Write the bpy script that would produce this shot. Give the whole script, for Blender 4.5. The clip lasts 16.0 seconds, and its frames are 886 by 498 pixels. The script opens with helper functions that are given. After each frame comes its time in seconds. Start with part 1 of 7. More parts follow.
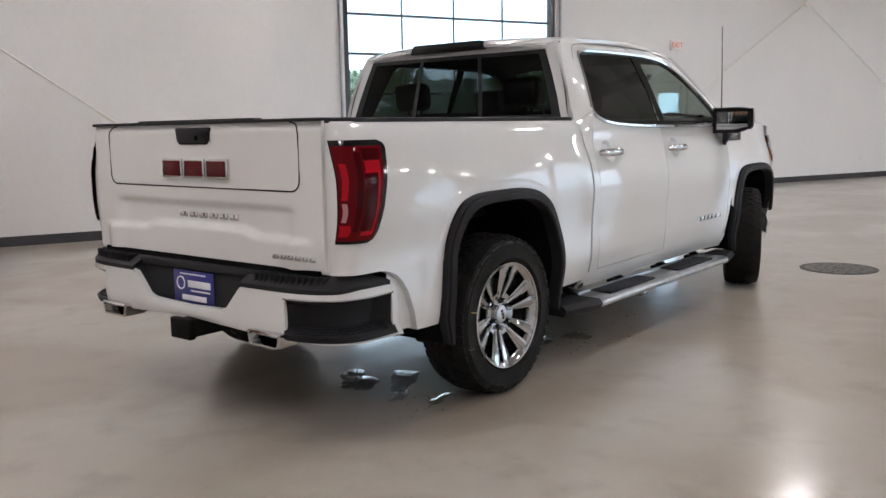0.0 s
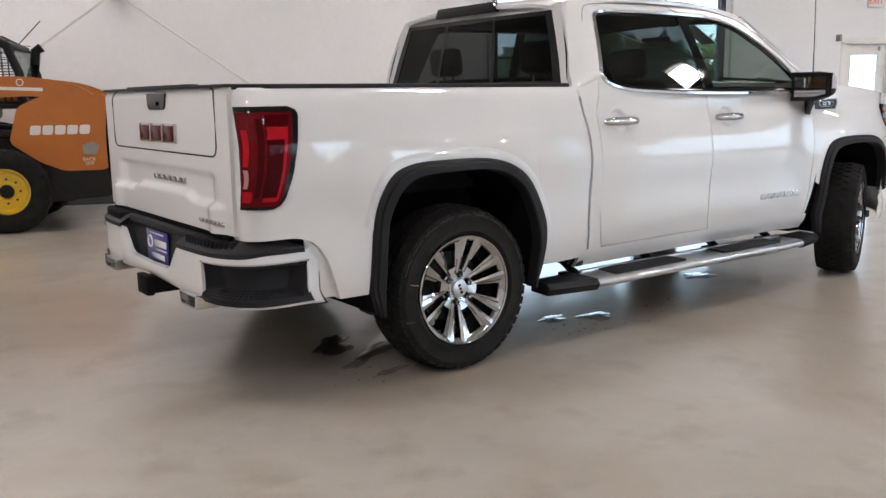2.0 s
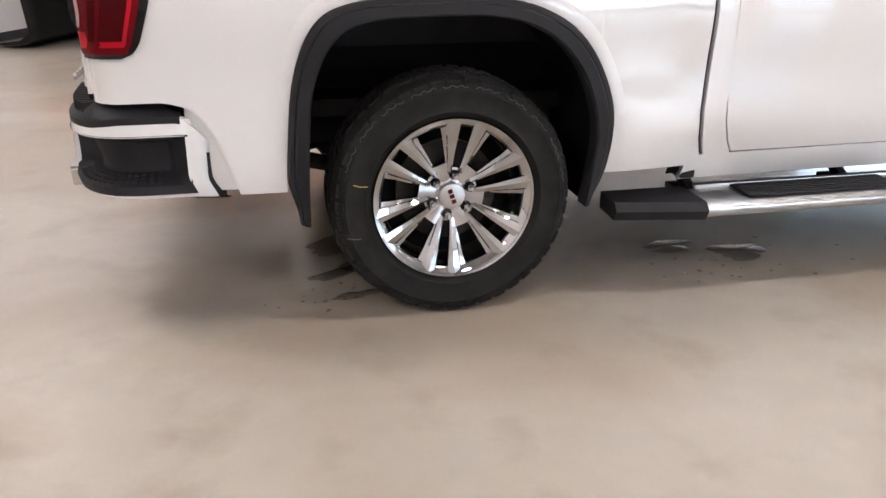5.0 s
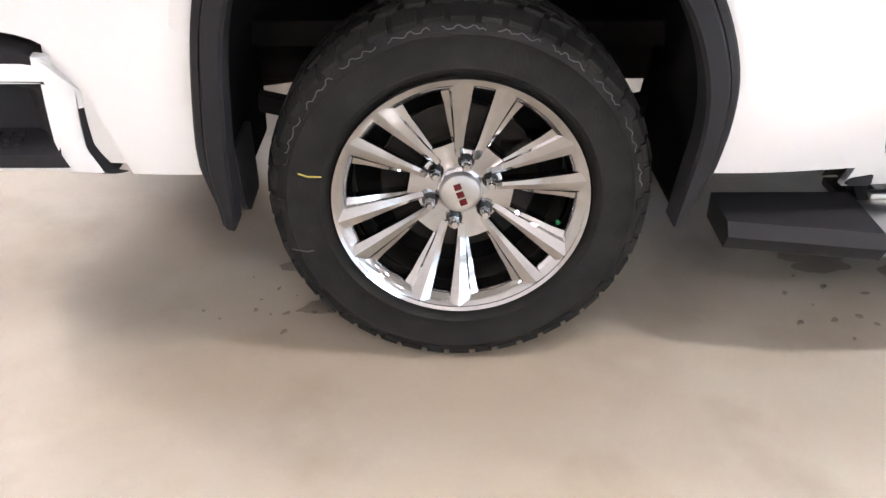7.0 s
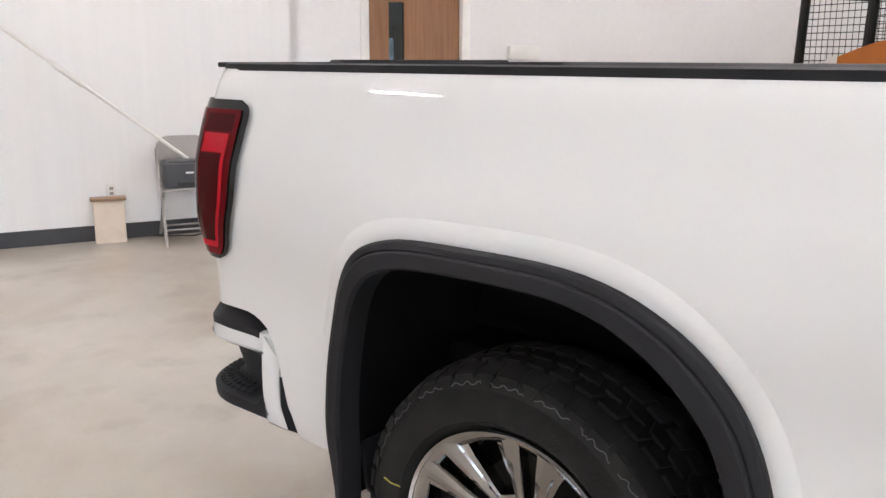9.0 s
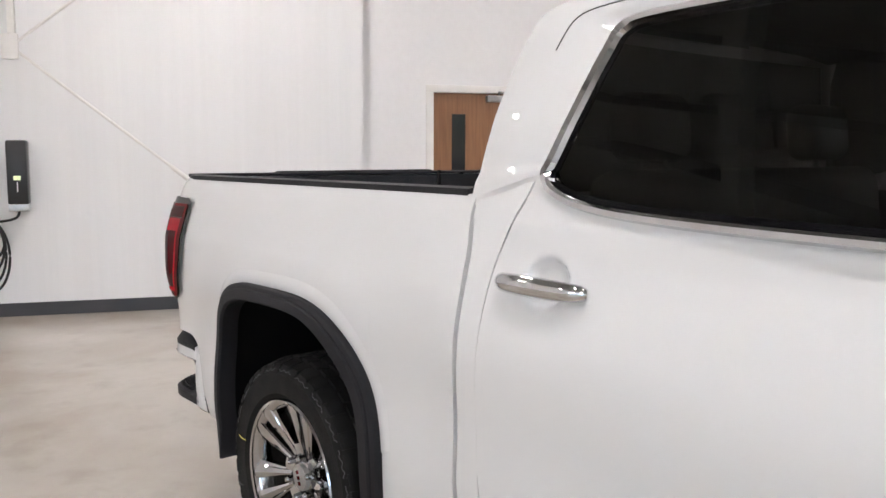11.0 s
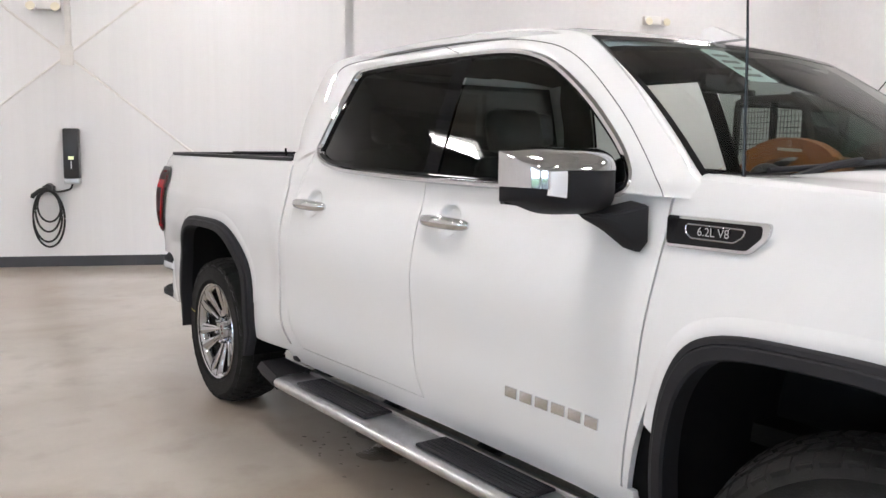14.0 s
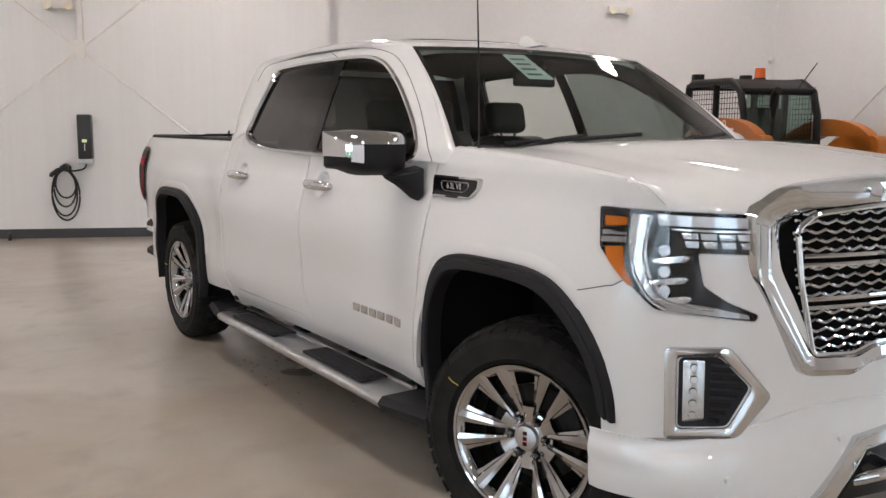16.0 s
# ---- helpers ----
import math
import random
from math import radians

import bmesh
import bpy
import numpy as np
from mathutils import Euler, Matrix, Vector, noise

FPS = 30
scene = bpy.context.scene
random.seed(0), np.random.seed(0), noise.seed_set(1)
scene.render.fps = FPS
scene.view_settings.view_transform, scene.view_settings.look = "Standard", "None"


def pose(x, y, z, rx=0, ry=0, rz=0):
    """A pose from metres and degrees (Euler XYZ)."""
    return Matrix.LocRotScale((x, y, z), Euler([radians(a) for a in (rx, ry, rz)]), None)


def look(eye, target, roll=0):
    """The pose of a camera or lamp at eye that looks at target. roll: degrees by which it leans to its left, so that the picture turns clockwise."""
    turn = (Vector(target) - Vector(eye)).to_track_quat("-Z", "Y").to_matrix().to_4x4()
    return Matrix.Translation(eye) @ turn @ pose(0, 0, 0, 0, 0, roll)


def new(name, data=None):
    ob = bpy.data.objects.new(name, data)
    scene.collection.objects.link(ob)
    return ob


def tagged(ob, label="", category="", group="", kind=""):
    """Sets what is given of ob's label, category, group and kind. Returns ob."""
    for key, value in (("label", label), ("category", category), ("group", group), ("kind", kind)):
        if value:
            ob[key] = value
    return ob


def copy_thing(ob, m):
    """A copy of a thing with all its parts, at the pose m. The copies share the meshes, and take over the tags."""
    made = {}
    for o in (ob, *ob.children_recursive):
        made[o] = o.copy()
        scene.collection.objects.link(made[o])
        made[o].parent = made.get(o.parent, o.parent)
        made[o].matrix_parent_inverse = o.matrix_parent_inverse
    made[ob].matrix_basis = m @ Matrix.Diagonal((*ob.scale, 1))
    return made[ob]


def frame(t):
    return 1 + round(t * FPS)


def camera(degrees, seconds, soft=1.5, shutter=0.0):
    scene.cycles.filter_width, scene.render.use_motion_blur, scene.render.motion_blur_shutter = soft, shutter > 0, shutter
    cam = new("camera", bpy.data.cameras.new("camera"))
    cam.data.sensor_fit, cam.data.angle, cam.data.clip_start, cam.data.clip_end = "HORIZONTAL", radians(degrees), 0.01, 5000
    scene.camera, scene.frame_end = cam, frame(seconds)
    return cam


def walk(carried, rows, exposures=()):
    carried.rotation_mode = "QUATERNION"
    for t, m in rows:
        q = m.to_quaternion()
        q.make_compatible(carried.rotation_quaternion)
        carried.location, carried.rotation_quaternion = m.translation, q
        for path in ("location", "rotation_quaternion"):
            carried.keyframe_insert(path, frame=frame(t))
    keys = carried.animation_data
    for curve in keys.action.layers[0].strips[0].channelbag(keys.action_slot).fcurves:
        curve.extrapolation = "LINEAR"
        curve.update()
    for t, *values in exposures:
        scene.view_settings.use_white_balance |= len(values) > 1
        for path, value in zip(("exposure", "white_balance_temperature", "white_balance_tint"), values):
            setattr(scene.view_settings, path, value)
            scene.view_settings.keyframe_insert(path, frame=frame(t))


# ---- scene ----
cam = camera(54.3, 16.0)
PATH = [
    (0, (-3.593, -3.47, 1.362), (-2.046, -2.234, 1.085), -1.0),
    (0.5, (-3.427, -3.767, 1.373), (-1.941, -2.457, 1.101), -0.5),
    (1, (-3.146, -3.944, 1.365), (-1.747, -2.543, 1.082), -0.8),
    (1.5, (-2.901, -4.2, 1.377), (-1.626, -2.693, 1.057), -1.0),
    (2, (-2.572, -4.299, 1.349), (-1.396, -2.719, 1.002), -0.8),
    (2.5, (-2.214, -4.39, 1.352), (-1.164, -2.731, 0.97), -0.8),
    (3, (-1.87, -4.464, 1.355), (-0.96, -2.736, 0.921), -0.1),
    (3.5, (-1.538, -4.313, 1.331), (-0.751, -2.541, 0.843), -0.3),
    (4, (-1.175, -4.186, 1.313), (-0.522, -2.377, 0.765), 0.1),
    (4.5, (-0.866, -3.949, 1.296), (-0.331, -2.128, 0.666), 0.4),
    (5, (-0.629, -3.679, 1.27), (-0.224, -1.853, 0.56), 0.0),
    (7.5, (0.115, -2.388, 1.247), (-0.168, -0.696, 0.209), -0.4),
    (8, (0.356, -2.224, 1.325), (-0.463, -0.608, 0.484), -1.6),
    (8.5, (0.635, -2.309, 1.376), (-0.468, -0.735, 0.827), 0.1),
    (9, (0.941, -2.355, 1.425), (-0.311, -0.857, 0.995), 0.2),
    (9.5, (1.325, -2.334, 1.454), (-0.027, -0.906, 1.089), 0.4),
    (12, (3.222, -2.606, 1.507), (1.642, -1.393, 1.324), -0.2),
    (12.5, (3.575, -2.744, 1.507), (2.0, -1.531, 1.291), -0.1),
    (13, (3.963, -2.696, 1.477), (2.364, -1.518, 1.243), -0.2),
    (13.5, (4.335, -2.771, 1.486), (2.734, -1.598, 1.237), -0.4),
    (14, (4.7, -2.819, 1.478), (3.091, -1.655, 1.241), 0.8),
    (14.5, (5.056, -2.78, 1.489), (3.43, -1.644, 1.229), 0.2),
    (15, (5.371, -2.86, 1.485), (3.749, -1.725, 1.207), 0.3),
    (15.5, (5.712, -2.777, 1.475), (4.07, -1.671, 1.196), 0.3),
    (16, (6.032, -2.821, 1.486), (4.384, -1.722, 1.207), 0.4),
]
walk(cam, [(t, look(e, g, r)) for t, e, g, r in PATH],
     exposures=[(0, -0.22, 6430, 12), (1, -0.22, 6430, 12), (1.5, -0.05, 6430, 12), (2.5, 0.04, 6460, 13), (3.5, 0.26, 6500, 14), (5, 0.60, 6600, 15), (7.5, 1.25, 6500, 14), (8, 1.02, 6450, 13), (8.5, 0.45, 6410, 13), (9, 0.40, 6410, 12), (12, 0.19, 6400, 12), (14, 0.27, 6380, 12), (15, 0.3, 6440, 13), (15.5, 0.18, 6560, 13), (16, -0.2, 6770, 14)])

# ---- light ----
ROOM = Matrix.Rotation(radians(-22.5), 4, "Z")      # the hall stands turned against the truck; u, v run along its walls
U0, U1, V0, V1, TOP = -5.47, 19.0, -9.0, 8.9, 6.2
world = bpy.data.worlds.new("world")
scene.world = world
world.use_nodes = True
wn = world.node_tree
sky = wn.nodes.new("ShaderNodeTexSky")
sky.sky_type, sky.sun_disc = "NISHITA", False
sky.sun_elevation, sky.sun_rotation = radians(50), radians(292.5)
wn.links.new(sky.outputs[0], wn.nodes["Background"].inputs[0])
wn.nodes["Background"].inputs[1].default_value = 0.15


def area_light(name, u, v, z, du, dv, watts, rx, rz, colour=(1, 1, 1)):
    d = bpy.data.lights.new(name, "AREA")
    d.shape, d.size, d.size_y, d.energy, d.color = "RECTANGLE", du, dv, watts, colour
    ob = new(name, d)
    ob.matrix_world = ROOM @ pose(u, v, z, rx, 0, rz)
    return ob


area_light("daylight_garage_door", 5.79, 9.12, 1.97, 4.1, 3.9, 55, -90, 0, (0.94, 0.98, 1.0))
sun = bpy.data.lights.new("sun", "SUN")
sun.energy, sun.angle, sun.color = 3.0, radians(0.5), (1.0, 0.96, 0.9)
new("sun", sun).matrix_world = ROOM @ pose(0, 0, 30, 0, -40, 0)       # along the hall, so that none falls in
LAMPS = [(u, v) for u in (-3.3, 3.4, 10.2, 16.6) for v in (-6.8, -1.0, 5.0)]
for u, v in LAMPS:
    area_light("high_bay_light_glow", u, v, TOP - 0.75, 0.85, 0.32, 112, 0, 0, (1.0, 0.945, 0.92))


# ---- materials ----
def material(name, colour, rough=0.5, metal=0.0, spots=None, scale=6.0, bump=0.0, bump_scale=80.0, coat=0.0, spec=0.5, stretch=(1, 1, 1), rough_var=0.0):
    """A plain surface with a broad and a fine variation of its colour, and a fine relief."""
    m = bpy.data.materials.new(name)
    m.use_nodes = True
    nt = m.node_tree
    b = nt.nodes["Principled BSDF"]
    b.inputs["Base Color"].default_value = (*colour, 1)
    b.inputs["Roughness"].default_value, b.inputs["Metallic"].default_value = rough, metal
    b.inputs["Coat Weight"].default_value, b.inputs["Coat Roughness"].default_value = coat, 0.012
    b.inputs["Specular IOR Level"].default_value = spec
    tc = nt.nodes.new("ShaderNodeTexCoord")
    mp = nt.nodes.new("ShaderNodeMapping")
    mp.inputs["Scale"].default_value = stretch
    nt.links.new(tc.outputs["Object"], mp.inputs[0])
    if spots:
        big, fine = nt.nodes.new("ShaderNodeTexNoise"), nt.nodes.new("ShaderNodeTexNoise")
        big.inputs["Scale"].default_value, big.inputs["Detail"].default_value = scale, 6
        fine.inputs["Scale"].default_value, fine.inputs["Detail"].default_value = scale * 14, 4
        mix, mix2 = nt.nodes.new("ShaderNodeMix"), nt.nodes.new("ShaderNodeMix")
        for k in (mix, mix2):
            k.data_type = "RGBA"
        ramp = nt.nodes.new("ShaderNodeValToRGB")
        ramp.color_ramp.elements[0].position, ramp.color_ramp.elements[1].position = 0.38, 0.68
        nt.links.new(mp.outputs[0], big.inputs[0]), nt.links.new(mp.outputs[0], fine.inputs[0])
        nt.links.new(big.outputs[0], ramp.inputs[0]), nt.links.new(ramp.outputs[0], mix.inputs[0])
        mix.inputs[6].default_value, mix.inputs[7].default_value = (*colour, 1), (*spots, 1)
        sc = nt.nodes.new("ShaderNodeMath")
        sc.operation = "MULTIPLY"
        sc.inputs[1].default_value = 0.35
        nt.links.new(fine.outputs[0], sc.inputs[0]), nt.links.new(sc.outputs[0], mix2.inputs[0])
        nt.links.new(mix.outputs[2], mix2.inputs[6])
        mix2.inputs[7].default_value = (*[c * 0.8 for c in spots], 1)
        nt.links.new(mix2.outputs[2], b.inputs["Base Color"])
        if rough_var:
            mr = nt.nodes.new("ShaderNodeMapRange")
            mr.inputs[3].default_value, mr.inputs[4].default_value = rough - rough_var, rough + rough_var
            nt.links.new(big.outputs[0], mr.inputs[0]), nt.links.new(mr.outputs[0], b.inputs["Roughness"])
    if bump:
        n, bp = nt.nodes.new("ShaderNodeTexNoise"), nt.nodes.new("ShaderNodeBump")
        n.inputs["Scale"].default_value, n.inputs["Detail"].default_value = bump_scale, 5
        bp.inputs["Strength"].default_value, bp.inputs["Distance"].default_value = bump, 0.01
        nt.links.new(mp.outputs[0], n.inputs[0]), nt.links.new(n.outputs[0], bp.inputs["Height"]), nt.links.new(bp.outputs[0], b.inputs["Normal"])
    return m


def glass(name, tint, rough=0.0, base=0.045):
    """A pane: what is behind shows through its tint, and it mirrors the more the flatter one looks at it."""
    m = bpy.data.materials.new(name)
    m.use_nodes = True
    nt = m.node_tree
    nt.nodes.remove(nt.nodes["Principled BSDF"])
    tr, gl, mx, lw, pw, mul = (nt.nodes.new(k) for k in ("ShaderNodeBsdfTransparent", "ShaderNodeBsdfGlossy", "ShaderNodeMixShader", "ShaderNodeLayerWeight", "ShaderNodeMath", "ShaderNodeMath"))
    tr.inputs[0].default_value = (*tint, 1)
    gl.inputs["Roughness"].default_value, lw.inputs[0].default_value = rough, 0.5
    pw.operation, mul.operation = "POWER", "MULTIPLY_ADD"
    pw.inputs[1].default_value, mul.inputs[1].default_value, mul.inputs[2].default_value = 5.0, 0.95, base
    nt.links.new(lw.outputs["Facing"], pw.inputs[0]), nt.links.new(pw.outputs[0], mul.inputs[0])
    nt.links.new(mul.outputs[0], mx.inputs[0]), nt.links.new(tr.outputs[0], mx.inputs[1]), nt.links.new(gl.outputs[0], mx.inputs[2])
    nt.links.new(mx.outputs[0], nt.nodes["Material Output"].inputs[0])
    return m


def glowing(name, colour, strength):
    m = bpy.data.materials.new(name)
    m.use_nodes = True
    b = m.node_tree.nodes["Principled BSDF"]
    b.inputs["Base Color"].default_value = (*colour, 1)
    b.inputs["Emission Color"].default_value, b.inputs["Emission Strength"].default_value = (*colour, 1), strength
    return m


PAINT = material("pearl_white_paint", (0.71, 0.71, 0.71), 0.5, coat=1.0, spec=0.1)
PAINT.node_tree.nodes["Principled BSDF"].inputs["Coat IOR"].default_value = 1.65
CHROME = material("chrome", (0.72, 0.725, 0.735), 0.06, 1.0, spots=(0.66, 0.665, 0.675), scale=9)
WHEELCHROME = material("bright_chromed_wheel", (0.50, 0.50, 0.505), 0.07, 1.0, spots=(0.46, 0.46, 0.465), scale=9)
SATIN = material("brushed_aluminium", (0.62, 0.63, 0.64), 0.3, 1.0, spots=(0.5, 0.5, 0.51), scale=12)
TRIM = material("grained_black_plastic", (0.0165, 0.0165, 0.019), 0.6, spec=0.22, spots=(0.015, 0.015, 0.018), scale=8, bump=0.15, bump_scale=500)
PILLAR = material("satin_black_pillar", (0.003, 0.003, 0.004), 0.03, spec=0.2)
GLOSSBLACK = material("gloss_black_plastic", (0.005, 0.005, 0.006), 0.1, spec=0.3)
DARK = material("dark_lining", (0.008, 0.0085, 0.010), 0.9, spec=0.05, spots=(0.01, 0.01, 0.01), scale=5)
LINER = material("black_bed_liner", (0.011, 0.012, 0.016), 0.7, spec=0.25, spots=(0.018, 0.018, 0.02), scale=10, bump=0.4, bump_scale=250)
RUBBER = material("tyre_rubber", (0.0108, 0.0108, 0.011), 0.8, spec=0.18, spots=(0.019, 0.0185, 0.0175), scale=14, bump=0.25, bump_scale=220)
UNDER = material("underbody_black_steel", (0.007, 0.007, 0.008), 0.75, spec=0.12, spots=(0.013, 0.012, 0.011), scale=9)
STEEL = material("bare_steel", (0.35, 0.35, 0.36), 0.4, 1.0, spots=(0.25, 0.24, 0.23), scale=12)
TINT = glass("privacy_glass", (0.045, 0.046, 0.045), base=0.038)
REARTINT = glass("tinted_rear_glass", (0.055, 0.06, 0.058), base=0.008)
CLEAR = glass("windscreen_glass", (0.72, 0.78, 0.74))
FRONTGLASS = glass("front_door_glass", (0.40, 0.45, 0.43))
PANE = glass("window_pane", (0.93, 0.95, 0.95))
LENS = glass("clear_lamp_lens", (0.98, 0.98, 0.98), base=0.018)
REDLENS = material("red_lamp_lens", (0.11, 0.003, 0.006), 0.05, spec=0.10)
REDBAR = material("bright_red_lamp_bar", (0.42, 0.008, 0.018), 0.06, spec=0.13)
REDDARK = material("dark_red_lamp_lens", (0.05, 0.0015, 0.003), 0.05, spec=0.10)
AMBER = material("amber_lamp_lens", (0.52, 0.13, 0.004), 0.2, spec=0.2)
LAMPWHITE = material("frosted_lamp_lens", (0.8, 0.8, 0.82), 0.12, coat=0.5)
LAMPSILVER = material("silvered_lamp_reflector", (0.70, 0.715, 0.73), 0.10, 0.95, spots=(0.55, 0.56, 0.58), scale=40)
LAMPGREY = material("clear_grey_lamp_plastic", (0.42, 0.43, 0.45), 0.08, 0.55, spots=(0.55, 0.565, 0.585), scale=25, coat=1.0)
LAMPBLUE = material("pale_blue_lamp_lens", (0.62, 0.66, 0.71), 0.10, 0.35, spots=(0.74, 0.77, 0.81), scale=30, coat=0.8)
REVLENS = material("pale_red_reversing_lens", (0.45, 0.22, 0.23), 0.1)
SEAM = material("grey_seam_sealant", (0.10, 0.10, 0.10), 0.7, spec=0.2)
REDPAINT = material("badge_red", (0.085, 0.006, 0.009), 0.2, spec=0.3)
LEATHER = material("black_leather", (0.0066, 0.0066, 0.0077), 0.45, spots=(0.02, 0.02, 0.022), scale=14, bump=0.2, bump_scale=160)
HEADLINER = material("black_headliner", (0.018, 0.018, 0.019), 0.9, spec=0.1, spots=(0.013, 0.013, 0.014), scale=10)
WALL = material("white_painted_wall", (0.79, 0.78, 0.78), 0.55, spots=(0.765, 0.755, 0.755), scale=1.1, bump=0.06, bump_scale=35)
# upright streaks: relief, plus darker bands tinted in for the panels' soft shading
LINERWALL = material("white_steel_liner_wall", (0.79, 0.785, 0.785), 0.42, spots=(0.755, 0.75, 0.75), scale=1.3, bump=0.22, bump_scale=2.0, stretch=(1.0, 1.0, 0.03))
BASE = material("dark_grey_vinyl_base", (0.035, 0.037, 0.042), 0.45, spots=(0.05, 0.05, 0.055), scale=3)
FLOOR = material("sealed_concrete", (0.47, 0.435, 0.385), 0.30, spots=(0.36, 0.325, 0.275), scale=0.55, rough_var=0.06, spec=0.3, coat=0.45)
FLOOR.node_tree.nodes["Principled BSDF"].inputs["Coat Roughness"].default_value = 0.12
fn = FLOOR.node_tree
stain, sramp, smix = fn.nodes.new("ShaderNodeTexNoise"), fn.nodes.new("ShaderNodeMapRange"), fn.nodes.new("ShaderNodeMix")
stain.inputs["Scale"].default_value, stain.inputs["Detail"].default_value, stain.inputs["Distortion"].default_value = 0.8, 6, 0.8      # dull marks of dried water
sramp.inputs[1].default_value, sramp.inputs[2].default_value, sramp.inputs[3].default_value, sramp.inputs[4].default_value = 0.44, 0.62, 0.0, 0.95
smix.data_type = "RGBA"
smix.inputs[7].default_value = (0.335, 0.285, 0.23, 1)
fsrc = fn.nodes["Principled BSDF"].inputs["Base Color"].links[0].from_socket
ftc = [k for k in fn.nodes if k.bl_idname == "ShaderNodeTexCoord"][0]
fn.links.new(ftc.outputs["Object"], stain.inputs[0]), fn.links.new(stain.outputs[0], sramp.inputs[0])
fn.links.new(sramp.outputs[0], smix.inputs[0]), fn.links.new(fsrc, smix.inputs[6])
speck, kramp, kmix = fn.nodes.new("ShaderNodeTexNoise"), fn.nodes.new("ShaderNodeMapRange"), fn.nodes.new("ShaderNodeMix")
speck.inputs["Scale"].default_value, speck.inputs["Detail"].default_value = 3.2, 10      # scuffs and grit
kramp.inputs[1].default_value, kramp.inputs[2].default_value, kramp.inputs[4].default_value = 0.54, 0.72, 0.45
kmix.data_type = "RGBA"
kmix.inputs[7].default_value = (0.24, 0.20, 0.155, 1)
fn.links.new(ftc.outputs["Object"], speck.inputs[0]), fn.links.new(speck.outputs[0], kramp.inputs[0])
fn.links.new(kramp.outputs[0], kmix.inputs[0]), fn.links.new(smix.outputs[2], kmix.inputs[6])
fn.links.new(kmix.outputs[2], fn.nodes["Principled BSDF"].inputs["Base Color"])
CEIL = material("white_metal_deck", (0.62, 0.62, 0.61), 0.6, spots=(0.56, 0.56, 0.55), scale=2)
FRAMEDARK = material("dark_bronze_aluminium", (0.06, 0.06, 0.065), 0.35, 0.6)
WHITEPAINT = material("white_enamel", (0.78, 0.76, 0.73), 0.35, spots=(0.72, 0.70, 0.67), scale=6)


# ---- mesh helpers ----
def part(name, bm, mat, parent=None, label="", smooth=40, kind=""):
    me = bpy.data.meshes.new(name)
    bmesh.ops.recalc_face_normals(bm, faces=bm.faces)
    bm.to_mesh(me)
    bm.free()
    for m in (mat if isinstance(mat, (list, tuple)) else [mat]):
        me.materials.append(m)
    if smooth:
        me.shade_smooth()
        me.set_sharp_from_angle(angle=radians(smooth))
    ob = new(name, me)
    if parent is not None:
        ob.parent = parent
    return tagged(ob, label, kind=kind)


def thing(name, label, category, group="", m=None):
    ob = tagged(new(name), label, category, group)
    ob.empty_display_size = 0.1
    if m is not None:
        ob.matrix_world = m
    return ob


def box(bm, lo, hi, bevel=0.0, m=None, seg=2):
    lo, hi = Vector(lo), Vector(hi)
    mat = Matrix.LocRotScale((lo + hi) / 2, None, hi - lo)
    made = bmesh.ops.create_cube(bm, size=1, matrix=mat)["verts"]
    if bevel:
        edges = list({e for v in made for e in v.link_edges})
        r = bmesh.ops.bevel(bm, geom=edges, offset=bevel, segments=seg, profile=0.5, affect="EDGES", clamp_overlap=True)
        made = list({v for f in r["faces"] for v in f.verts} | {v for v in made if v.is_valid})
    if m is not None:
        bmesh.ops.transform(bm, matrix=m, verts=made)
    return bm


def boxbm(lo, hi, bevel=0.0, m=None, seg=2):
    return box(bmesh.new(), lo, hi, bevel, m, seg)


def cyl(bm, m, r1, r2, depth, seg=32, caps=True):
    bmesh.ops.create_cone(bm, cap_ends=caps, segments=seg, radius1=r1, radius2=r2, depth=depth, matrix=m)
    return bm


def lathe(bm, profile, seg=64, m=None, close=False):
    """Turns (radius, height) points about the y axis; height runs along -y."""
    rings = []
    for k in range(seg):
        a = 2 * math.pi * k / seg
        rings.append([bm.verts.new((r * math.cos(a), -h, r * math.sin(a))) for r, h in profile])
    n = len(profile)
    for k in range(seg):
        a, b = rings[k], rings[(k + 1) % seg]
        for j in range(n if close else n - 1):
            bm.faces.new((a[j], b[j], b[(j + 1) % n], a[(j + 1) % n]))
    if m is not None:
        bmesh.ops.transform(bm, matrix=m, verts=[v for r in rings for v in r])
    return bm


def grid(bm, fn, us, vs, rim=None):
    """A sheet fn(u, v); rim: a vector by which its border is folded over."""
    g = [[bm.verts.new(fn(u, v)) for v in vs] for u in us]
    for i in range(len(us) - 1):
        for j in range(len(vs) - 1):
            bm.faces.new((g[i][j], g[i + 1][j], g[i + 1][j + 1], g[i][j + 1]))
    if rim is not None:
        ring = [g[i][0] for i in range(len(us))] + [g[-1][j] for j in range(1, len(vs))] + \
               [g[i][-1] for i in range(len(us) - 2, -1, -1)] + [g[0][j] for j in range(len(vs) - 2, 0, -1)]
        low = [bm.verts.new(v.co + Vector(rim)) for v in ring]
        for i in range(len(ring)):
            k = (i + 1) % len(ring)
            bm.faces.new((ring[i], ring[k], low[k], low[i]))
    return bm


def spline(pts, n):
    """n points along a smooth curve through pts."""
    p = [Vector(q) for q in pts]
    p = [2 * p[0] - p[1]] + p + [2 * p[-1] - p[-2]]
    out = []
    for k in range(n):
        t = k / (n - 1) * (len(pts) - 1)
        i = min(int(t), len(pts) - 2)
        t -= i
        a, b, c, d = p[i:i + 4]
        out.append(0.5 * (2 * b + (c - a) * t + (2 * a - 5 * b + 4 * c - d) * t * t + (3 * b - a - 3 * c + d) * t ** 3))
    return out


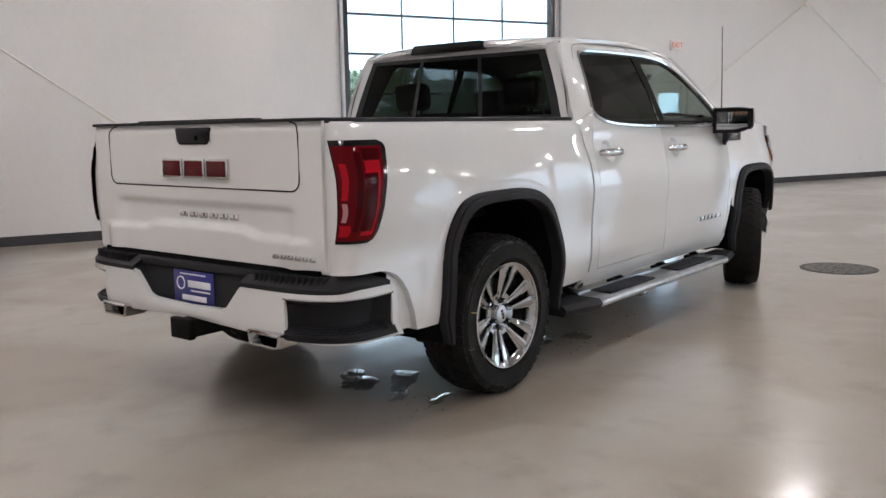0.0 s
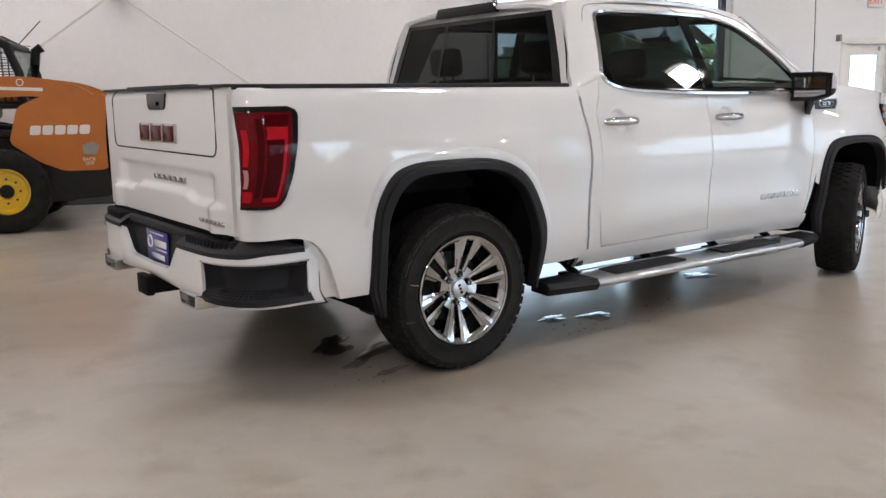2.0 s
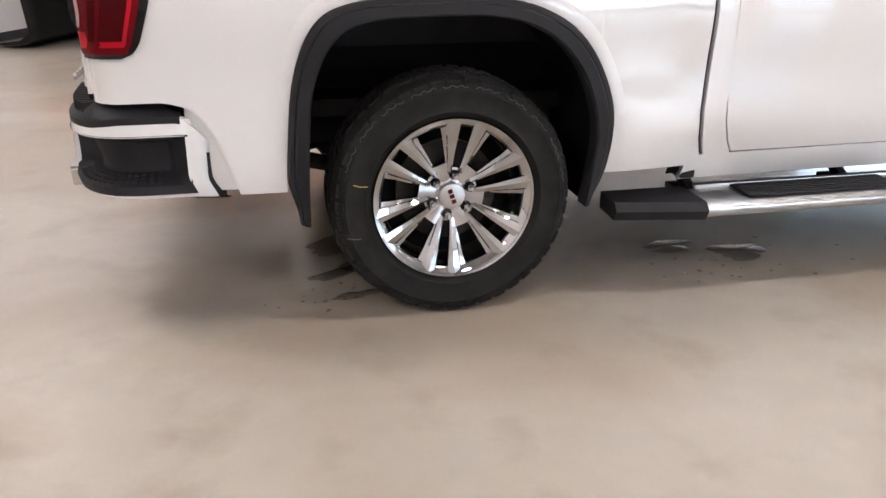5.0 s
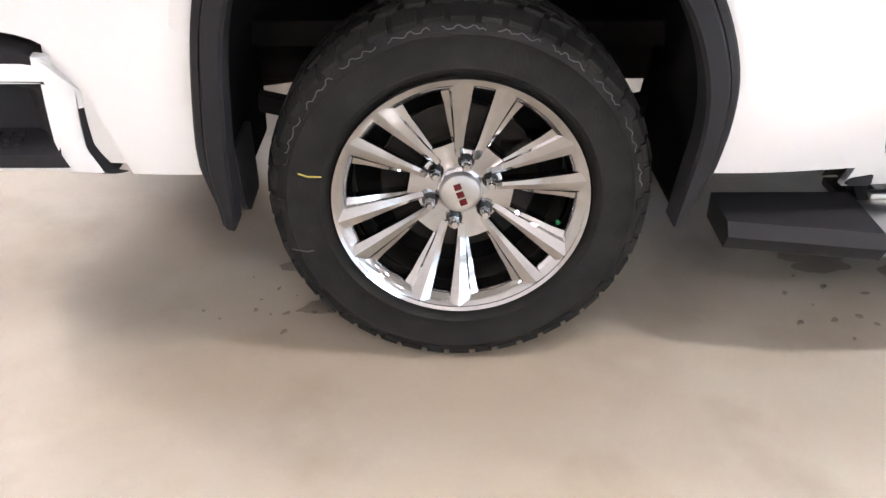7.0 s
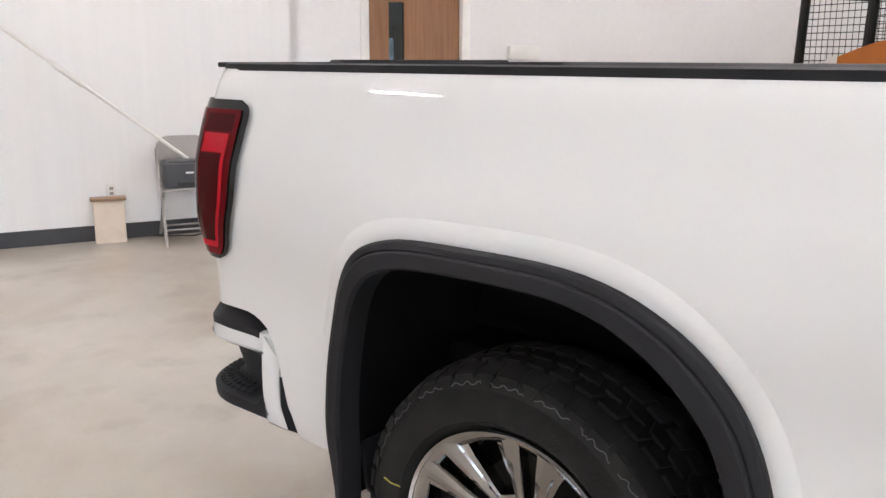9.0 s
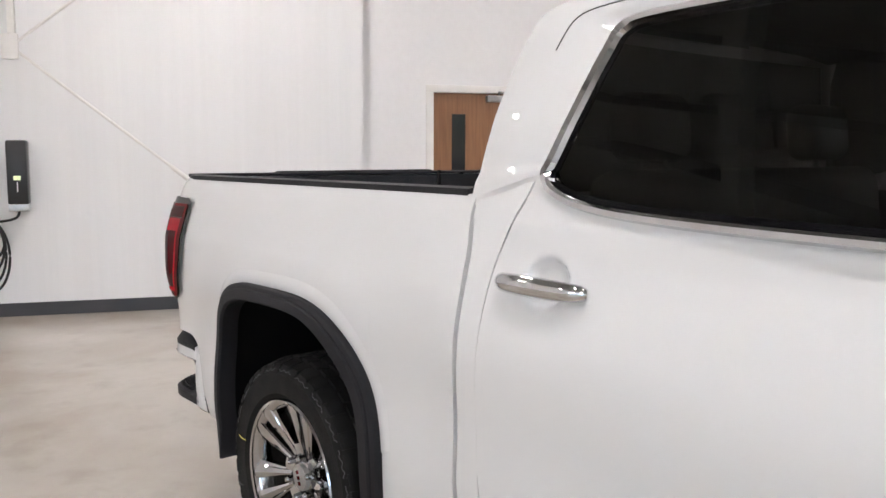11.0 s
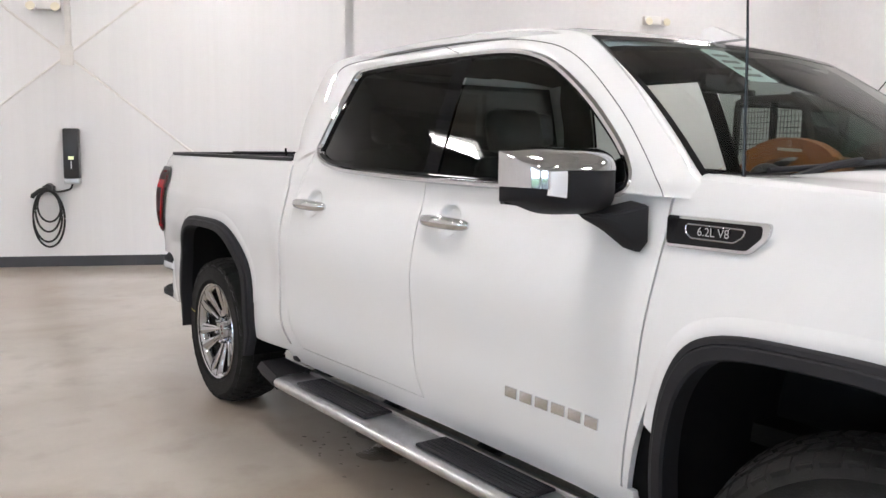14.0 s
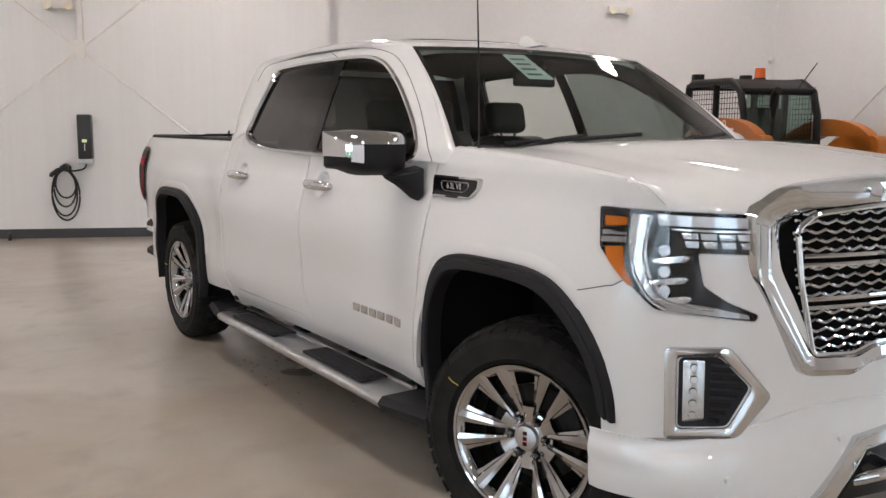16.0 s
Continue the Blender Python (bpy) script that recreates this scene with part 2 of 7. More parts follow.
def tube(bm, pts, r, seg=10, caps=True):
    pts = [Vector(p) for p in pts]
    rings, up = [], Vector((0, 0, 1))
    for i, p in enumerate(pts):
        d = (pts[min(i + 1, len(pts) - 1)] - pts[max(i - 1, 0)]).normalized()
        side = d.cross(up)
        side = side.normalized() if side.length > 1e-3 else d.cross(Vector((1, 0, 0))).normalized()
        up2 = side.cross(d)
        rr = r[i] if isinstance(r, (list, tuple)) else r
        rings.append([bm.verts.new(p + rr * (math.cos(2 * math.pi * k / seg) * side + math.sin(2 * math.pi * k / seg) * up2)) for k in range(seg)])
    for a, b in zip(rings, rings[1:]):
        for k in range(seg):
            bm.faces.new((a[k], a[(k + 1) % seg], b[(k + 1) % seg], b[k]))
    if caps:
        bm.faces.new(rings[0][::-1]), bm.faces.new(rings[-1])
    return bm


def prism(bm, poly, d0, d1, place, cuts=(), bevel=0.0):
    """A polygon (a, b) drawn between the depths d0 and d1; place(a, b, d) bends it into the world; cuts: values of a where it may bend."""
    start = len(bm.verts)
    tmp = bmesh.new()
    f = tmp.faces.new([tmp.verts.new((a, b, 0)) for a, b in poly])
    for c in cuts:
        bmesh.ops.bisect_plane(tmp, geom=tmp.verts[:] + tmp.edges[:] + tmp.faces[:], plane_co=(c, 0, 0), plane_no=(1, 0, 0))
    bmesh.ops.triangulate(tmp, faces=[g for g in tmp.faces if len(g.verts) > 4])
    top = bmesh.ops.extrude_face_region(tmp, geom=tmp.faces[:])["geom"]
    up = [v for v in top if isinstance(v, bmesh.types.BMVert)]
    for v in tmp.verts:
        v.co.z = d0
    for v in up:
        v.co.z = d1
    if bevel:
        s = set(up)
        edges = [e for e in tmp.edges if e.verts[0] in s and e.verts[1] in s and any(not all(v in s for v in g.verts) for g in e.link_faces)]
        bmesh.ops.bevel(tmp, geom=edges, offset=bevel, segments=2, profile=0.5, affect="EDGES", clamp_overlap=True)
    m = {}
    for v in tmp.verts:
        m[v] = bm.verts.new(place(v.co.x, v.co.y, v.co.z))
    for g in tmp.faces:
        try:
            bm.faces.new([m[v] for v in g.verts])
        except ValueError:
            pass
    tmp.free()
    return bm


def rounded(poly, r, n=4):
    """A polygon with its corners rounded by r."""
    out = []
    for i, p in enumerate(poly):
        p, a, b = Vector(p), Vector(poly[i - 1]), Vector(poly[(i + 1) % len(poly)])
        da, db = (a - p), (b - p)
        k = min(r, da.length * 0.45, db.length * 0.45)
        s, e = p + da.normalized() * k, p + db.normalized() * k
        for j in range(n + 1):
            t = j / n
            out.append(tuple((1 - t) ** 2 * s + 2 * t * (1 - t) * p + t * t * e))
    return out


def text_mesh(words, size, m, mat, parent, name="lettering", depth=0.002):
    c = bpy.data.curves.new(name, "FONT")
    c.body, c.size, c.extrude, c.align_x, c.align_y = words, size, depth, "CENTER", "CENTER"
    tmp = bpy.data.objects.new(name, c)
    scene.collection.objects.link(tmp)
    me = bpy.data.meshes.new_from_object(tmp.evaluated_get(bpy.context.evaluated_depsgraph_get()))
    bpy.data.objects.remove(tmp)
    me.materials.append(mat)
    ob = new(name, me)
    ob.parent, ob.matrix_local = parent, m
    return ob


def lerp(a, b, t):
    return a + (b - a) * t


def sstep(a, b, x):
    t = min(1, max(0, (x - a) / (b - a)))
    return t * t * (3 - 2 * t)


def lin(n, a=0.0, b=1.0):
    return [a + (b - a) * k / (n - 1) for k in range(n)]


# ---- the hall ----
def wall(name, lo, hi, holes=(), axis="u", mat=None):
    """A wall of real thickness from lo to hi (u, v, z), with holes (a0, a1, z0, z1) through it along its length."""
    bm = bmesh.new()
    i = 0 if axis == "u" else 1
    cuts = sorted({lo[i], hi[i], *[h[0] for h in holes], *[h[1] for h in holes]})
    for a, b in zip(cuts, cuts[1:]):
        zs = [(lo[2], hi[2])]
        for h in holes:
            if h[0] <= a and b <= h[1]:
                zs = [(lo[2], h[2]), (h[3], hi[2])]
        for z0, z1 in zs:
            if z1 - z0 > 0.01:
                l, k = list(lo), list(hi)
                l[i], k[i], l[2], k[2] = a, b, z0, z1
                box(bm, l, k)
    bmesh.ops.remove_doubles(bm, verts=bm.verts, dist=1e-5)
    ob = part(name, bm, mat or WALL, kind="structure", smooth=0)
    ob.matrix_world = ROOM
    return ob


MID = -5.65        # the wall with the wooden door lies a little behind the wall with the charger
AV, AEND = 7.3, 1.94
floor_bm = boxbm((U0 - 0.6, V0, -0.12), (U1, V1, 0.0))
fl = part("floor", floor_bm, FLOOR, kind="structure", smooth=0)
fl.matrix_world = ROOM
ground = part("ground", boxbm((-300, -300, -0.32), (300, 300, -0.125)), material("asphalt", (0.06, 0.06, 0.06), 0.9, spots=(0.045, 0.045, 0.045), scale=0.8), kind="structure", smooth=0)
wall("wall_charger", (U0 - 0.35, V0, 0), (U0, 0.51, TOP), axis="v", mat=LINERWALL)
wall("wall_wood_door", (MID - 0.2, 0.51, 0), (MID, AV, TOP), [(1.295, 2.265, 0, 2.165)], axis="v")
wall("wall_loader", (MID - 0.2, AV, 0), (AEND, V1 + 0.2, TOP), axis="u")
wall("wall_garage", (AEND, V1, 0), (U1, V1 + 0.2, TOP), [(3.65, 7.93, 0, 3.98), (10.38, 11.38, 0, 2.24)], axis="u")
wall("wall_far_end", (U1, V0, 0), (U1 + 0.2, V1 + 0.2, TOP), [(-5.2, -1.0, 0, 3.98)], axis="v")
wall("wall_back", (U0 - 0.35, V0 - 0.2, 0), (U1 + 0.2, V0, TOP), [(8.6, 12.8, 0, 3.98), (14.0, 18.2, 0, 3.98)], axis="u")
cb = boxbm((U0 - 0.8, V0 - 0.2, TOP), (U1 + 0.2, V1 + 0.2, TOP + 0.15))
for k in range(12):
    v = V0 + 0.8 + k * 1.5
    box(cb, (U0 - 0.3, v - 0.04, TOP - 0.22), (U1, v + 0.04, TOP), 0)
for k in range(4):
    u = -0.1 + k * 6.2
    box(cb, (u - 0.09, V0, TOP - 0.62), (u + 0.09, V1, TOP - 0.22), 0)
ce = part("ceiling", cb, CEIL, kind="structure", smooth=0)
ce.matrix_world = ROOM

for name, lo, hi in (("baseboard", (U0, V0, 0), (U0 + 0.012, 0.522, 0.125)), ("baseboard", (MID, 0.522, 0), (MID + 0.012, 1.205, 0.125)),
                     ("baseboard", (MID, 2.345, 0), (MID + 0.012, AV - 0.012, 0.125)), ("baseboard", (MID, AV - 0.012, 0), (AEND + 0.012, AV, 0.125)),
                     ("baseboard", (AEND, AV, 0), (AEND + 0.012, V1 - 0.012, 0.125)),
                     ("baseboard", (AEND, V1 - 0.012, 0), (3.53, V1, 0.125)), ("baseboard", (8.05, V1 - 0.012, 0), (10.28, V1, 0.125)), ("baseboard", (11.48, V1 - 0.012, 0), (U1, V1, 0.125))):
    b = part(name, boxbm(lo, hi, 0.004), BASE, kind="structure", smooth=0)
    b.matrix_world = ROOM


# the sky's bloom over rails and stiles is put into this lighter grey
RAIL = material("bloom_grey_aluminium", (0.16, 0.165, 0.175), 0.4, 0.5, spots=(0.13, 0.135, 0.14), scale=5)


def sectional_door(u0, u1, v, into, name, m=None):
    """A glazed overhead door: dark rails and stiles, panes between, side tracks."""
    fr = part(name, bmesh.new(), FRAMEDARK, kind="structure")
    fr.matrix_world = m or ROOM
    bm = bmesh.new()
    box(bm, (u0 - 0.1, v - 0.05, 0), (u0 + 0.06, v + 0.07, 4.03), 0.006)
    box(bm, (u1 - 0.06, v - 0.05, 0), (u1 + 0.1, v + 0.07, 4.03), 0.006)
    box(bm, (u0 - 0.1, v - 0.05, 3.92), (u1 + 0.1, v + 0.07, 4.03), 0.006)
    part("door_frame", bm, FRAMEDARK, fr)
    tb = bmesh.new()
    for u in (u0 - 0.12, u1 + 0.12):
        tube(tb, [(u, v + into * 0.12, 0.05), (u, v + into * 0.12, 4.4), (u, v + into * 0.5, 4.8), (u, v + into * 2.2, 4.85)], 0.03, 8)
    part("track", tb, SATIN, fr, "galvanised steel door track")
    zs = [0.02 + 0.65 * k for k in range(7)]
    us = lin(5, u0 + 0.06, u1 - 0.06)
    rails = bmesh.new()
    for i, z in enumerate(zs):
        box(rails, (u0 + 0.05, v, z - 0.022), (u1 - 0.05, v + 0.045, z + 0.022), 0.004)
    part("rail", rails, RAIL, fr)
    stiles = bmesh.new()
    for u in us:
        box(stiles, (u - 0.014, v + 0.005, 0.05), (u + 0.014, v + 0.04, 3.93), 0.003)
    part("stile", stiles, RAIL, fr)
    for i in range(6):
        for j in range(4):
            p = part("pane", boxbm((us[j] + 0.012, v + 0.018, zs[i] + 0.020), (us[j + 1] - 0.012, v + 0.026, zs[i + 1] - 0.020)), PANE, fr, smooth=0)
            p.visible_shadow = False
    return fr


sectional_door(3.69, 7.89, V1 + 0.08, -1, "door_garage")
sectional_door(8.64, 12.76, V0 - 0.12, 1, "door_back_1")
sectional_door(14.04, 18.16, V0 - 0.12, 1, "door_back_2")
sectional_door(-5.16, -1.04, 0.0, 1, "door_far_end", ROOM @ Matrix.Translation((U1 + 0.08, 0, 0)) @ Matrix.Rotation(radians(90), 4, "Z"))

# ---- the pickup truck ----
WB = 3.745                                                     # wheelbase; the rear axle stands at x = 0, the nose points to +x
PROFILE = [(0.40, 0.900), (0.47, 0.942), (0.56, 0.962), (0.67, 0.976), (0.80, 0.982), (0.90, 0.986), (0.95, 0.9865), (1.00, 0.985), (1.05, 0.981), (1.10, 0.975), (1.15, 0.967), (1.20, 0.957), (1.24, 0.946), (1.275, 0.940), (1.32, 0.9355), (1.345, 0.930), (1.385, 0.913), (1.42, 0.900)]
ARCH = spline([(-0.545, 0.365), (-0.535, 0.60), (-0.505, 0.83), (-0.435, 0.985), (-0.32, 1.045), (-0.12, 1.058), (0.16, 1.050), (0.34, 0.99), (0.46, 0.88), (0.53, 0.73), (0.54, 0.58), (0.505, 0.36)], 61)
INNER = spline([(-0.475, 0.355), (-0.468, 0.58), (-0.446, 0.79), (-0.382, 0.930), (-0.285, 0.986), (-0.11, 1.001), (0.14, 0.994), (0.295, 0.937), (0.405, 0.83), (0.462, 0.70), (0.475, 0.56), (0.45, 0.36)], 61)
ARCH_F = spline([(p.x * 0.985 - 0.025 - 0.052 * sstep(0.12, 0.52, p.x) - 0.012 * sstep(0.2, 0.45, -p.x), 0.33 + (p.y - 0.33) * 0.965) for p in ARCH if p.x < 0 or p.y > 0.585][::2], 61)
INNER_F = spline([(p.x * 0.985 - 0.025 - 0.030 * sstep(0.12, 0.45, p.x) - 0.012 * sstep(0.2, 0.42, -p.x), 0.33 + (p.y - 0.33) * 0.965) for p in INNER if p.x < 0 or p.y > 0.585][::2], 61)
NOSE = spline([(3.9, 0.965), (4.05, 0.955), (4.18, 0.93), (4.30, 0.885), (4.40, 0.825), (4.48, 0.75), (4.54, 0.66), (4.59, 0.54), (4.63, 0.38), (4.655, 0.2), (4.66, 0.0)], 81)
NOSEY = [(p.y, p.x) for p in NOSE[::-1]]
NLEN = [0.0]
for a, b in zip(NOSE, NOSE[1:]):
    NLEN.append(NLEN[-1] + (b - a).length)


def interp(pts, x):
    if x <= pts[0][0]:
        return pts[0][1]
    for (a, p), (b, q) in zip(pts, pts[1:]):
        if x <= b:
            return lerp(p, q, (x - a) / (b - a))
    return pts[-1][1]


PROF = [(p.x, p.y) for p in spline(PROFILE, 60)]
PROF_BED = [(p.x, p.y) for p in spline([(0.40, 0.900), (0.47, 0.940), (0.56, 0.954), (0.67, 0.957), (0.83, 0.955), (0.97, 0.975), (1.02, 0.979), (1.07, 0.9785), (1.15, 0.976), (1.185, 0.970), (1.22, 0.962), (1.26, 0.952), (1.295, 0.943), (1.33, 0.932), (1.355, 0.922), (1.375, 0.911), (1.39, 0.899), (1.42, 0.868)], 90)]
FTAPER = [(p.x, p.y) for p in NOSE if p.x < 4.45]


def half_width(x, z):
    # the bed's shoulder is rounder than the doors'
    w = lerp(interp(PROF, z), interp(PROF_BED, z), sstep(0.95, 0.7, x))
    for xw in (0.0, WB):
        r = math.hypot(x - xw, (z - 0.40) * 0.95)
        w += (0.036 if xw == 0 else 0.030) * sstep(0.98, 0.60, r) * sstep(1.36, 1.10, z)
    # the doors are drawn in along a valley over their sills
    w -= 0.006 * math.exp(-((z - 0.80) / 0.12) ** 2) * sstep(0.75, 1.05, x) * sstep(3.25, 3.0, x)
    # fuller round the gap between bed and cab
    w += 0.027 * sstep(0.45, 0.85, x) * lerp(1.0, 0.22, sstep(0.95, 1.9, x)) * sstep(3.2, 2.6, x) * sstep(0.45, 0.62, z) * sstep(1.34, 1.0, z)
    w += 0.022 * sstep(2.2, 0.75, x)
    # the doors swell along the handles
    w += 0.010 * math.exp(-((z - 0.97) / 0.24) ** 2) * sstep(0.92, 1.45, x) * sstep(3.15, 2.6, x)
    if x > 3.9:
        w -= 0.965 - interp(FTAPER, x)
    if x < -0.6:
        w -= 0.010 * ((-0.6 - x) / 0.5) ** 2
    return w


def arch_top(x):
    z = 0.0
    for xw, c in ((0.0, ARCH), (WB, ARCH_F)):
        d = x - xw
        if c[0].x < d < c[-1].x:
            k = [(p.x, p.y) for p in c[2:-2]]
            best = 0
            for (a, p), (b, q) in zip(k, k[1:]):
                if min(a, b) <= d <= max(a, b) and abs(b - a) > 1e-6:
                    best = max(best, lerp(p, q, (d - a) / (b - a)))
            z = max(z, best - 0.02)
    return z


def side(s):
    return lambda x, z, d=0.0: Vector((x, s * (half_width(x, z) + d), z))


HANDLES = (1.138, 2.160)


def door_side(s):
    """The side with a hollow pressed in behind each handle."""
    def f(x, z, d=0.0):
        dent = sum(0.024 * sstep(1.1, 0.5, ((x - hx) / 0.068) ** 2 + ((z - 1.205) / 0.060) ** 2) for hx in HANDLES)
        return Vector((x, s * (half_width(x, z) + d - dent), z))
    return f


def nose(s, base=0.0):
    """A place on the rounded front: a along the plan from the wheel to the middle, height b, d proud of it."""
    def f(a, b, d=0.0):
        i = 0
        while i < len(NLEN) - 2 and NLEN[i + 1] < a:
            i += 1
        t = (a - NLEN[i]) / (NLEN[i + 1] - NLEN[i])
        p = NOSE[i].lerp(NOSE[i + 1], t)
        g = (NOSE[i + 1] - NOSE[i]).normalized()
        n = Vector((-g.y, g.x))
        n = n if n.x > 0 or n.y > 0 else -n
        rake = 0.10 * max(0, b - 1.0) * sstep(0.15, 0.6, a)
        flush = max(0, half_width(4.165, b) - 0.9335) * sstep(0.52, 0.27, a) if b < 1.30 else 0.0
        q = p + n * (d + base + flush)
        return Vector((q.x - rake, s * q.y, b))
    return f


TAIL_R = 0.10


def corner(s):
    """The bed's outer skin: a is x along the side as far as -1.0, then runs round the rear corner on to the back."""
    def f(a, z, d=0.0):
        if a >= -1.0:
            return Vector((a, s * (half_width(a, z) + d), z))
        w = half_width(-1.0, z)
        k = (-1.0 - a)
        if k < TAIL_R * math.pi / 2:
            t = k / TAIL_R
            return Vector((-1.0 - (TAIL_R + d) * math.sin(t), s * (w - TAIL_R + (TAIL_R + d) * math.cos(t)), z))
        return Vector((-1.0 - TAIL_R - d, s * (w - TAIL_R - (k - TAIL_R * math.pi / 2)), z))
    return f


CEND = -1.0 - TAIL_R * math.pi / 2
truck = thing("pickup_truck", "pearl white crew cab pickup truck with chrome trim on concrete", "pickup truck")


def skin(name, s, f, xs, zb, zt, xl=None, xr=None, nz=22, mat=None, label="", rim=0.022, parent=None, mid=None):
    """A body panel between the columns xs and the heights zb(x), zt(x); xl, xr: the shape of its ends by height."""
    a, b = xs[0], xs[-1]

    def fn(u, t):
        z = lerp(zb(u), zt(u), t) if mid is None else lerp(zb(u), mid, t * 2) if t < 0.5 else lerp(mid, zt(u), t * 2 - 1)
        k = (u - a) / (b - a)
        x = u + (xl(z) * (1 - k) ** 3 if xl else 0) + (xr(z) * k ** 3 if xr else 0)
        return f(x, z)
    bm = grid(bmesh.new(), fn, xs, lin(nz), rim=(0, -s * rim, 0))
    return part(name, bm, mat or PAINT, parent or truck, label, smooth=50)


def columns(a, b, n, xw=None):
    xs = lin(n, a, b)
    if xw is not None:
        xs += [xw + p.x for p in (ARCH if xw == 0 else ARCH_F)[2:-2]]
    return sorted(x for x in set(round(x, 4) for x in xs) if a - 1e-6 <= x <= b + 1e-6)


DOOR_Z0, BELT = 0.508, 1.345
REAR_CUT = [(0.50, 0.020), (0.55, -0.012), (0.62, -0.037), (0.72, -0.048), (0.86, -0.048), (1.0, -0.046), (1.16, -0.042), (1.25, -0.036), (1.34, 0.0), (1.46, 0.05)]
MID_CUT = [(0.50, 0.0), (0.58, -0.025), (0.72, -0.038), (0.86, -0.038), (1.2, -0.035), (1.36, -0.03)]
FRONT_CUT = [(0.50, -0.105), (0.58, -0.09), (0.86, -0.045), (1.18, -0.012), (1.36, 0.0)]
BEDF_CUT = [(0.46, 0.020), (0.50, 0.0), (0.57, -0.026), (0.66, -0.036), (0.86, -0.029), (1.0, -0.025), (1.16, -0.028), (1.40, -0.057)]
for s in (-1, 1):
    f = side(s)
    # bed side with its rounded rear corner
    skin("bed_side", s, corner(s), columns(CEND - 0.045, 0.892, 70, 0), lambda x: max(interp([(-1.3, 0.758), (-0.90, 0.758), (-0.85, 0.750), (-0.80, 0.727), (-0.76, 0.68), (-0.73, 0.61), (-0.71, 0.53), (-0.70, 0.462)], x), arch_top(x)), lambda x: 1.397, None, lambda z: interp(BEDF_CUT, z), nz=49, rim=0.07, mid=1.08)
    bm = grid(bmesh.new(), lambda x, z: corner(s)(x, z, -0.034), lin(12, -0.835, -0.66), lin(8, 0.47, 0.80))
    part("bed_return", bm, PAINT, truck)
    skin("rear_door", s, door_side(s), sorted(columns(1.002, 2.007, 30) + lin(22, 1.061, 1.262)), lambda x: DOOR_Z0 - 0.004 * (x - 1), lambda x: interp([(0.95, 1.425), (1.055, 1.450), (1.085, 1.42), (1.15, 1.395), (1.25, 1.372), (1.45, 1.356), (1.9, 1.345)], x), lambda z: interp(REAR_CUT, z), lambda z: interp(MID_CUT, z), nz=96)
    skin("front_door", s, door_side(s), sorted(columns(2.013, 3.155, 30) + lin(22, 2.081, 2.283)), lambda x: DOOR_Z0 - 0.008, lambda x: interp([(2.6, BELT), (2.95, 1.351), (3.155, 1.368)], x), lambda z: interp(MID_CUT, z), lambda z: interp(FRONT_CUT, z), nz=96)
    skin("rocker", s, f, columns(0.845, 3.10, 40), lambda x: 0.40, lambda x: DOOR_Z0 - 0.006, nz=7)
    skin("cab_corner", s, f, columns(0.909, 0.996, 6), lambda x: 0.43, lambda x: 1.40 + 0.33 * (x - 0.89), lambda z: interp(BEDF_CUT, z), lambda z: interp(REAR_CUT, z), nz=26)
    skin("front_fender", s, f, columns(3.162, 4.17, 40, WB), lambda x: max(0.44, arch_top(x)), lambda x: interp([(3.1, 1.405), (3.32, 1.395), (3.82, 1.370), (4.17, 1.335)], x), lambda z: interp(FRONT_CUT, z), nz=24)
    # dark inner shell that closes the gaps
    bm = grid(bmesh.new(), lambda x, z: Vector((x, s * (half_width(x, z) - 0.03), z)), lin(30, 0.8, 3.2), lin(14, 0.42, 1.37))
    part("inner_shell", bm, DARK, truck)

    # wheel arch flares, liners
    for xw, out, inn, nm in ((0.0, ARCH, INNER, "rear"), (WB, ARCH_F, INNER_F, "front")):
        bm = bmesh.new()

        def flare(i, j, out=out, inn=inn, xw=xw):
            o, n = out[int(i)], inn[int(i)]
            o = o.lerp(n, 0.55 * max(sstep(3.5, 0, i), sstep(57, 60, i) if xw == 0 else 0))
            t, d = ((0.0, -0.012), (0.03, 0.018), (0.10, 0.024), (0.30, 0.029), (0.325, 0.022), (0.35, 0.034), (0.42, 0.038), (0.9, 0.042), (1.0, 0.034), (1.0, -0.03))[int(j)]
            p = o.lerp(n, t)
            w = half_width(xw + o.x, max(0.5, o.y)) + d
            return Vector((xw + p.x, s * w, p.y))
        grid(bm, flare, range(61), range(10))
        part("wheel_arch_flare", bm, TRIM, truck, "dark grey plastic wheel arch flare", smooth=30)

        def lip(i, j, out=out, xw=xw):
            o = out[int(i)]
            k, d = ((-0.004, 0.003), (0.003, 0.0045), (0.016, 0.0050), (0.030, 0.0042), (0.046, 0.0004))[int(j)]
            g = Vector((o.x, o.y - 0.45)).normalized() * k
            return Vector((xw + o.x + g.x, s * (half_width(xw + o.x + g.x, o.y + g.y) + d), o.y + g.y))
        part("arch_lip", grid(bmesh.new(), lip, range(9, 53 if xw == 0 else 46), range(5)), PAINT, truck, smooth=60)
        bm = bmesh.new()
        grid(bm, lambda i, j, out=out, inn=inn, xw=xw: Vector((xw + lerp(inn[int(i)].x, out[int(i)].x, 0.3), s * lerp(1.0, 0.50, j), lerp(inn[int(i)].y, out[int(i)].y, 0.3))), range(61), (0, 0.5, 1))
        prism(bm, [(p.x, max(p.y, 0.70 if xw == 0 else 0.3)) for p in out[5:-5:3]] if xw == 0 else [(p.x, p.y) for p in out[::3]], 0, 0.01, lambda a, b, d, xw=xw: Vector((xw + a, s * (0.50 - d), b)))
        part("wheel_well_liner", bm, DARK, truck)
    # mud flap behind the rear wheel
    bm = bmesh.new()
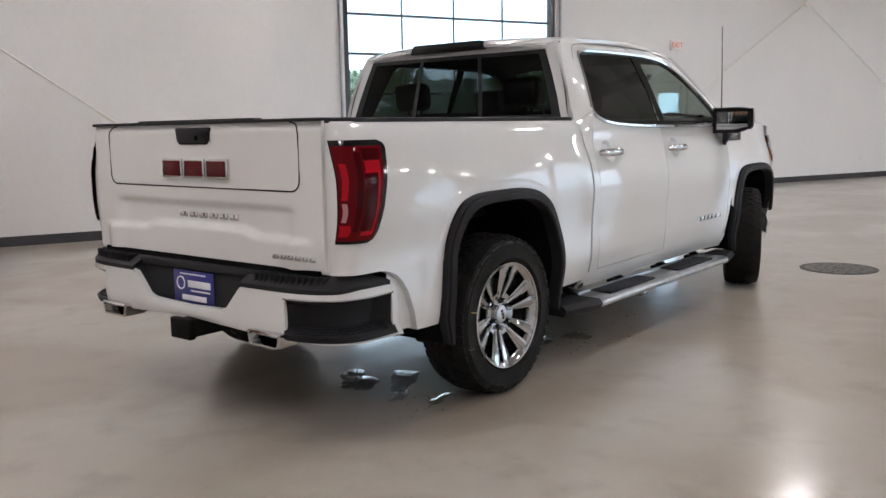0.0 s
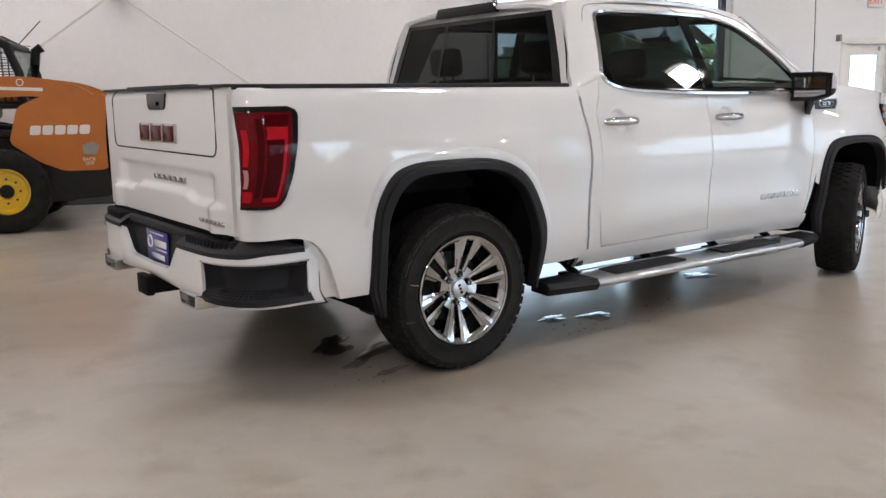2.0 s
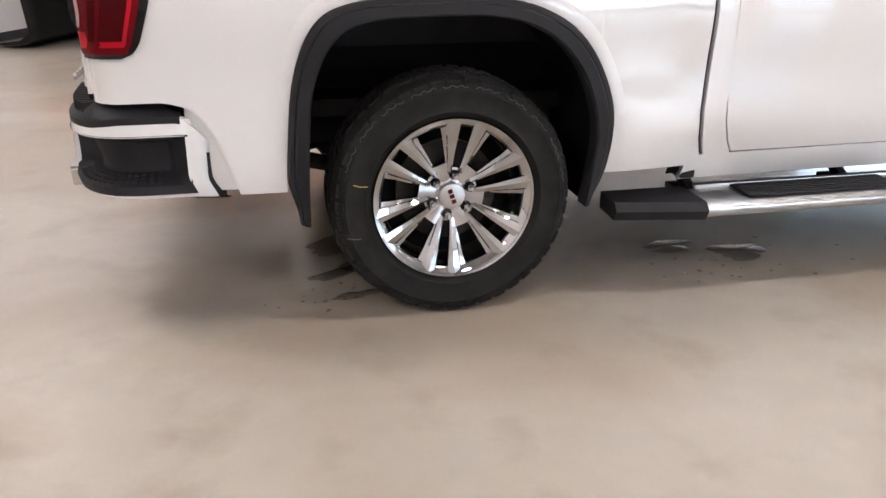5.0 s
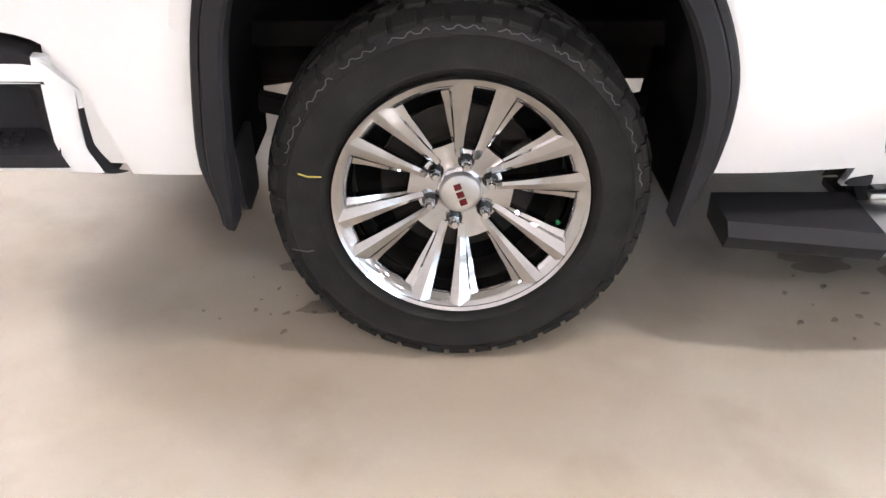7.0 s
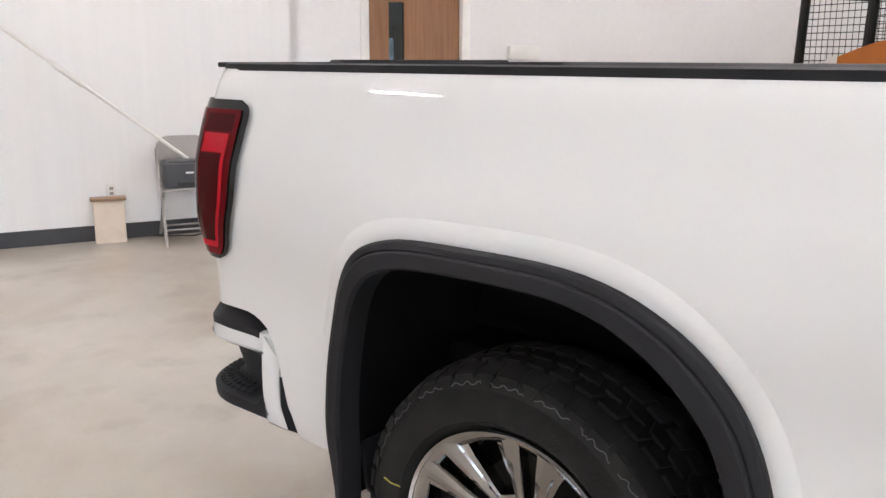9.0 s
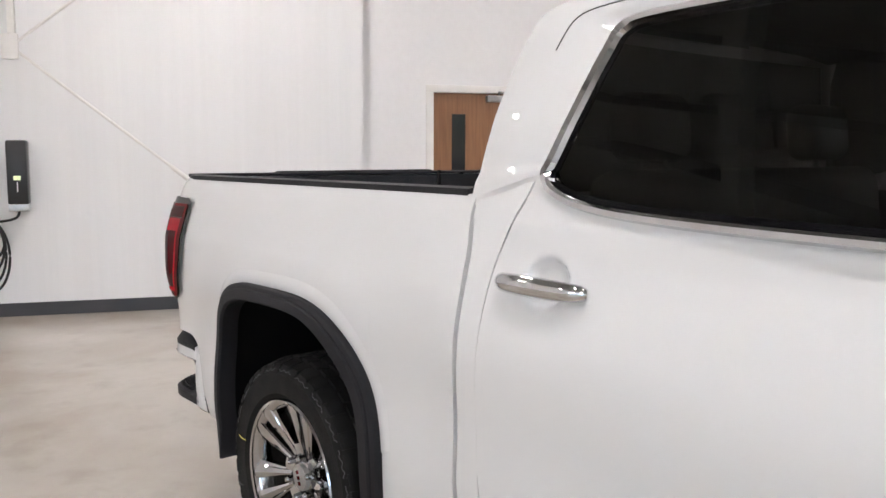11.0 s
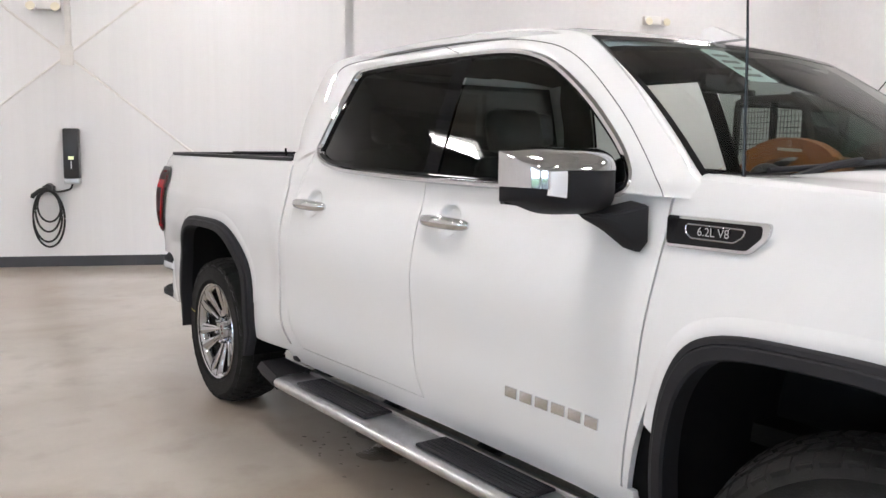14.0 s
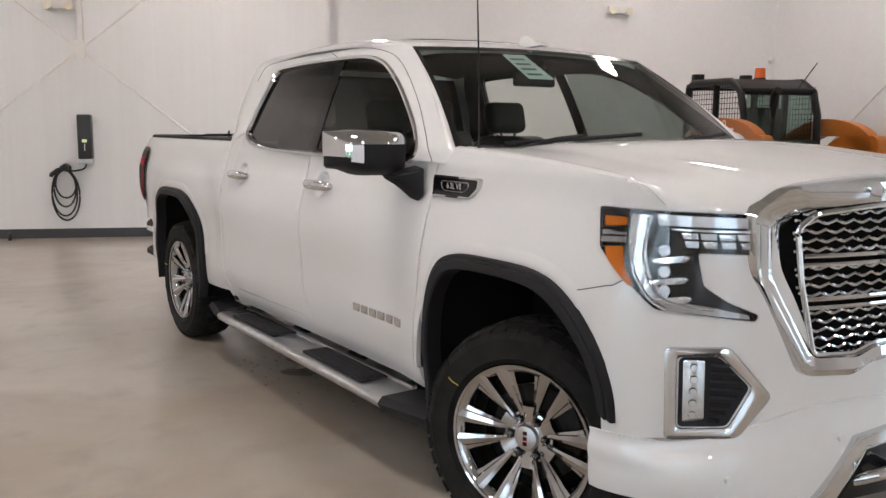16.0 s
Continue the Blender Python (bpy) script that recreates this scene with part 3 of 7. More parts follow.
    prism(bm, rounded([(0.78, 0.50), (0.965, 0.50), (0.955, 0.37), (0.92, 0.335), (0.80, 0.34)], 0.02), 0, 0.012, lambda a, b, d: Vector((-0.475 - d + 0.05 * (0.5 - b), s * a, b)))
    part("mud_flap", bm, TRIM, truck)

    # ---- greenhouse: the painted frame round the side windows ----
    def glass_y(z):
        return 0.942 - 0.40 * (z - BELT) - 0.16 * max(0, z - 1.55) ** 1.6
    dlo = [(1.06, 1.455), (1.075, 1.50), (1.105, 1.62), (1.135, 1.74), (1.16, 1.80), (1.25, 1.822), (1.6, 1.832), (2.0, 1.832), (2.22, 1.825), (2.38, 1.80), (2.52, 1.75), (2.72, 1.64), (2.90, 1.51), (2.985, 1.425), (3.00, 1.375), (2.97, 1.352)]
    low = [(2.97, 1.352), (2.45, 1.348), (1.9, 1.352), (1.45, 1.364), (1.22, 1.382), (1.10, 1.415), (1.06, 1.455)]
    up = spline(dlo, 80)
    dn = spline(low, 40)
    roofx = spline([(0.822, 1.385), (0.832, 1.52), (0.860, 1.68), (0.895, 1.80), (0.965, 1.874), (1.26, 1.908), (1.70, 1.922), (2.10, 1.917), (2.38, 1.893), (2.60, 1.846), (2.84, 1.69), (3.02, 1.555), (3.20, 1.415), (3.29, 1.345)], 80)

    def frame_pt(i, t):
        a, b = up[int(i)], roofx[int(i)]
        p = a.lerp(b, t)
        ya = glass_y(a.y) + 0.012
        yb = 0.925 - 0.36 * (b.y - 1.38) + 0.024 * sstep(2, 10, i) * sstep(34, 24, i)
        yb -= 0.05 * sstep(20, 32, i) * sstep(74, 56, i) + 0.03 * sstep(72, 79, i)
        y = lerp(ya, yb, t) + 0.018 * math.sin(math.pi * t)
        if i <= 2:
            y = lerp(y, 0.93, 0.4)
        return Vector((p.x, s * y, p.y))
    bm = grid(bmesh.new(), frame_pt, range(80), lin(8))
    part("cab_side_frame", bm, PAINT, truck, smooth=50)

    def pillar_pt(h, t):
        """Between the side frame and the windscreen's edge."""
        e = Vector((3.225, s * 0.885, 1.388)).lerp(Vector((2.612, s * 0.715, 1.848)), h) + Vector((0.02, 0, 0.02)) * math.sin(math.pi * h)
        o = frame_pt(round(lerp(79, 55, h)), 1.0)
        return o.lerp(e, t) + Vector((0, s * 0.006, 0.008)) * math.sin(math.pi * t)
    bm = grid(bmesh.new(), pillar_pt, lin(25), lin(6))
    part("windscreen_pillar", bm, PAINT, truck, smooth=60)
    def foot_pt(t, k):
        p = frame_pt(0, t)
        if k == 0:
            return p
        z = p.z - 0.045 * k
        x = max(p.x, 0.899 + interp(BEDF_CUT, z))
        return Vector((x, s * (half_width(x, z) - 0.004), z))
    bm = grid(bmesh.new(), foot_pt, lin(8), (0, 0.4, 0.8, 1.2))
    part("pillar_foot", bm, PAINT, truck, smooth=60)
    # the painted corner between the side frame and the cab's back, and the dark trim inside the frame
    rear = [(roofx[i].y, i) for i in range(0, 27)]

    def corner_pt(h, t):
        z = lerp(1.36, 1.85, h)
        o = frame_pt(round(interp(rear, z)), 1.0)
        b_ = Vector((lerp(0.815, 0.895, (z - 1.33) / 0.52), s * lerp(0.925, 0.735, max(0, (z - 1.33) / 0.52) ** 1.3), z))
        return o.lerp(b_, t) + Vector((-0.006, s * 0.006, 0)) * math.sin(math.pi * t)
    bm = grid(bmesh.new(), corner_pt, lin(16), lin(5))
    part("cab_rear_corner", bm, PAINT, truck, smooth=60)
    bm = grid(bmesh.new(), lambda i, t: frame_pt(i, t) + Vector((0, -s * 0.022, -0.012)), range(80), lin(6))
    part("inner_pillar_trim", bm, HEADLINER, truck)
    bm = tube(bmesh.new(), [frame_pt(i, 0.52) + Vector((0, s * 0.0005, 0)) for i in range(16, 80)], 0.0017, 6)
    part("door_seam", bm, SEAM, truck)
    bm = tube(bmesh.new(), [frame_pt(36, t) + Vector((0, s * 0.0005, 0)) for t in lin(6, 0.05, 0.52)], 0.0017, 6)
    part("door_seam", bm, SEAM, truck)
    # belt moulding and chrome surround
    ring = [(p.x, p.y) for p in up] + [(p.x, p.y) for p in dn[1:-1]]
    bm = bmesh.new()
    n = len(ring)
    pts = []
    for x, z in ring:
        pts.append((Vector((x, z)), glass_y(z)))
    prof = [(-0.012, 0.010), (-0.006, 0.022), (0.006, 0.022), (0.014, 0.006)]
    turn = sum(ring[k][0] * ring[(k + 1) % n][1] - ring[(k + 1) % n][0] * ring[k][1] for k in range(n))
    seal_in = [-1 if turn > 0 else 1]
    rows = []
    for i in range(n):
        tng = (pts[(i + 1) % n][0] - pts[i - 1][0]).normalized()
        nrm = Vector((-tng.y, tng.x))
        wide = 1.45 if 1.06 <= ring[i][0] < 1.17 and ring[i][1] > 1.44 else 1.0
        rows.append([bm.verts.new((pts[i][0].x + nrm.x * o * wide, s * (pts[i][1] + d), pts[i][0].y + nrm.y * o * wide)) for o, d in prof])
    for i in range(n):
        for j in range(3):
            bm.faces.new((rows[i][j], rows[(i + 1) % n][j], rows[(i + 1) % n][j + 1], rows[i][j + 1]))
    part("window_surround", bm, CHROME, truck, "bright chrome window surround")
    bm = bmesh.new()
    rows = []
    for i in range(n):
        tng = (pts[(i + 1) % n][0] - pts[i - 1][0]).normalized()
        nrm = Vector((-tng.y, tng.x))
        rows.append([bm.verts.new((pts[i][0].x - nrm.x * o, s * (pts[i][1] + d), pts[i][0].y - nrm.y * o)) for o, d in ((0.004, 0.012), (0.012, 0.011), (0.026, 0.003))] if seal_in[0] > 0 else
                    [bm.verts.new((pts[i][0].x + nrm.x * o, s * (pts[i][1] + d), pts[i][0].y + nrm.y * o)) for o, d in ((0.004, 0.012), (0.012, 0.011), (0.026, 0.003))])
    for i in range(n):
        for j in range(2):
            bm.faces.new((rows[i][j], rows[(i + 1) % n][j], rows[(i + 1) % n][j + 1], rows[i][j + 1]))
    part("window_seal", bm, PILLAR, truck, "black rubber window seal")
    # panes and the black pillar between them
    def pane(x0, x1, mat, nm, lab):
        bm = bmesh.new()
        xs = lin(24, x0, x1)

        def top(x):
            return max((lerp(a.y, b.y, (x - a.x) / (b.x - a.x)) for a, b in zip(up, up[1:]) if a.x <= x <= b.x and b.x > a.x), default=1.40)

        def top2(x):
            z = top(x)
            for a, b in zip(up[60:], up[61:]):
                if min(a.x, b.x) <= x <= max(a.x, b.x) and abs(b.x - a.x) > 1e-6:
                    z = lerp(a.y, b.y, (x - a.x) / (b.x - a.x))
            return z

        def bot(x):
            return min((lerp(a.y, b.y, (x - a.x) / (b.x - a.x)) for a, b in zip(dn, dn[1:]) if b.x <= x <= a.x and a.x > b.x), default=1.36)
        grid(bm, lambda x, t: Vector((x, s * glass_y(lerp(bot(x), top2(x), t)), lerp(bot(x), top2(x), t))), xs, lin(10))
        part(nm, bm, mat, truck, lab)
    if s < 0:      # the far pane is left out, so that more light shows through the near one
        pane(1.075, 1.955, TINT, "rear_side_window", "dark privacy glass in the rear door")
    pane(2.015, 2.985, FRONTGLASS, "front_side_window", "lightly tinted glass in the front door")
    bm = grid(bmesh.new(), lambda x, t: Vector((x - 0.06 * (t - 0.5), s * (glass_y(lerp(1.352, 1.832, t)) + 0.006), lerp(1.352, 1.832, t))), (1.935, 1.96, 1.985, 2.025), lin(8))
    part("window_pillar", bm, PILLAR, truck, "gloss black pillar trim")

    # door handles: chrome bar over a painted cup
    for hx in HANDLES:
        w = half_width(hx, 1.2)
        bm = bmesh.new()
        pts = spline([(hx - 0.135, s * (w + 0.008), 1.200), (hx - 0.10, s * (w + 0.032), 1.202), (hx, s * (w + 0.042), 1.203), (hx + 0.09, s * (w + 0.034), 1.202), (hx + 0.135, s * (w + 0.008), 1.200)], 15)
        rr = [0.010] + [0.014 + 0.006 * math.sin(math.pi * k / 14) for k in range(1, 14)] + [0.010]
        tube(bm, pts, rr, 12)
        for v in bm.verts:
            v.co.z = 1.203 + (v.co.z - 1.203) * 1.25
        part("door_handle", bm, CHROME, truck, "chrome door handle")
    # running board, low and partly under the body
    bm = bmesh.new()
    bx0, bx1 = 0.895, 2.935
    sec = rounded([(0.90, 0.352), (1.058, 0.345), (1.080, 0.327), (1.070, 0.297), (1.035, 0.287), (0.90, 0.297)], 0.012, 3)
    prism(bm, sec, bx0, bx1, lambda a, b, d: Vector((d, s * a, b)))
    board = part("running_board", bm, SATIN, truck, "brushed aluminium running board with black tread pads")
    for x0, x1 in ((0.58, 0.90), (2.93, 3.215)):
        bm = bmesh.new()
        prism(bm, [(0.87, 0.354), (1.06, 0.350), (1.083, 0.322), (1.062, 0.285), (0.87, 0.292)], x0, x1, lambda a, b, d: Vector((d, s * (a - (0.06 * sstep(0.09, 0.0, min(d - 0.58, 3.215 - d)) if a > 1.0 else 0)), b)))
        part("end_cap", bm, TRIM, board)
    part("inner_rail", boxbm((bx0 + 0.04, min(s * 0.872, s * 0.902), 0.324), (bx1 - 0.02, max(s * 0.872, s * 0.902), 0.364), 0.006), SATIN, board)
    for x0, x1 in ((1.075, 1.70), (2.08, 2.705)):
        bm = boxbm((x0, min(s * 0.900, s * 1.040), 0.346), (x1, max(s * 0.900, s * 1.040), 0.359), 0.004)
        for k in range(6):
            y = 0.910 + k * 0.021
            box(bm, (x0 + 0.02, min(s * y, s * (y + 0.010)), 0.358), (x1 - 0.02, max(s * y, s * (y + 0.010)), 0.362))
        part("tread_pad", bm, TRIM, board)
    for x in (0.93, 1.58, 2.25, 2.85):
        bm = bmesh.new()
        tube(bm, [(x, s * 0.60, 0.44), (x, s * 0.76, 0.40), (x, s * 0.89, 0.325)], 0.024, 8)
        box(bm, (x - 0.05, min(s * 0.77, s * 0.90), 0.325), (x + 0.05, max(s * 0.77, s * 0.90), 0.345), 0.004)
        part("bracket", bm, TRIM, board)
    # tail lamp wrapped round the rear corner
    cf = corner(s)
    front_edge = [(0.892, -0.995), (0.898, -0.972), (0.910, -0.954), (0.94, -0.934), (1.05, -0.897), (1.20, -0.866), (1.285, -0.852), (1.302, -0.857), (1.314, -0.872), (1.320, -0.895)]

    def bulge(e, z):
        return 0.013 * math.exp(-((e - 0.35) / 0.35) ** 2) * max(0.0, math.sin(math.pi * min(1.0, (z - 0.885) / 0.44))) ** 0.6

    def lamp_sheet(z0, z1, e0, e1, d, mat, nm, lab="", na=16, nz=34, rim=0.012):
        bm = grid(bmesh.new(), lambda u, t: cf(lerp(CEND + 0.030 + 0.006 * math.sin(t * 3), interp(front_edge, lerp(z0, z1, t)), lerp(e0, e1, u)), lerp(z0, z1, t), d + bulge(lerp(e0, e1, u), lerp(z0, z1, t))), lin(na), lin(nz), rim=(0.0, 0.0, 0.0))
        return part(nm, bm, mat, lamp_parent[0], lab, smooth=60)
    lamp_parent = [truck]
    housing = lamp_sheet(0.893, 1.320, 0.0, 1.0, 0.010, GLOSSBLACK, "tail_lamp", "red and black tail lamp")
    lamp_parent = [housing]
    lamp_sheet(0.906, 1.296, 0.03, 0.89, 0.0135, REDLENS, "lens")
    lamp_sheet(1.075, 1.225, 0.10, 0.19, 0.0160, REDBAR, "light_bar", "bright red light bar")
    lamp_sheet(1.185, 1.235, 0.44, 0.80, 0.0170, REDBAR, "light_bar", "bright red light bar")
    lamp_sheet(0.945, 1.185, 0.745, 0.80, 0.0165, REDBAR, "light_bar", "bright red light bar")
    lamp_sheet(0.928, 0.945, 0.46, 0.80, 0.0165, REDBAR, "light_bar", "bright red light bar")
    lamp_sheet(0.945, 1.27, 0.31, 0.40, 0.0150, REDDARK, "dark_lens")
    lamp_sheet(0.948, 1.182, 0.44, 0.735, 0.0150, REDDARK, "dark_lens")
    lamp_sheet(1.24, 1.285, 0.42, 0.82, 0.0150, REDDARK, "dark_lens")
    lamp_sheet(0.985, 1.062, 0.10, 0.18, 0.0165, REVLENS, "reversing_lamp", "frosted white reversing lamp")
    lamp_sheet(0.925, 0.972, 0.06, 0.26, 0.0150, REDBAR, "light_bar", "bright red light bar")
    # door mirror: a boxy shell, its flat back to the rear
    def shell(u, w, d=0.0):
        e = (max(0, 1 - abs(u) ** 3.2) * max(0, 1 - abs(w) ** 4)) ** 0.5
        hz = 0.094 - 0.012 * sstep(0.3, 1, u)
        z = 1.381 + w * hz + (0.026 * sstep(0.1, 1.0, u) if w < 0 else 0.0) * abs(w)
        return Vector((2.88 + (0.150 + d) * e - 0.05 * max(0, u + 0.2), s * (1.107 + u * (0.160 + d)), z + d * w))
    fine = [math.sin(k * math.pi / 2) for k in lin(25, -1, 1)]
    bm = grid(bmesh.new(), lambda u, w: shell(u, w), fine, fine)
    mirror = part("door_mirror", bm, TRIM, truck, "black door mirror with a chrome cap and white lamp strip", smooth=60)
    bm = grid(bmesh.new(), lambda u, w: shell(u, w, 0.004), fine, [math.sin(k * math.pi / 2) for k in lin(12, 0.24, 1)])
    grid(bm, lambda u, w: shell(u, w, 0.004), [math.sin(k * math.pi / 2) for k in lin(10, 0.45, 1)], lin(8, -0.22, math.sin(0.12 * math.pi)))
    bmesh.ops.remove_doubles(bm, verts=bm.verts, dist=1e-4)
    part("mirror_cap", bm, CHROME, mirror, "chrome mirror cap", smooth=60)
    bm = grid(bmesh.new(), lambda u, w: shell(u, w, 0.007), lin(6, 0.42, 0.64), lin(8, -0.42, 0.34), rim=(-0.012, 0, 0))
    part("lamp_strip", bm, LAMPWHITE, mirror, "white mirror lamp")
    def mirror_face(x, hy, hz):
        return lambda u, w: Vector((x - 0.05 * max(0, u + 0.2), s * (1.107 + u * hy), 1.381 + w * hz + (0.02 * sstep(0.1, 1, u) if w < 0 else 0)))
    part("mirror_bezel", grid(bmesh.new(), mirror_face(2.874, 0.150, 0.084), lin(9, -1, 1), lin(5, -1, 1), rim=(0.02, 0, 0)), TRIM, mirror)
    part("mirror_glass", grid(bmesh.new(), mirror_face(2.868, 0.128, 0.066), lin(9, -1, 1), lin(5, -1, 1), rim=(0.006, 0, 0)), CHROME, mirror)
    bm = bmesh.new()
    foot = [(3.03, 0.955, 1.335), (3.10, 0.955, 1.325), (3.11, 0.965, 1.22), (3.085, 0.972, 1.185), (3.02, 0.972, 1.195)]
    hd = [(2.91, 1.05, 1.302), (3.01, 1.05, 1.292), (3.01, 1.05, 1.282), (2.98, 1.05, 1.277), (2.91, 1.05, 1.282)]
    va = [bm.verts.new((x, s * y, z)) for x, y, z in foot]
    vm = [bm.verts.new((lerp(p[0], q[0], 0.45), s * lerp(p[1], q[1], 0.55), lerp(p[2], q[2], 0.6))) for p, q in zip(foot, hd)]
    vb = [bm.verts.new((x, s * y, z)) for x, y, z in hd]
    for a, b in ((va, vm), (vm, vb)):
        for k in range(5):
            bm.faces.new((a[k], a[(k + 1) % 5], b[(k + 1) % 5], b[k]))
    bm.faces.new(va), bm.faces.new(vb)
    bmesh.ops.bevel(bm, geom=[e for e in bm.edges], offset=0.006, segments=2, affect="EDGES", clamp_overlap=True)
    part("mirror_foot", bm, TRIM, mirror)
    # fender badge: chrome frame, black inset, engine script
    bm = bmesh.new()
    prism(bm, rounded([(3.155, 1.302), (3.475, 1.300), (3.47, 1.262), (3.43, 1.222), (3.165, 1.218)], 0.015), -0.005, 0.012, f, cuts=(3.2, 3.3, 3.4), bevel=0.004)
    badge = part("fender_vent", bm, CHROME, truck, "chrome fender vent with engine badge")
    bm = bmesh.new()
    prism(bm, rounded([(3.160, 1.294), (3.452, 1.293), (3.454, 1.264), (3.418, 1.229), (3.168, 1.226)], 0.010), 0.0, 0.0145, f, cuts=(3.2, 3.3, 3.4))
    part("inset", bm, GLOSSBLACK, badge)
    bm = bmesh.new()
    q = rounded([(3.225, 1.282), (3.408, 1.280), (3.404, 1.262), (3.38, 1.245), (3.245, 1.246), (3.225, 1.262)], 0.008)
    tube(bm, [f(a, b, 0.0165) for a, b in q + q[:2]], 0.0022, 6)
    part("badge_rim", bm, CHROME, badge)
    text_mesh("6.2L V8", 0.032, Matrix.Translation(f(3.315, 1.264, 0.018)) @ (pose(0, 0, 0, 90, 0, 0) if s < 0 else pose(0, 0, 0, 90, 0, 180)), CHROME, badge, "engine_script")
    # door name plate as plain chrome bars
    for k in range(6):
        a = 2.53 + k * 0.075
        bm = bmesh.new()
        prism(bm, [(a, 0.645), (a + 0.058, 0.645), (a + 0.062, 0.682), (a + 0.004, 0.682)], 0.0, 0.006, f, bevel=0.002)
        part("name_bar", bm, CHROME, truck, "chrome name bar")

    # ---- front end, half by half ----
    nf = nose(s)
    def fascia(u, t):
        a = lerp(0.268, 0.76, u)
        z = lerp(0.58 - 0.05 * sstep(0.5, 0.2, a), interp([(0.0, 1.35), (0.27, 1.332), (0.34, 1.318), (0.39, 1.296), (0.43, 1.262), (0.46, 1.255), (1.2, 1.255)], a), t)
        return nf(lerp(0.268, interp([(0.6, 0.92), (0.78, 0.90), (0.86, 0.86), (1.08, 0.755), (1.26, 0.725)], z), u), z)
    bm = grid(bmesh.new(), lambda a, t: nf(a, lerp(0.58, 0.80, t)), lin(24, 0.88, NLEN[-1]), lin(6), rim=(-0.03, 0, 0))
    part("front_lower_fascia", bm, PAINT, truck, smooth=60)
    bm = grid(bmesh.new(), fascia, lin(30), lin(26), rim=(-0.03, 0, 0))
    part("front_fascia", bm, PAINT, truck, smooth=60)
    bm = grid(bmesh.new(), lambda a, t: nf(a, lerp(lerp(0.36, 0.40, sstep(0.2, 1.0, a)), lerp(0.555, 0.69, sstep(0.4, 0.95, a)), t), 0.028 * math.sin(math.pi * min(1, 0.15 + t)) ** 0.5 + 0.01), lin(34, 0.24, NLEN[-1]), lin(12), rim=(-0.04, 0, 0))
    part("front_bumper", bm, PAINT, truck, smooth=60)
    for a, z in ((0.62, 0.47), (0.95, 0.585)):
        bm = cyl(bmesh.new(), Matrix.Translation(nf(a, z, 0.04)) @ pose(0, 0, 0, 0, 90, s * 20), 0.011, 0.010, 0.012, 16)
        part("parking_sensor", bm, PAINT, truck)
    # seam between fender and front fascia, from the arch to the headlamp
    bm = tube(bmesh.new(), [f(4.055, 0.985, 0.0006), f(4.11, 1.000, 0.0006), f(4.16, 1.014, 0.0006), nf(0.275, 1.018, 0.0006), nf(0.31, 1.040, 0.0006)], 0.0020, 6)
    part("fender_seam", bm, SEAM, truck)
    # headlamp
    hl = [(0.200, 1.252), (0.690, 1.246), (0.690, 1.130), (0.518, 1.130), (0.532, 1.035), (0.60, 0.990), (0.685, 0.958), (0.678, 0.938), (0.40, 0.958), (0.215, 1.130)]
    cuts = lin(22, 0.22, 0.67)
    bm = bmesh.new()
    prism(bm, rounded(hl, 0.012, 2), -0.01, 0.006, nf, cuts=cuts)
    lampo = part("headlamp", bm, GLOSSBLACK, truck, "clear LED headlamp with amber side marker in a black bezel")
    def lampbit(poly, d0, d1, mat, nm, lab="", bev=0.003):
        bm = bmesh.new()
        prism(bm, poly, d0, d1, nf, cuts=[c for c in cuts if min(p[0] for p in poly) < c < max(p[0] for p in poly)], bevel=bev)
        return part(nm, bm, mat, lampo, lab)
    lampbit(rounded([(0.226, 1.226), (0.304, 1.224), (0.304, 1.200), (0.228, 1.194)], 0.006, 2), 0.0, 0.0158, AMBER, "side_marker", "amber side marker")
    for z0, z1 in ((1.182, 1.172), (1.163, 1.150)):
        lampbit([(0.222, z0), (0.306, z0 + 0.003), (0.306, z1), (0.222, z1 - 0.004)], 0.0, 0.0155, LAMPSILVER, "reflector", "silver strip")
    lampbit(rounded([(0.240, 1.134), (0.298, 1.138), (0.312, 1.075), (0.338, 1.026), (0.326, 1.026), (0.252, 1.10)], 0.006, 2), 0.0, 0.0158, AMBER, "side_marker", "amber side marker")
    # the light blade: a thick clear bow round the lamps, running out along the bottom
    blade = [(0.318, 1.236), (0.392, 1.234), (0.378, 1.205), (0.372, 1.13), (0.384, 1.065), (0.424, 1.005), (0.470, 0.984), (0.56, 0.975), (0.655, 0.958), (0.660, 0.946), (0.42, 0.958), (0.378, 0.990), (0.336, 1.060), (0.316, 1.14)]
    bow = lampbit(rounded(blade, 0.010, 2), 0.0, 0.012, LAMPGREY, "light_blade", "clear grey light blade", 0.005)
    edge = [(0.374, 1.228), (0.364, 1.13), (0.377, 1.06), (0.420, 0.996), (0.47, 0.977), (0.56, 0.968)]
    bm = tube(bmesh.new(), [nf(p.x, p.y, 0.014) for p in spline(edge, 24)], 0.0045, 6)
    part("blade_edge", bm, LAMPSILVER, lampo, "bright blade edge")
    bm = tube(bmesh.new(), [nf(p.x, p.y, 0.013) for p in spline([(0.328, 1.222), (0.324, 1.14), (0.345, 1.06), (0.386, 0.996), (0.43, 0.966)], 20)], 0.0035, 6)
    part("blade_edge", bm, LAMPSILVER, lampo, "bright blade edge")
    # upper bar: a pale lens over bright blocks
    lampbit([(0.400, 1.238), (0.676, 1.234), (0.677, 1.206), (0.404, 1.206)], 0.0, 0.010, LAMPBLUE, "upper_lens", "pale blue upper lens", 0.003)
    lampbit([(0.440, 1.199), (0.676, 1.199), (0.676, 1.193), (0.448, 1.193)], 0.006, 0.014, LAMPSILVER, "bright_line", "", 0.002)
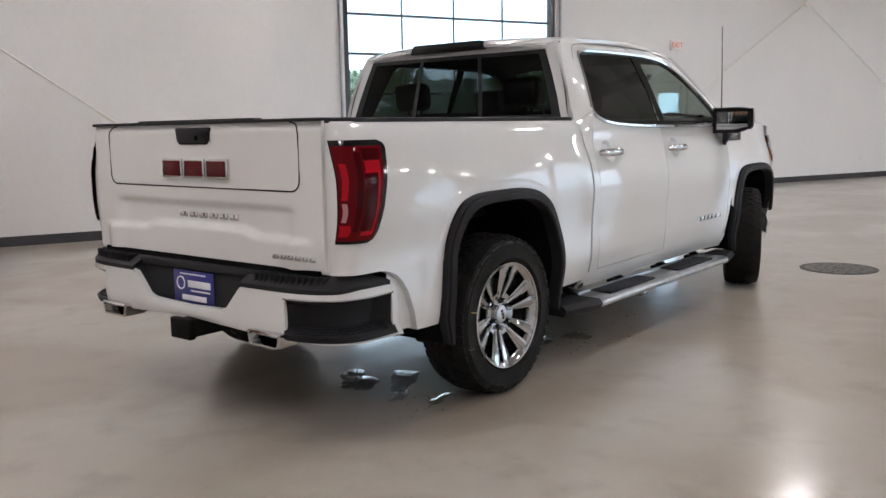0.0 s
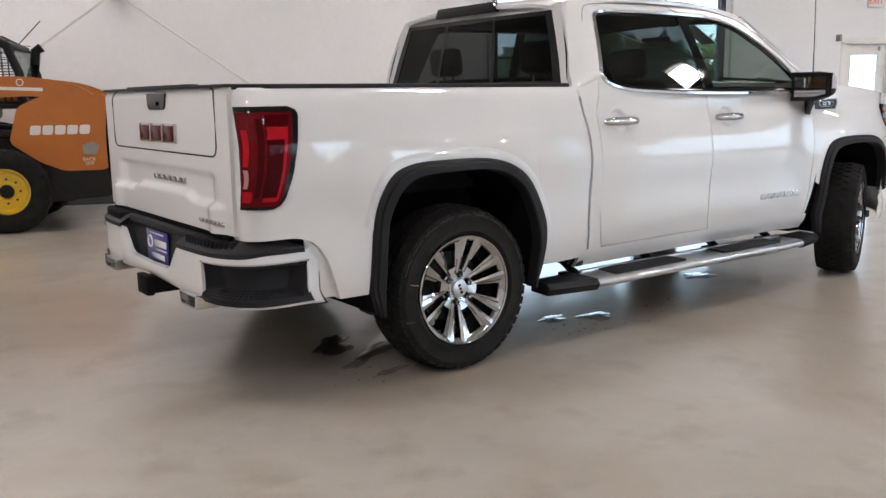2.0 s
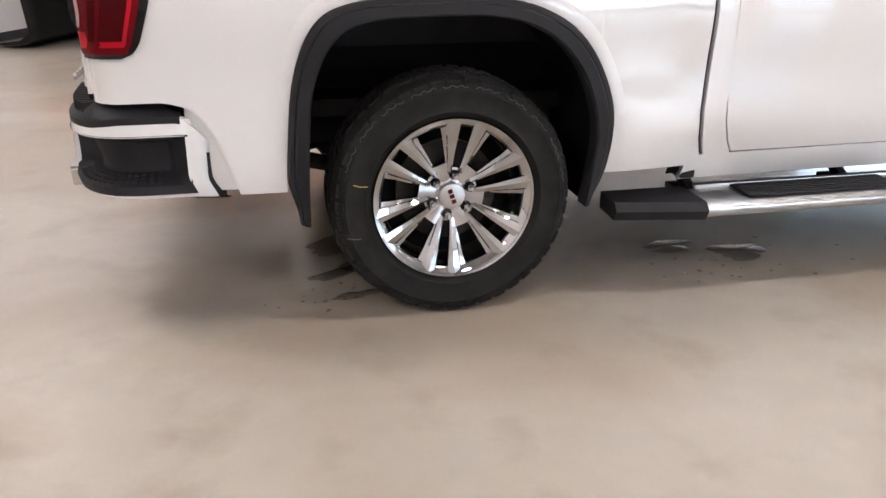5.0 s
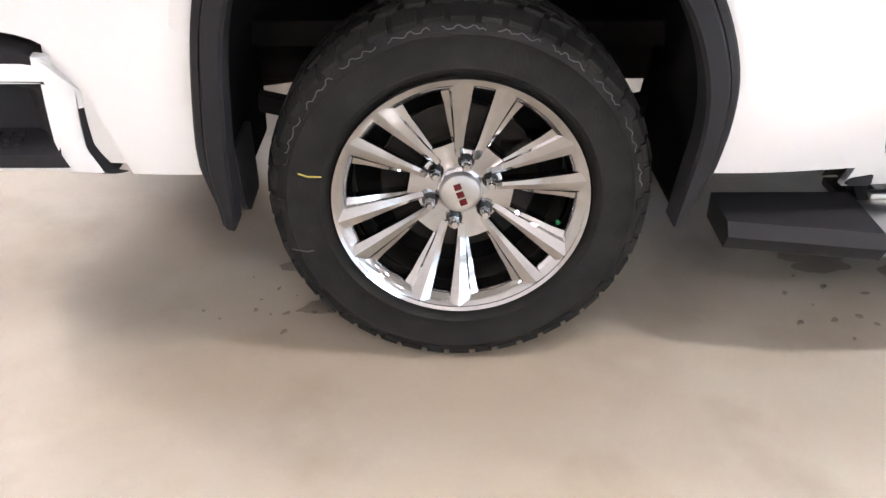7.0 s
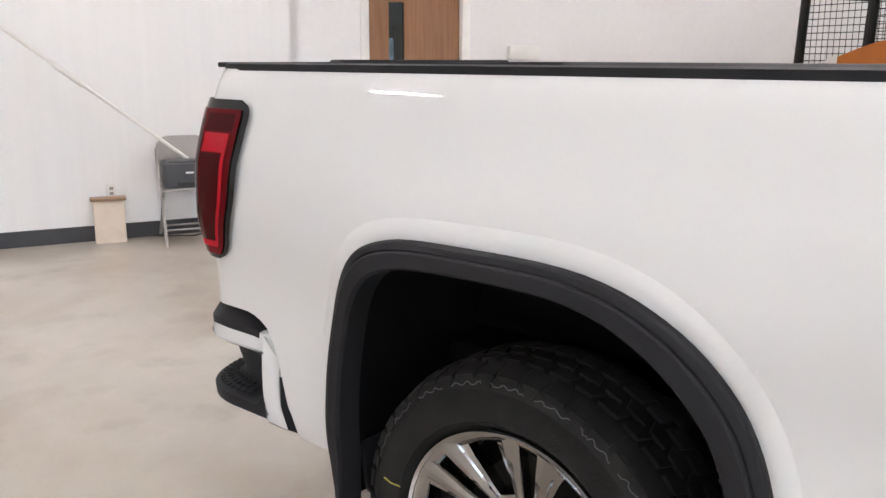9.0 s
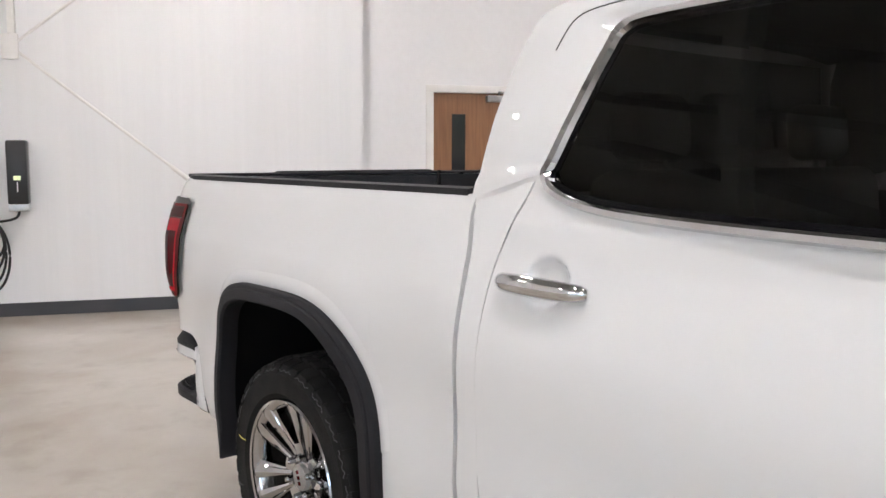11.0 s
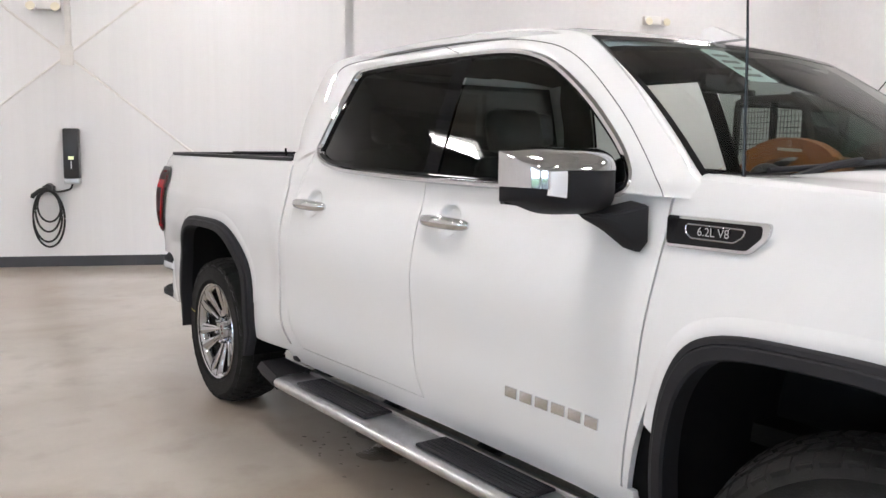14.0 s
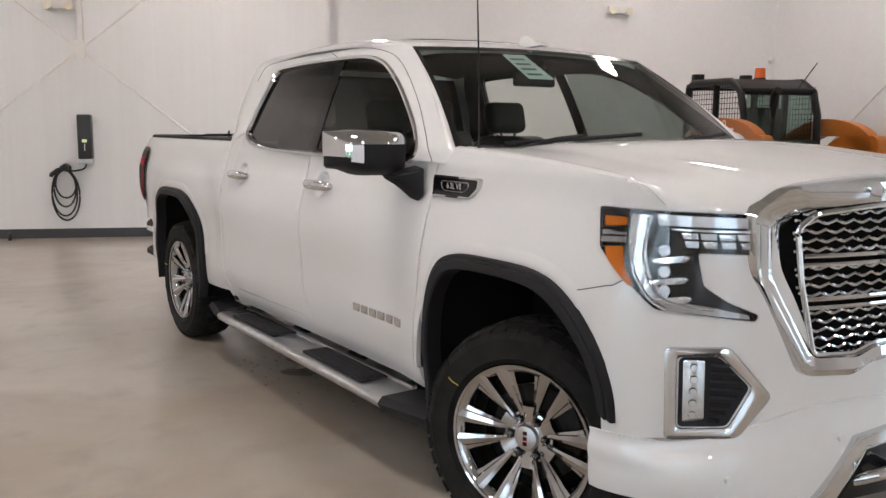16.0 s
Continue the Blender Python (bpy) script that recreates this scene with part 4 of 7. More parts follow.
    for k in range(4):
        a0 = 0.475 + 0.051 * k
        lampbit([(a0, 1.187), (a0 + 0.046, 1.187), (a0 + 0.046, 1.170), (a0 + 0.004, 1.170)], 0.0, 0.011, LAMPBLUE if k % 2 else LAMPSILVER, "lamp_block", "", 0.003)
        lampbit([(a0 + 0.006, 1.164), (a0 + 0.046, 1.164), (a0 + 0.046, 1.146), (a0 + 0.012, 1.146)], 0.0, 0.010, LAMPSILVER if k % 2 else LAMPBLUE, "lamp_block", "", 0.003)
    # three projectors on bright shelves in the dark hollow
    for zz, aa in ((1.128, 0.482), (1.066, 0.478), (1.010, 0.486)):
        lampbit(rounded([(0.390, zz - 0.020), (aa, zz - 0.006), (aa + 0.016, zz - 0.012), (aa, zz - 0.026), (0.396, zz - 0.034)], 0.004, 2), 0.0, 0.015, LAMPSILVER, "projector_shelf", "silver shelf", 0.004)
        bm = cyl(bmesh.new(), Matrix.Translation(nf(0.425, zz + 0.006, 0.006)) @ (nf(0.425, zz, 0.05) - nf(0.425, zz, 0.0)).to_track_quat("Z", "Y").to_matrix().to_4x4(), 0.020, 0.017, 0.018, 20)
        pj = part("projector_lens", bm, LAMPGREY, lampo, "round projector lens")
        bm = cyl(bmesh.new(), Matrix.Translation(nf(0.425, zz + 0.006, 0.003)) @ (nf(0.425, zz, 0.05) - nf(0.425, zz, 0.0)).to_track_quat("Z", "Y").to_matrix().to_4x4(), 0.025, 0.025, 0.014, 20)
        part("lens_ring", bm, GLOSSBLACK, pj)
    bm = bmesh.new()
    prism(bm, rounded([(p[0], p[1]) for p in hl], 0.012, 2), 0.017, 0.020, nf, cuts=cuts)
    part("lens", bm, LENS, lampo, "clear lens", smooth=60).visible_shadow = False
    # fog lamp surround
    bm = bmesh.new()
    o = [(0.428, 0.848), (0.612, 0.862), (0.740, 0.716), (0.645, 0.588), (0.436, 0.562)]
    i_ = [(0.470, 0.818), (0.582, 0.830), (0.672, 0.742), (0.612, 0.622), (0.474, 0.606)]
    oo, ii = rounded(o, 0.02, 3), rounded(i_, 0.015, 3)
    rows = []
    for (d, sel) in ((-0.01, 0.0), (0.014, 0.08), (0.018, 0.5), (0.012, 0.9), (-0.03, 1.0)):
        rows.append([bm.verts.new(nf(lerp(p[0], q[0], sel), lerp(p[1], q[1], sel), d)) for p, q in zip(oo, ii)])
    for a, b in zip(rows, rows[1:]):
        for k in range(len(oo)):
            m2 = (k + 1) % len(oo)
            bm.faces.new((a[k], a[m2], b[m2], b[k]))
    fog = part("fog_lamp", bm, CHROME, truck, "fog lamp in an angular chrome surround")
    bm = bmesh.new()
    prism(bm, ii, -0.045, 0.002, nf, cuts=lin(7, 0.48, 0.66))
    part("back_plate", bm, TRIM, fog)
    bm = bmesh.new()
    for k in range(8):
        z = 0.632 + k * 0.024
        prism(bm, [(0.560, z), (0.585 + 0.07 * (1 - abs(k - 4.2) / 4.6), z), (0.585 + 0.07 * (1 - abs(k - 4.2) / 4.6), z + 0.010), (0.560, z + 0.010)], 0.0, 0.009, nf)
    part("slat", bm, GLOSSBLACK, fog)
    bm = bmesh.new()
    prism(bm, rounded([(0.483, 0.815), (0.545, 0.818), (0.548, 0.640), (0.487, 0.625)], 0.008, 2), 0.0, 0.012, nf, bevel=0.003)
    fl_ = part("lamp_body", bm, LAMPSILVER, fog)
    for k in range(5):
        bm = cyl(bmesh.new(), Matrix.Translation(nf(0.515, 0.65 + k * 0.036, 0.012)) @ pose(0, 0, 0, 0, 90, s * 45), 0.014, 0.010, 0.012, 14)
        part("led", bm, CHROME, fl_)
    # tow hook recess low in the bumper
    bm = bmesh.new()
    prism(bm, [(0.85, 0.39), (1.00, 0.585), (1.24, 0.612), (1.24, 0.572), (1.04, 0.552), (0.925, 0.39)], 0.0, 0.055, nf, cuts=lin(5, 0.9, 1.2), bevel=0.004)
    part("lower_chrome", bm, CHROME, truck, "chrome lower bumper trim")
    bm = bmesh.new()
    prism(bm, [(0.955, 0.39), (1.055, 0.535), (1.23, 0.556), (1.23, 0.39)], 0.0, 0.042, nf, cuts=lin(4, 1.0, 1.2))
    part("tow_recess", bm, GLOSSBLACK, truck)
    bm = tube(bmesh.new(), [nf(1.02, 0.44, 0.03), nf(1.05, 0.475, 0.085), nf(1.12, 0.485, 0.095), nf(1.16, 0.46, 0.03)], 0.019, 10)
    part("tow_hook", bm, CHROME, truck, "chrome tow hook")

# ---- grille ----


def gx(y):
    y = abs(y)
    return interp(NOSEY, y)


go = [(-0.60, 0.775), (-0.42, 0.765), (-0.36, 0.80), (0.36, 0.80), (0.42, 0.765), (0.60, 0.775), (0.735, 1.08), (0.745, 1.25), (0.66, 1.325), (0.40, 1.352), (0.0, 1.365), (-0.40, 1.352), (-0.66, 1.325), (-0.745, 1.25), (-0.735, 1.08)]
gi = [(-0.555, 0.835), (-0.42, 0.830), (-0.34, 0.855), (0.34, 0.855), (0.42, 0.830), (0.555, 0.835), (0.605, 1.05), (0.625, 1.205), (0.575, 1.248), (0.38, 1.268), (0.0, 1.278), (-0.38, 1.268), (-0.575, 1.248), (-0.625, 1.205), (-0.605, 1.05)]
bm = bmesh.new()
rows = []
ro, ri = rounded(go, 0.03, 3), rounded(gi, 0.02, 3)
for d, sel in ((-0.03, 0.0), (0.018, 0.03), (0.03, 0.35), (0.022, 0.85), (-0.02, 1.0), (-0.05, 1.0)):
    rows.append([bm.verts.new((gx(p[0]) + d - 0.06 * max(0, lerp(p[1], q[1], sel) - 1.2), lerp(p[0], q[0], sel), lerp(p[1], q[1], sel))) for p, q in zip(ro, ri)])
for a, b in zip(rows, rows[1:]):
    for k in range(len(ro)):
        bm.faces.new((a[k], a[(k + 1) % len(ro)], b[(k + 1) % len(ro)], b[k]))
grille = part("grille", bm, CHROME, truck, "large chrome grille with layered mesh over a black backing")
bm = bmesh.new()
prism(bm, ri, -0.07, -0.055, lambda a, b, d: Vector((gx(a) + d, a, b)), cuts=lin(9, -0.5, 0.5))
part("backing", bm, DARK, grille)
bm = tube(bmesh.new(), [(gx(a) + 0.002, a, b) for a, b in ri + ri[:2]], 0.009, 8)
part("inner_rim", bm, CHROME, grille)
for row in range(16):
    z = 0.853 + row * 0.0265
    if min(abs(z - 0.985), abs(z - 1.112)) < 0.016:
        continue
    half = interp([(0.83, 0.555), (1.05, 0.612), (1.22, 0.63), (1.27, 0.585)], z)
    bm = bmesh.new()
    n = int(2 * half / 0.062)
    pts = []
    for k in range(n * 4 + 1):
        ph = (k + 2 * (row % 2)) % 4
        y = -half + 2 * half * (k + (0.34 if k % 2 == 0 else -0.34)) / (n * 4)
        pts.append(Vector((gx(y) - 0.010 - (0.006 if ph in (1, 2) else 0), y, z + (0.005 if ph in (0, 1) else -0.005))))
    tube(bm, pts, 0.005, 6)
    part("mesh_strand", bm, CHROME, grille)
for z in (0.985, 1.112):
    half = interp([(0.83, 0.545), (1.05, 0.60), (1.27, 0.57)], z)
    for dz in (-0.013, 0.013):
        bm = tube(bmesh.new(), [Vector((gx(y) - 0.012, y, z + dz)) for y in lin(15, -half, half)], 0.0085, 8)
        part("cross_bar", bm, CHROME, grille, "chrome grille cross bar")
for k in range(3):
    bm = boxbm((gx(0) - 0.03, -0.27 + k * 0.19, 1.03), (gx(0) + 0.022, -0.11 + k * 0.19, 1.135), 0.012)
    part("emblem_bar", bm, CHROME, grille, "chrome emblem bar with red face")
    bm = boxbm((gx(0) - 0.0, -0.255 + k * 0.19, 1.045), (gx(0) + 0.026, -0.125 + k * 0.19, 1.12), 0.006)
    part("emblem_face", bm, REDPAINT, grille, "red emblem face")

# ---- hood, roof, glass front and back ----
HY = [(3.2, 0.83), (3.5, 0.866), (3.82, 0.872), (4.4, 0.872)]
HZ = [(p.x, p.y) for p in spline([(3.22, 1.413), (3.5, 1.400), (3.82, 1.378), (4.15, 1.342), (4.66, 1.290)], 30)]
FRONTZ = [(p.x, p.y) for p in spline([(0.0, 1.372), (0.40, 1.358), (0.60, 1.338), (0.675, 1.312), (0.715, 1.272), (0.735, 1.258), (0.80, 1.257), (0.875, 1.260)], 50)]


def hood_pt(u, t):
    """The hood: u from the windscreen to the nose, t across."""
    y1 = 0.872 * abs(t)
    xr = 3.22 + 0.17 * (1 - t * t)
    zf = interp(FRONTZ, y1)
    xf = interp(NOSEY, y1) - lerp(0.10 * (zf - 1.0), 0.03, sstep(0.76, 0.68, y1))
    x = lerp(xr, xf, u)
    at = abs(t)

    def crown(x):
        return interp(HZ, x) + 0.050 * (1 - at ** 2.4) * lerp(0.25, 1.0, sstep(3.25, 3.85, x)) - 0.012 * sstep(3.5, 3.2, x) * (1 - at ** 4) + 0.016 * sstep(0.84, 0.70, at) * sstep(3.2, 3.6, x)
    k = max(0, (u - 0.74) / 0.26)
    z = crown(x) - (crown(xf) - zf) * (0.35 * k ** 2 + 0.65 * k ** 4)
    return Vector((x, t * interp(HY, x), z))


bm = grid(bmesh.new(), hood_pt, lin(20, 0, 0.74) + lin(15, 0.757, 1), lin(61, -1, 1), rim=(0, 0, -0.03))
part("hood", bm, PAINT, truck, smooth=60)
bm = grid(bmesh.new(), lambda x, t: Vector((x, t * 0.80, 1.20)), (3.1, 4.3), (-1, 1))
part("engine_bay_cover", bm, DARK, truck)
# the fenders' shoulders, from their sides up to the hood's seam
for s in (-1, 1):
    nf = nose(s)

    def shoulder(u, t):
        h = hood_pt(u, s)
        x = h.x
        if x < 4.165:
            zo = interp([(3.1, 1.405), (3.32, 1.395), (3.82, 1.370), (4.17, 1.335)], x)
            o = Vector((x, s * half_width(x, zo), zo))
        else:
            o = nf(interp([(4.165, 0.268), (4.31, 0.43)], x), interp([(4.165, 1.334), (4.23, 1.318), (4.275, 1.296), (4.31, 1.262)], x))
        e = h + Vector((0, s * 0.004, -0.005))
        p = o.lerp(e, t)
        p.z += 0.010 * math.sin(math.pi * t) * sstep(4.31, 4.2, x)
        return p
    bm = grid(bmesh.new(), shoulder, lin(40), lin(6))
    part("fender_shoulder", bm, PAINT, truck, smooth=60)


def roof_edge(x):
    return interp([(0.86, 0.70), (1.02, 0.735), (1.6, 0.742), (2.2, 0.73), (2.6, 0.70)], x)


RZ = [(0.86, 1.855), (0.93, 1.885), (1.05, 1.906), (1.4, 1.924), (1.8, 1.929), (2.2, 1.921), (2.45, 1.896), (2.62, 1.848)]


def roof_pt(x, t):
    z = interp([(p.x, p.y) for p in ROOFC], x)
    bow = 0.028 * (1 - abs(t) ** 2) - 0.012 * sstep(0.86, 1.0, abs(t))
    return Vector((x + 0.03 * (1 - t * t) * sstep(2.3, 2.62, x) - 0.05 * (1 - t * t) * sstep(1.0, 0.87, x), t * roof_edge(x), z - 0.012 + bow))


ROOFC = spline(RZ, 40)
bm = grid(bmesh.new(), roof_pt, lin(36, 0.87, 2.62), lin(25, -1, 1), rim=(0, 0, -0.02))
part("roof", bm, PAINT, truck, smooth=60)
bm = grid(bmesh.new(), lambda x, t: roof_pt(x, t) + Vector((0, 0, 0.004)), lin(14, 1.25, 2.32), lin(13, -0.68, 0.68), rim=(0, 0, -0.012))
part("sunroof", bm, GLOSSBLACK, truck, "dark glass sunroof panel", smooth=60)
bm = bmesh.new()
prism(bm, [(1.00, 1.922), (1.18, 1.926), (1.04, 1.985), (1.00, 1.975)], -0.022, 0.022, lambda a, b, d: Vector((a + 1.52, d * (1.6 - 18 * max(0, b - 1.93)), b - 0.04)), bevel=0.006)
part("roof_antenna", bm, PAINT, truck, "white shark fin roof antenna")


def screen_pt(t, h):
    """The windscreen: t across, h up."""
    lo = Vector((3.225 + 0.20 * (1 - t * t), 0.885 * t, 1.388))
    hi = Vector((2.612 + 0.045 * (1 - t * t), 0.715 * t, 1.848 + 0.016 * (1 - t * t)))
    p = lo.lerp(hi, h)
    return p + Vector((0.02, 0, 0.02)) * math.sin(math.pi * h)


bm = grid(bmesh.new(), screen_pt, lin(25, -1, 1), lin(12))
part("windscreen", bm, CLEAR, truck, "clear curved windscreen")
bm = bmesh.new()
for s in (-1, 1):
    grid(bm, lambda h, k: screen_pt(s * lerp(1.0, 0.975, k), h) + Vector((0, 0, 0.002)), lin(10), (0, 1))
grid(bm, lambda t, k: screen_pt(t, lerp(1.0, 0.955, k)) + Vector((0.001, 0, 0.002)), lin(20, -1, 1), (0, 1))
grid(bm, lambda t, k: screen_pt(t, lerp(-0.06, 0.05, k)) + Vector((0.001, 0, 0.002)), lin(20, -1, 1), (0, 1))
part("screen_border", bm, GLOSSBLACK, truck)
bm = bmesh.new()
prism(bm, [(-0.26, 0.64), (-0.08, 0.64), (-0.08, 0.93), (-0.26, 0.93)], -0.004, -0.002, lambda a, b, d: screen_pt(a - 0.12 + 0.0, b) + Vector((0, 0, d)), cuts=lin(4, -0.25, -0.1))
stk = part("window_sticker", bm, material("sticker_blue_white", (0.45, 0.62, 0.60), 0.5, spots=(0.62, 0.72, 0.70), scale=30), truck, "pale blue and white price sticker behind the windscreen")
for k in range(4):
    bm = bmesh.new()
    prism(bm, [(-0.36, 0.68 + k * 0.06), (-0.25, 0.68 + k * 0.06), (-0.25, 0.70 + k * 0.06), (-0.36, 0.70 + k * 0.06)], -0.001, 0.0005, lambda a, b, d: screen_pt(a, b) + Vector((0, 0, d - 0.002)))
    part("print_bar", bm, BASE, stk)
# cowl, wipers, mast
bm = grid(bmesh.new(), lambda t, k: Vector((lerp(3.24, 3.37, k) + 0.18 * (1 - t * t), 0.83 * t, lerp(1.385, 1.405, k) + 0.02 * (1 - t * t))), lin(20, -1, 1), (0, 1), rim=(0, 0, -0.02))
part("cowl", bm, TRIM, truck)
for t0, t1 in ((-0.80, -0.02), (0.0, 0.78)):
    out = Vector((0.012, 0, 0.022))
    bm = tube(bmesh.new(), [screen_pt(lerp(t0, t1, k), 0.025 + 0.075 * k) + out for k in lin(9)], 0.009, 8)
    tube(bm, [screen_pt(t0 + 0.05, -0.02) + out, screen_pt(lerp(t0, t1, 0.3), 0.03) + out * 1.6, screen_pt(lerp(t0, t1, 0.5), 0.065) + out * 1.5], [0.014, 0.011, 0.008], 8)
    part("wiper", bm, TRIM, truck, "black windscreen wiper")
bm = tube(bmesh.new(), [(3.315, -0.845, 1.37), (3.315, -0.845, 1.42), (3.305, -0.845, 1.75), (3.285, -0.845, 2.12)], [0.011, 0.0045, 0.0036, 0.0026], 8)
part("mast_antenna", bm, GLOSSBLACK, truck, "thin black mast antenna on the fender")
# rear of the cab
bm = bmesh.new()
grid(bm, lambda t, h: Vector((lerp(0.815, 0.90, h), t * lerp(0.915, 0.70, h), lerp(1.30, 1.855, h))), lin(3, -1, 1), lin(6))
bm2 = bmesh.new()


def back_pt(t, h, d=0.0):
    return Vector((lerp(0.815, 0.895, h) - 0.03 * (1 - t * t) - d, t * lerp(0.925, 0.735, h ** 1.3), lerp(1.33, 1.85, h)))


bm.free()
bm = bmesh.new()
for t0, t1, h0, h1 in ((-1, 1, 0.0, 0.135), (-1, 1, 0.92, 1.0), (-1, -0.915, 0.135, 0.92), (0.915, 1, 0.135, 0.92)):
    grid(bm, lambda t, h: back_pt(t, h), lin(14, t0, t1), lin(8, h0, h1))
bm2.free()
part("cab_back", bm, PAINT, truck, smooth=60)
bm = grid(bmesh.new(), lambda t, h: back_pt(t, h, -0.004), lin(20, -0.92, 0.92), lin(8, 0.12, 0.93))
part("rear_window", bm, REARTINT, truck, "dark tinted rear window with a sliding centre pane")
bm = bmesh.new()
for t0, t1, h0, h1 in ((-0.925, -0.86, 0.12, 0.935), (0.86, 0.925, 0.12, 0.935), (-0.925, 0.925, 0.12, 0.19), (-0.925, 0.925, 0.885, 0.935), (-0.32, -0.285, 0.19, 0.885), (0.285, 0.32, 0.19, 0.885)):
    grid(bm, lambda t, h: back_pt(t, h, 0.001), lin(10, t0, t1), lin(4, h0, h1))
part("rear_window_border", bm, GLOSSBLACK, truck)
bm = bmesh.new()
prism(bm, rounded([(-0.30, -0.03), (0.30, -0.03), (0.27, 0.028), (-0.27, 0.028)], 0.012), 0, 0.03, lambda a, b, d: Vector((0.845 - d, a, 1.868 + b)), bevel=0.006)
part("brake_lamp", bm, GLOSSBLACK, truck, "high dark brake lamp and camera bar")

# ---- cargo bed ----
bm = boxbm((-1.06, -0.60, 0.86), (0.78, 0.60, 0.89))
for x0, x1 in ((-1.06, -0.56), (0.56, 0.78)):
    for y0, y1 in ((-0.80, -0.602), (0.602, 0.80)):
        box(bm, (x0, y0, 0.86), (x1, y1, 0.889))
part("bed_floor", bm, LINER, truck, "black lined cargo bed floor")
for s in (-1, 1):
    part("bed_inner_wall", boxbm((-1.06, min(s * 0.80, s * 0.83), 1.075), (0.78, max(s * 0.80, s * 0.83), 1.387)), LINER, truck)
    bm = boxbm((-0.54, min(s * 0.60, s * 0.80), 1.06), (0.54, max(s * 0.60, s * 0.80), 1.10))
    box(bm, (-0.54, min(s * 0.60, s * 0.615), 0.89), (0.54, max(s * 0.60, s * 0.615), 1.06))
    part("wheel_tub", bm, LINER, truck)
part("bed_front_wall", boxbm((0.755, -0.83, 0.86), (0.785, 0.83, 1.37)), LINER, truck)
part("gate_inner_panel", boxbm((-1.085, -0.82, 0.80), (-1.055, 0.82, 1.397), 0.004), LINER, truck)
for s in (-1, 1):
    bm = grid(bmesh.new(), lambda x, t: Vector((x, s * (lerp(half_width(x, 1.397) + 0.004, 0.80, t) - 0.045 * sstep(-1.0, -1.09, x) * (1 - t)), 1.400 + 0.014 * math.sin(math.pi * min(1, 0.25 + t * 0.75)))), lin(30, -1.095, 0.80), lin(6), rim=(0, 0, -0.02))
    part("bed_rail_cap", bm, TRIM, truck)
    bm = bmesh.new()
    for x in (-0.85, 0.55):
        box(bm, (x, min(s * 0.775, s * 0.80), 1.23), (x + 0.06, max(s * 0.775, s * 0.80), 1.30), 0.006)
    part("tie_down", bm, GLOSSBLACK, truck)
bm = boxbm((0.765, -0.80, 1.384), (0.80, 0.80, 1.410), 0.006)
part("bed_front_cap", bm, TRIM, truck)
bm = tube(bmesh.new(), [(0.60, -0.86, 1.395), (0.60, -0.86, 1.455)], 0.006, 8)
part("stake_pin", bm, GLOSSBLACK, truck)


# ---- tailgate ----
def gate_x(y, z):
    x = -1.118
    ay = abs(y)
    x += 0.022 * sstep(1.045, 1.01, z) * sstep(0.70, 0.60, ay)          # the hollow under the upper panel
    lip = lerp(0.930, 0.900, sstep(0.33, 0.45, ay))
    x -= 0.034 * sstep(lip + 0.012, lip - 0.020, z) * sstep(0.80, 0.70, ay)
    x += 0.012 * sstep(1.36, 1.40, z)
    return x


bm = grid(bmesh.new(), lambda y, z: Vector((gate_x(y, z), y, z)), lin(60, -0.862, 0.862), lin(64, 0.775, 1.404), rim=(0.04, 0, 0))
gate = part("tailgate", bm, PAINT, truck, "white tailgate with a folding inner panel", smooth=60)
seam = rounded([(-0.725, 1.398), (-0.725, 1.105), (0.725, 1.105), (0.725, 1.398)], 0.06, 6)
bm = tube(bmesh.new(), [Vector((gate_x(y, z) - 0.0005, y, z)) for y, z in seam], 0.0035, 6)
part("panel_seam", bm, DARK, gate)
bm = boxbm((-1.128, -0.866, 1.400), (-1.06, 0.866, 1.414), 0.004)
part("gate_cap", bm, TRIM, gate)
bm = bmesh.new()
prism(bm, [(-0.47, 1.400), (0.47, 1.400), (0.44, 1.421), (-0.44, 1.421)], 0, 0.05, lambda a, b, d: Vector((-1.12 + d, a, b)), bevel=0.004)
part("gate_spoiler", bm, TRIM, gate)
bm = bmesh.new()
prism(bm, rounded([(-0.135, 1.384), (0.135, 1.384), (0.125, 1.325), (0.105, 1.305), (-0.105, 1.305), (-0.125, 1.325)], 0.012), 0, 0.010, lambda a, b, d: Vector((-1.114 - d, a, b)), bevel=0.004)
hb = part("release_handle", bm, GLOSSBLACK, gate, "black tailgate release handle")
bm = cyl(bmesh.new(), Matrix.Translation((-1.126, -0.02, 1.335)) @ pose(0, 0, 0, 0, 90), 0.011, 0.009, 0.012, 16)
part("camera_lens", bm, GLOSSBLACK, hb)
# emblem: three red bars rimmed with chrome; name bars in chrome
for k in range(3):
    y0 = 0.245 - k * 0.173
    bm = boxbm((-1.134, y0 - 0.160, 1.147), (-1.112, y0, 1.240), 0.006)
    em = part("emblem_bar", bm, CHROME, gate, "chrome rimmed red emblem bar")
    bm = boxbm((-1.1375, y0 - 0.150, 1.157), (-1.125, y0 - 0.010, 1.230), 0.004)
    part("emblem_face", bm, REDPAINT, em, "red emblem face")
for k in range(6):
    y0 = 0.165 - k * 0.077
    bm = boxbm((gate_x(0, 0.97) - 0.006, y0 - 0.062, 0.957), (gate_x(0, 0.97) + 0.004, y0, 0.985), 0.002)
    part("name_bar", bm, CHROME, gate, "chrome name bar")
for k in range(6):
    y0 = -0.575 - k * 0.046
    bm = boxbm((gate_x(-0.7, 0.825) - 0.005, y0 - 0.036, 0.815), (gate_x(-0.7, 0.825) + 0.004, y0, 0.835), 0.0015)
    part("name_bar", bm, CHROME, gate, "chrome name bar")

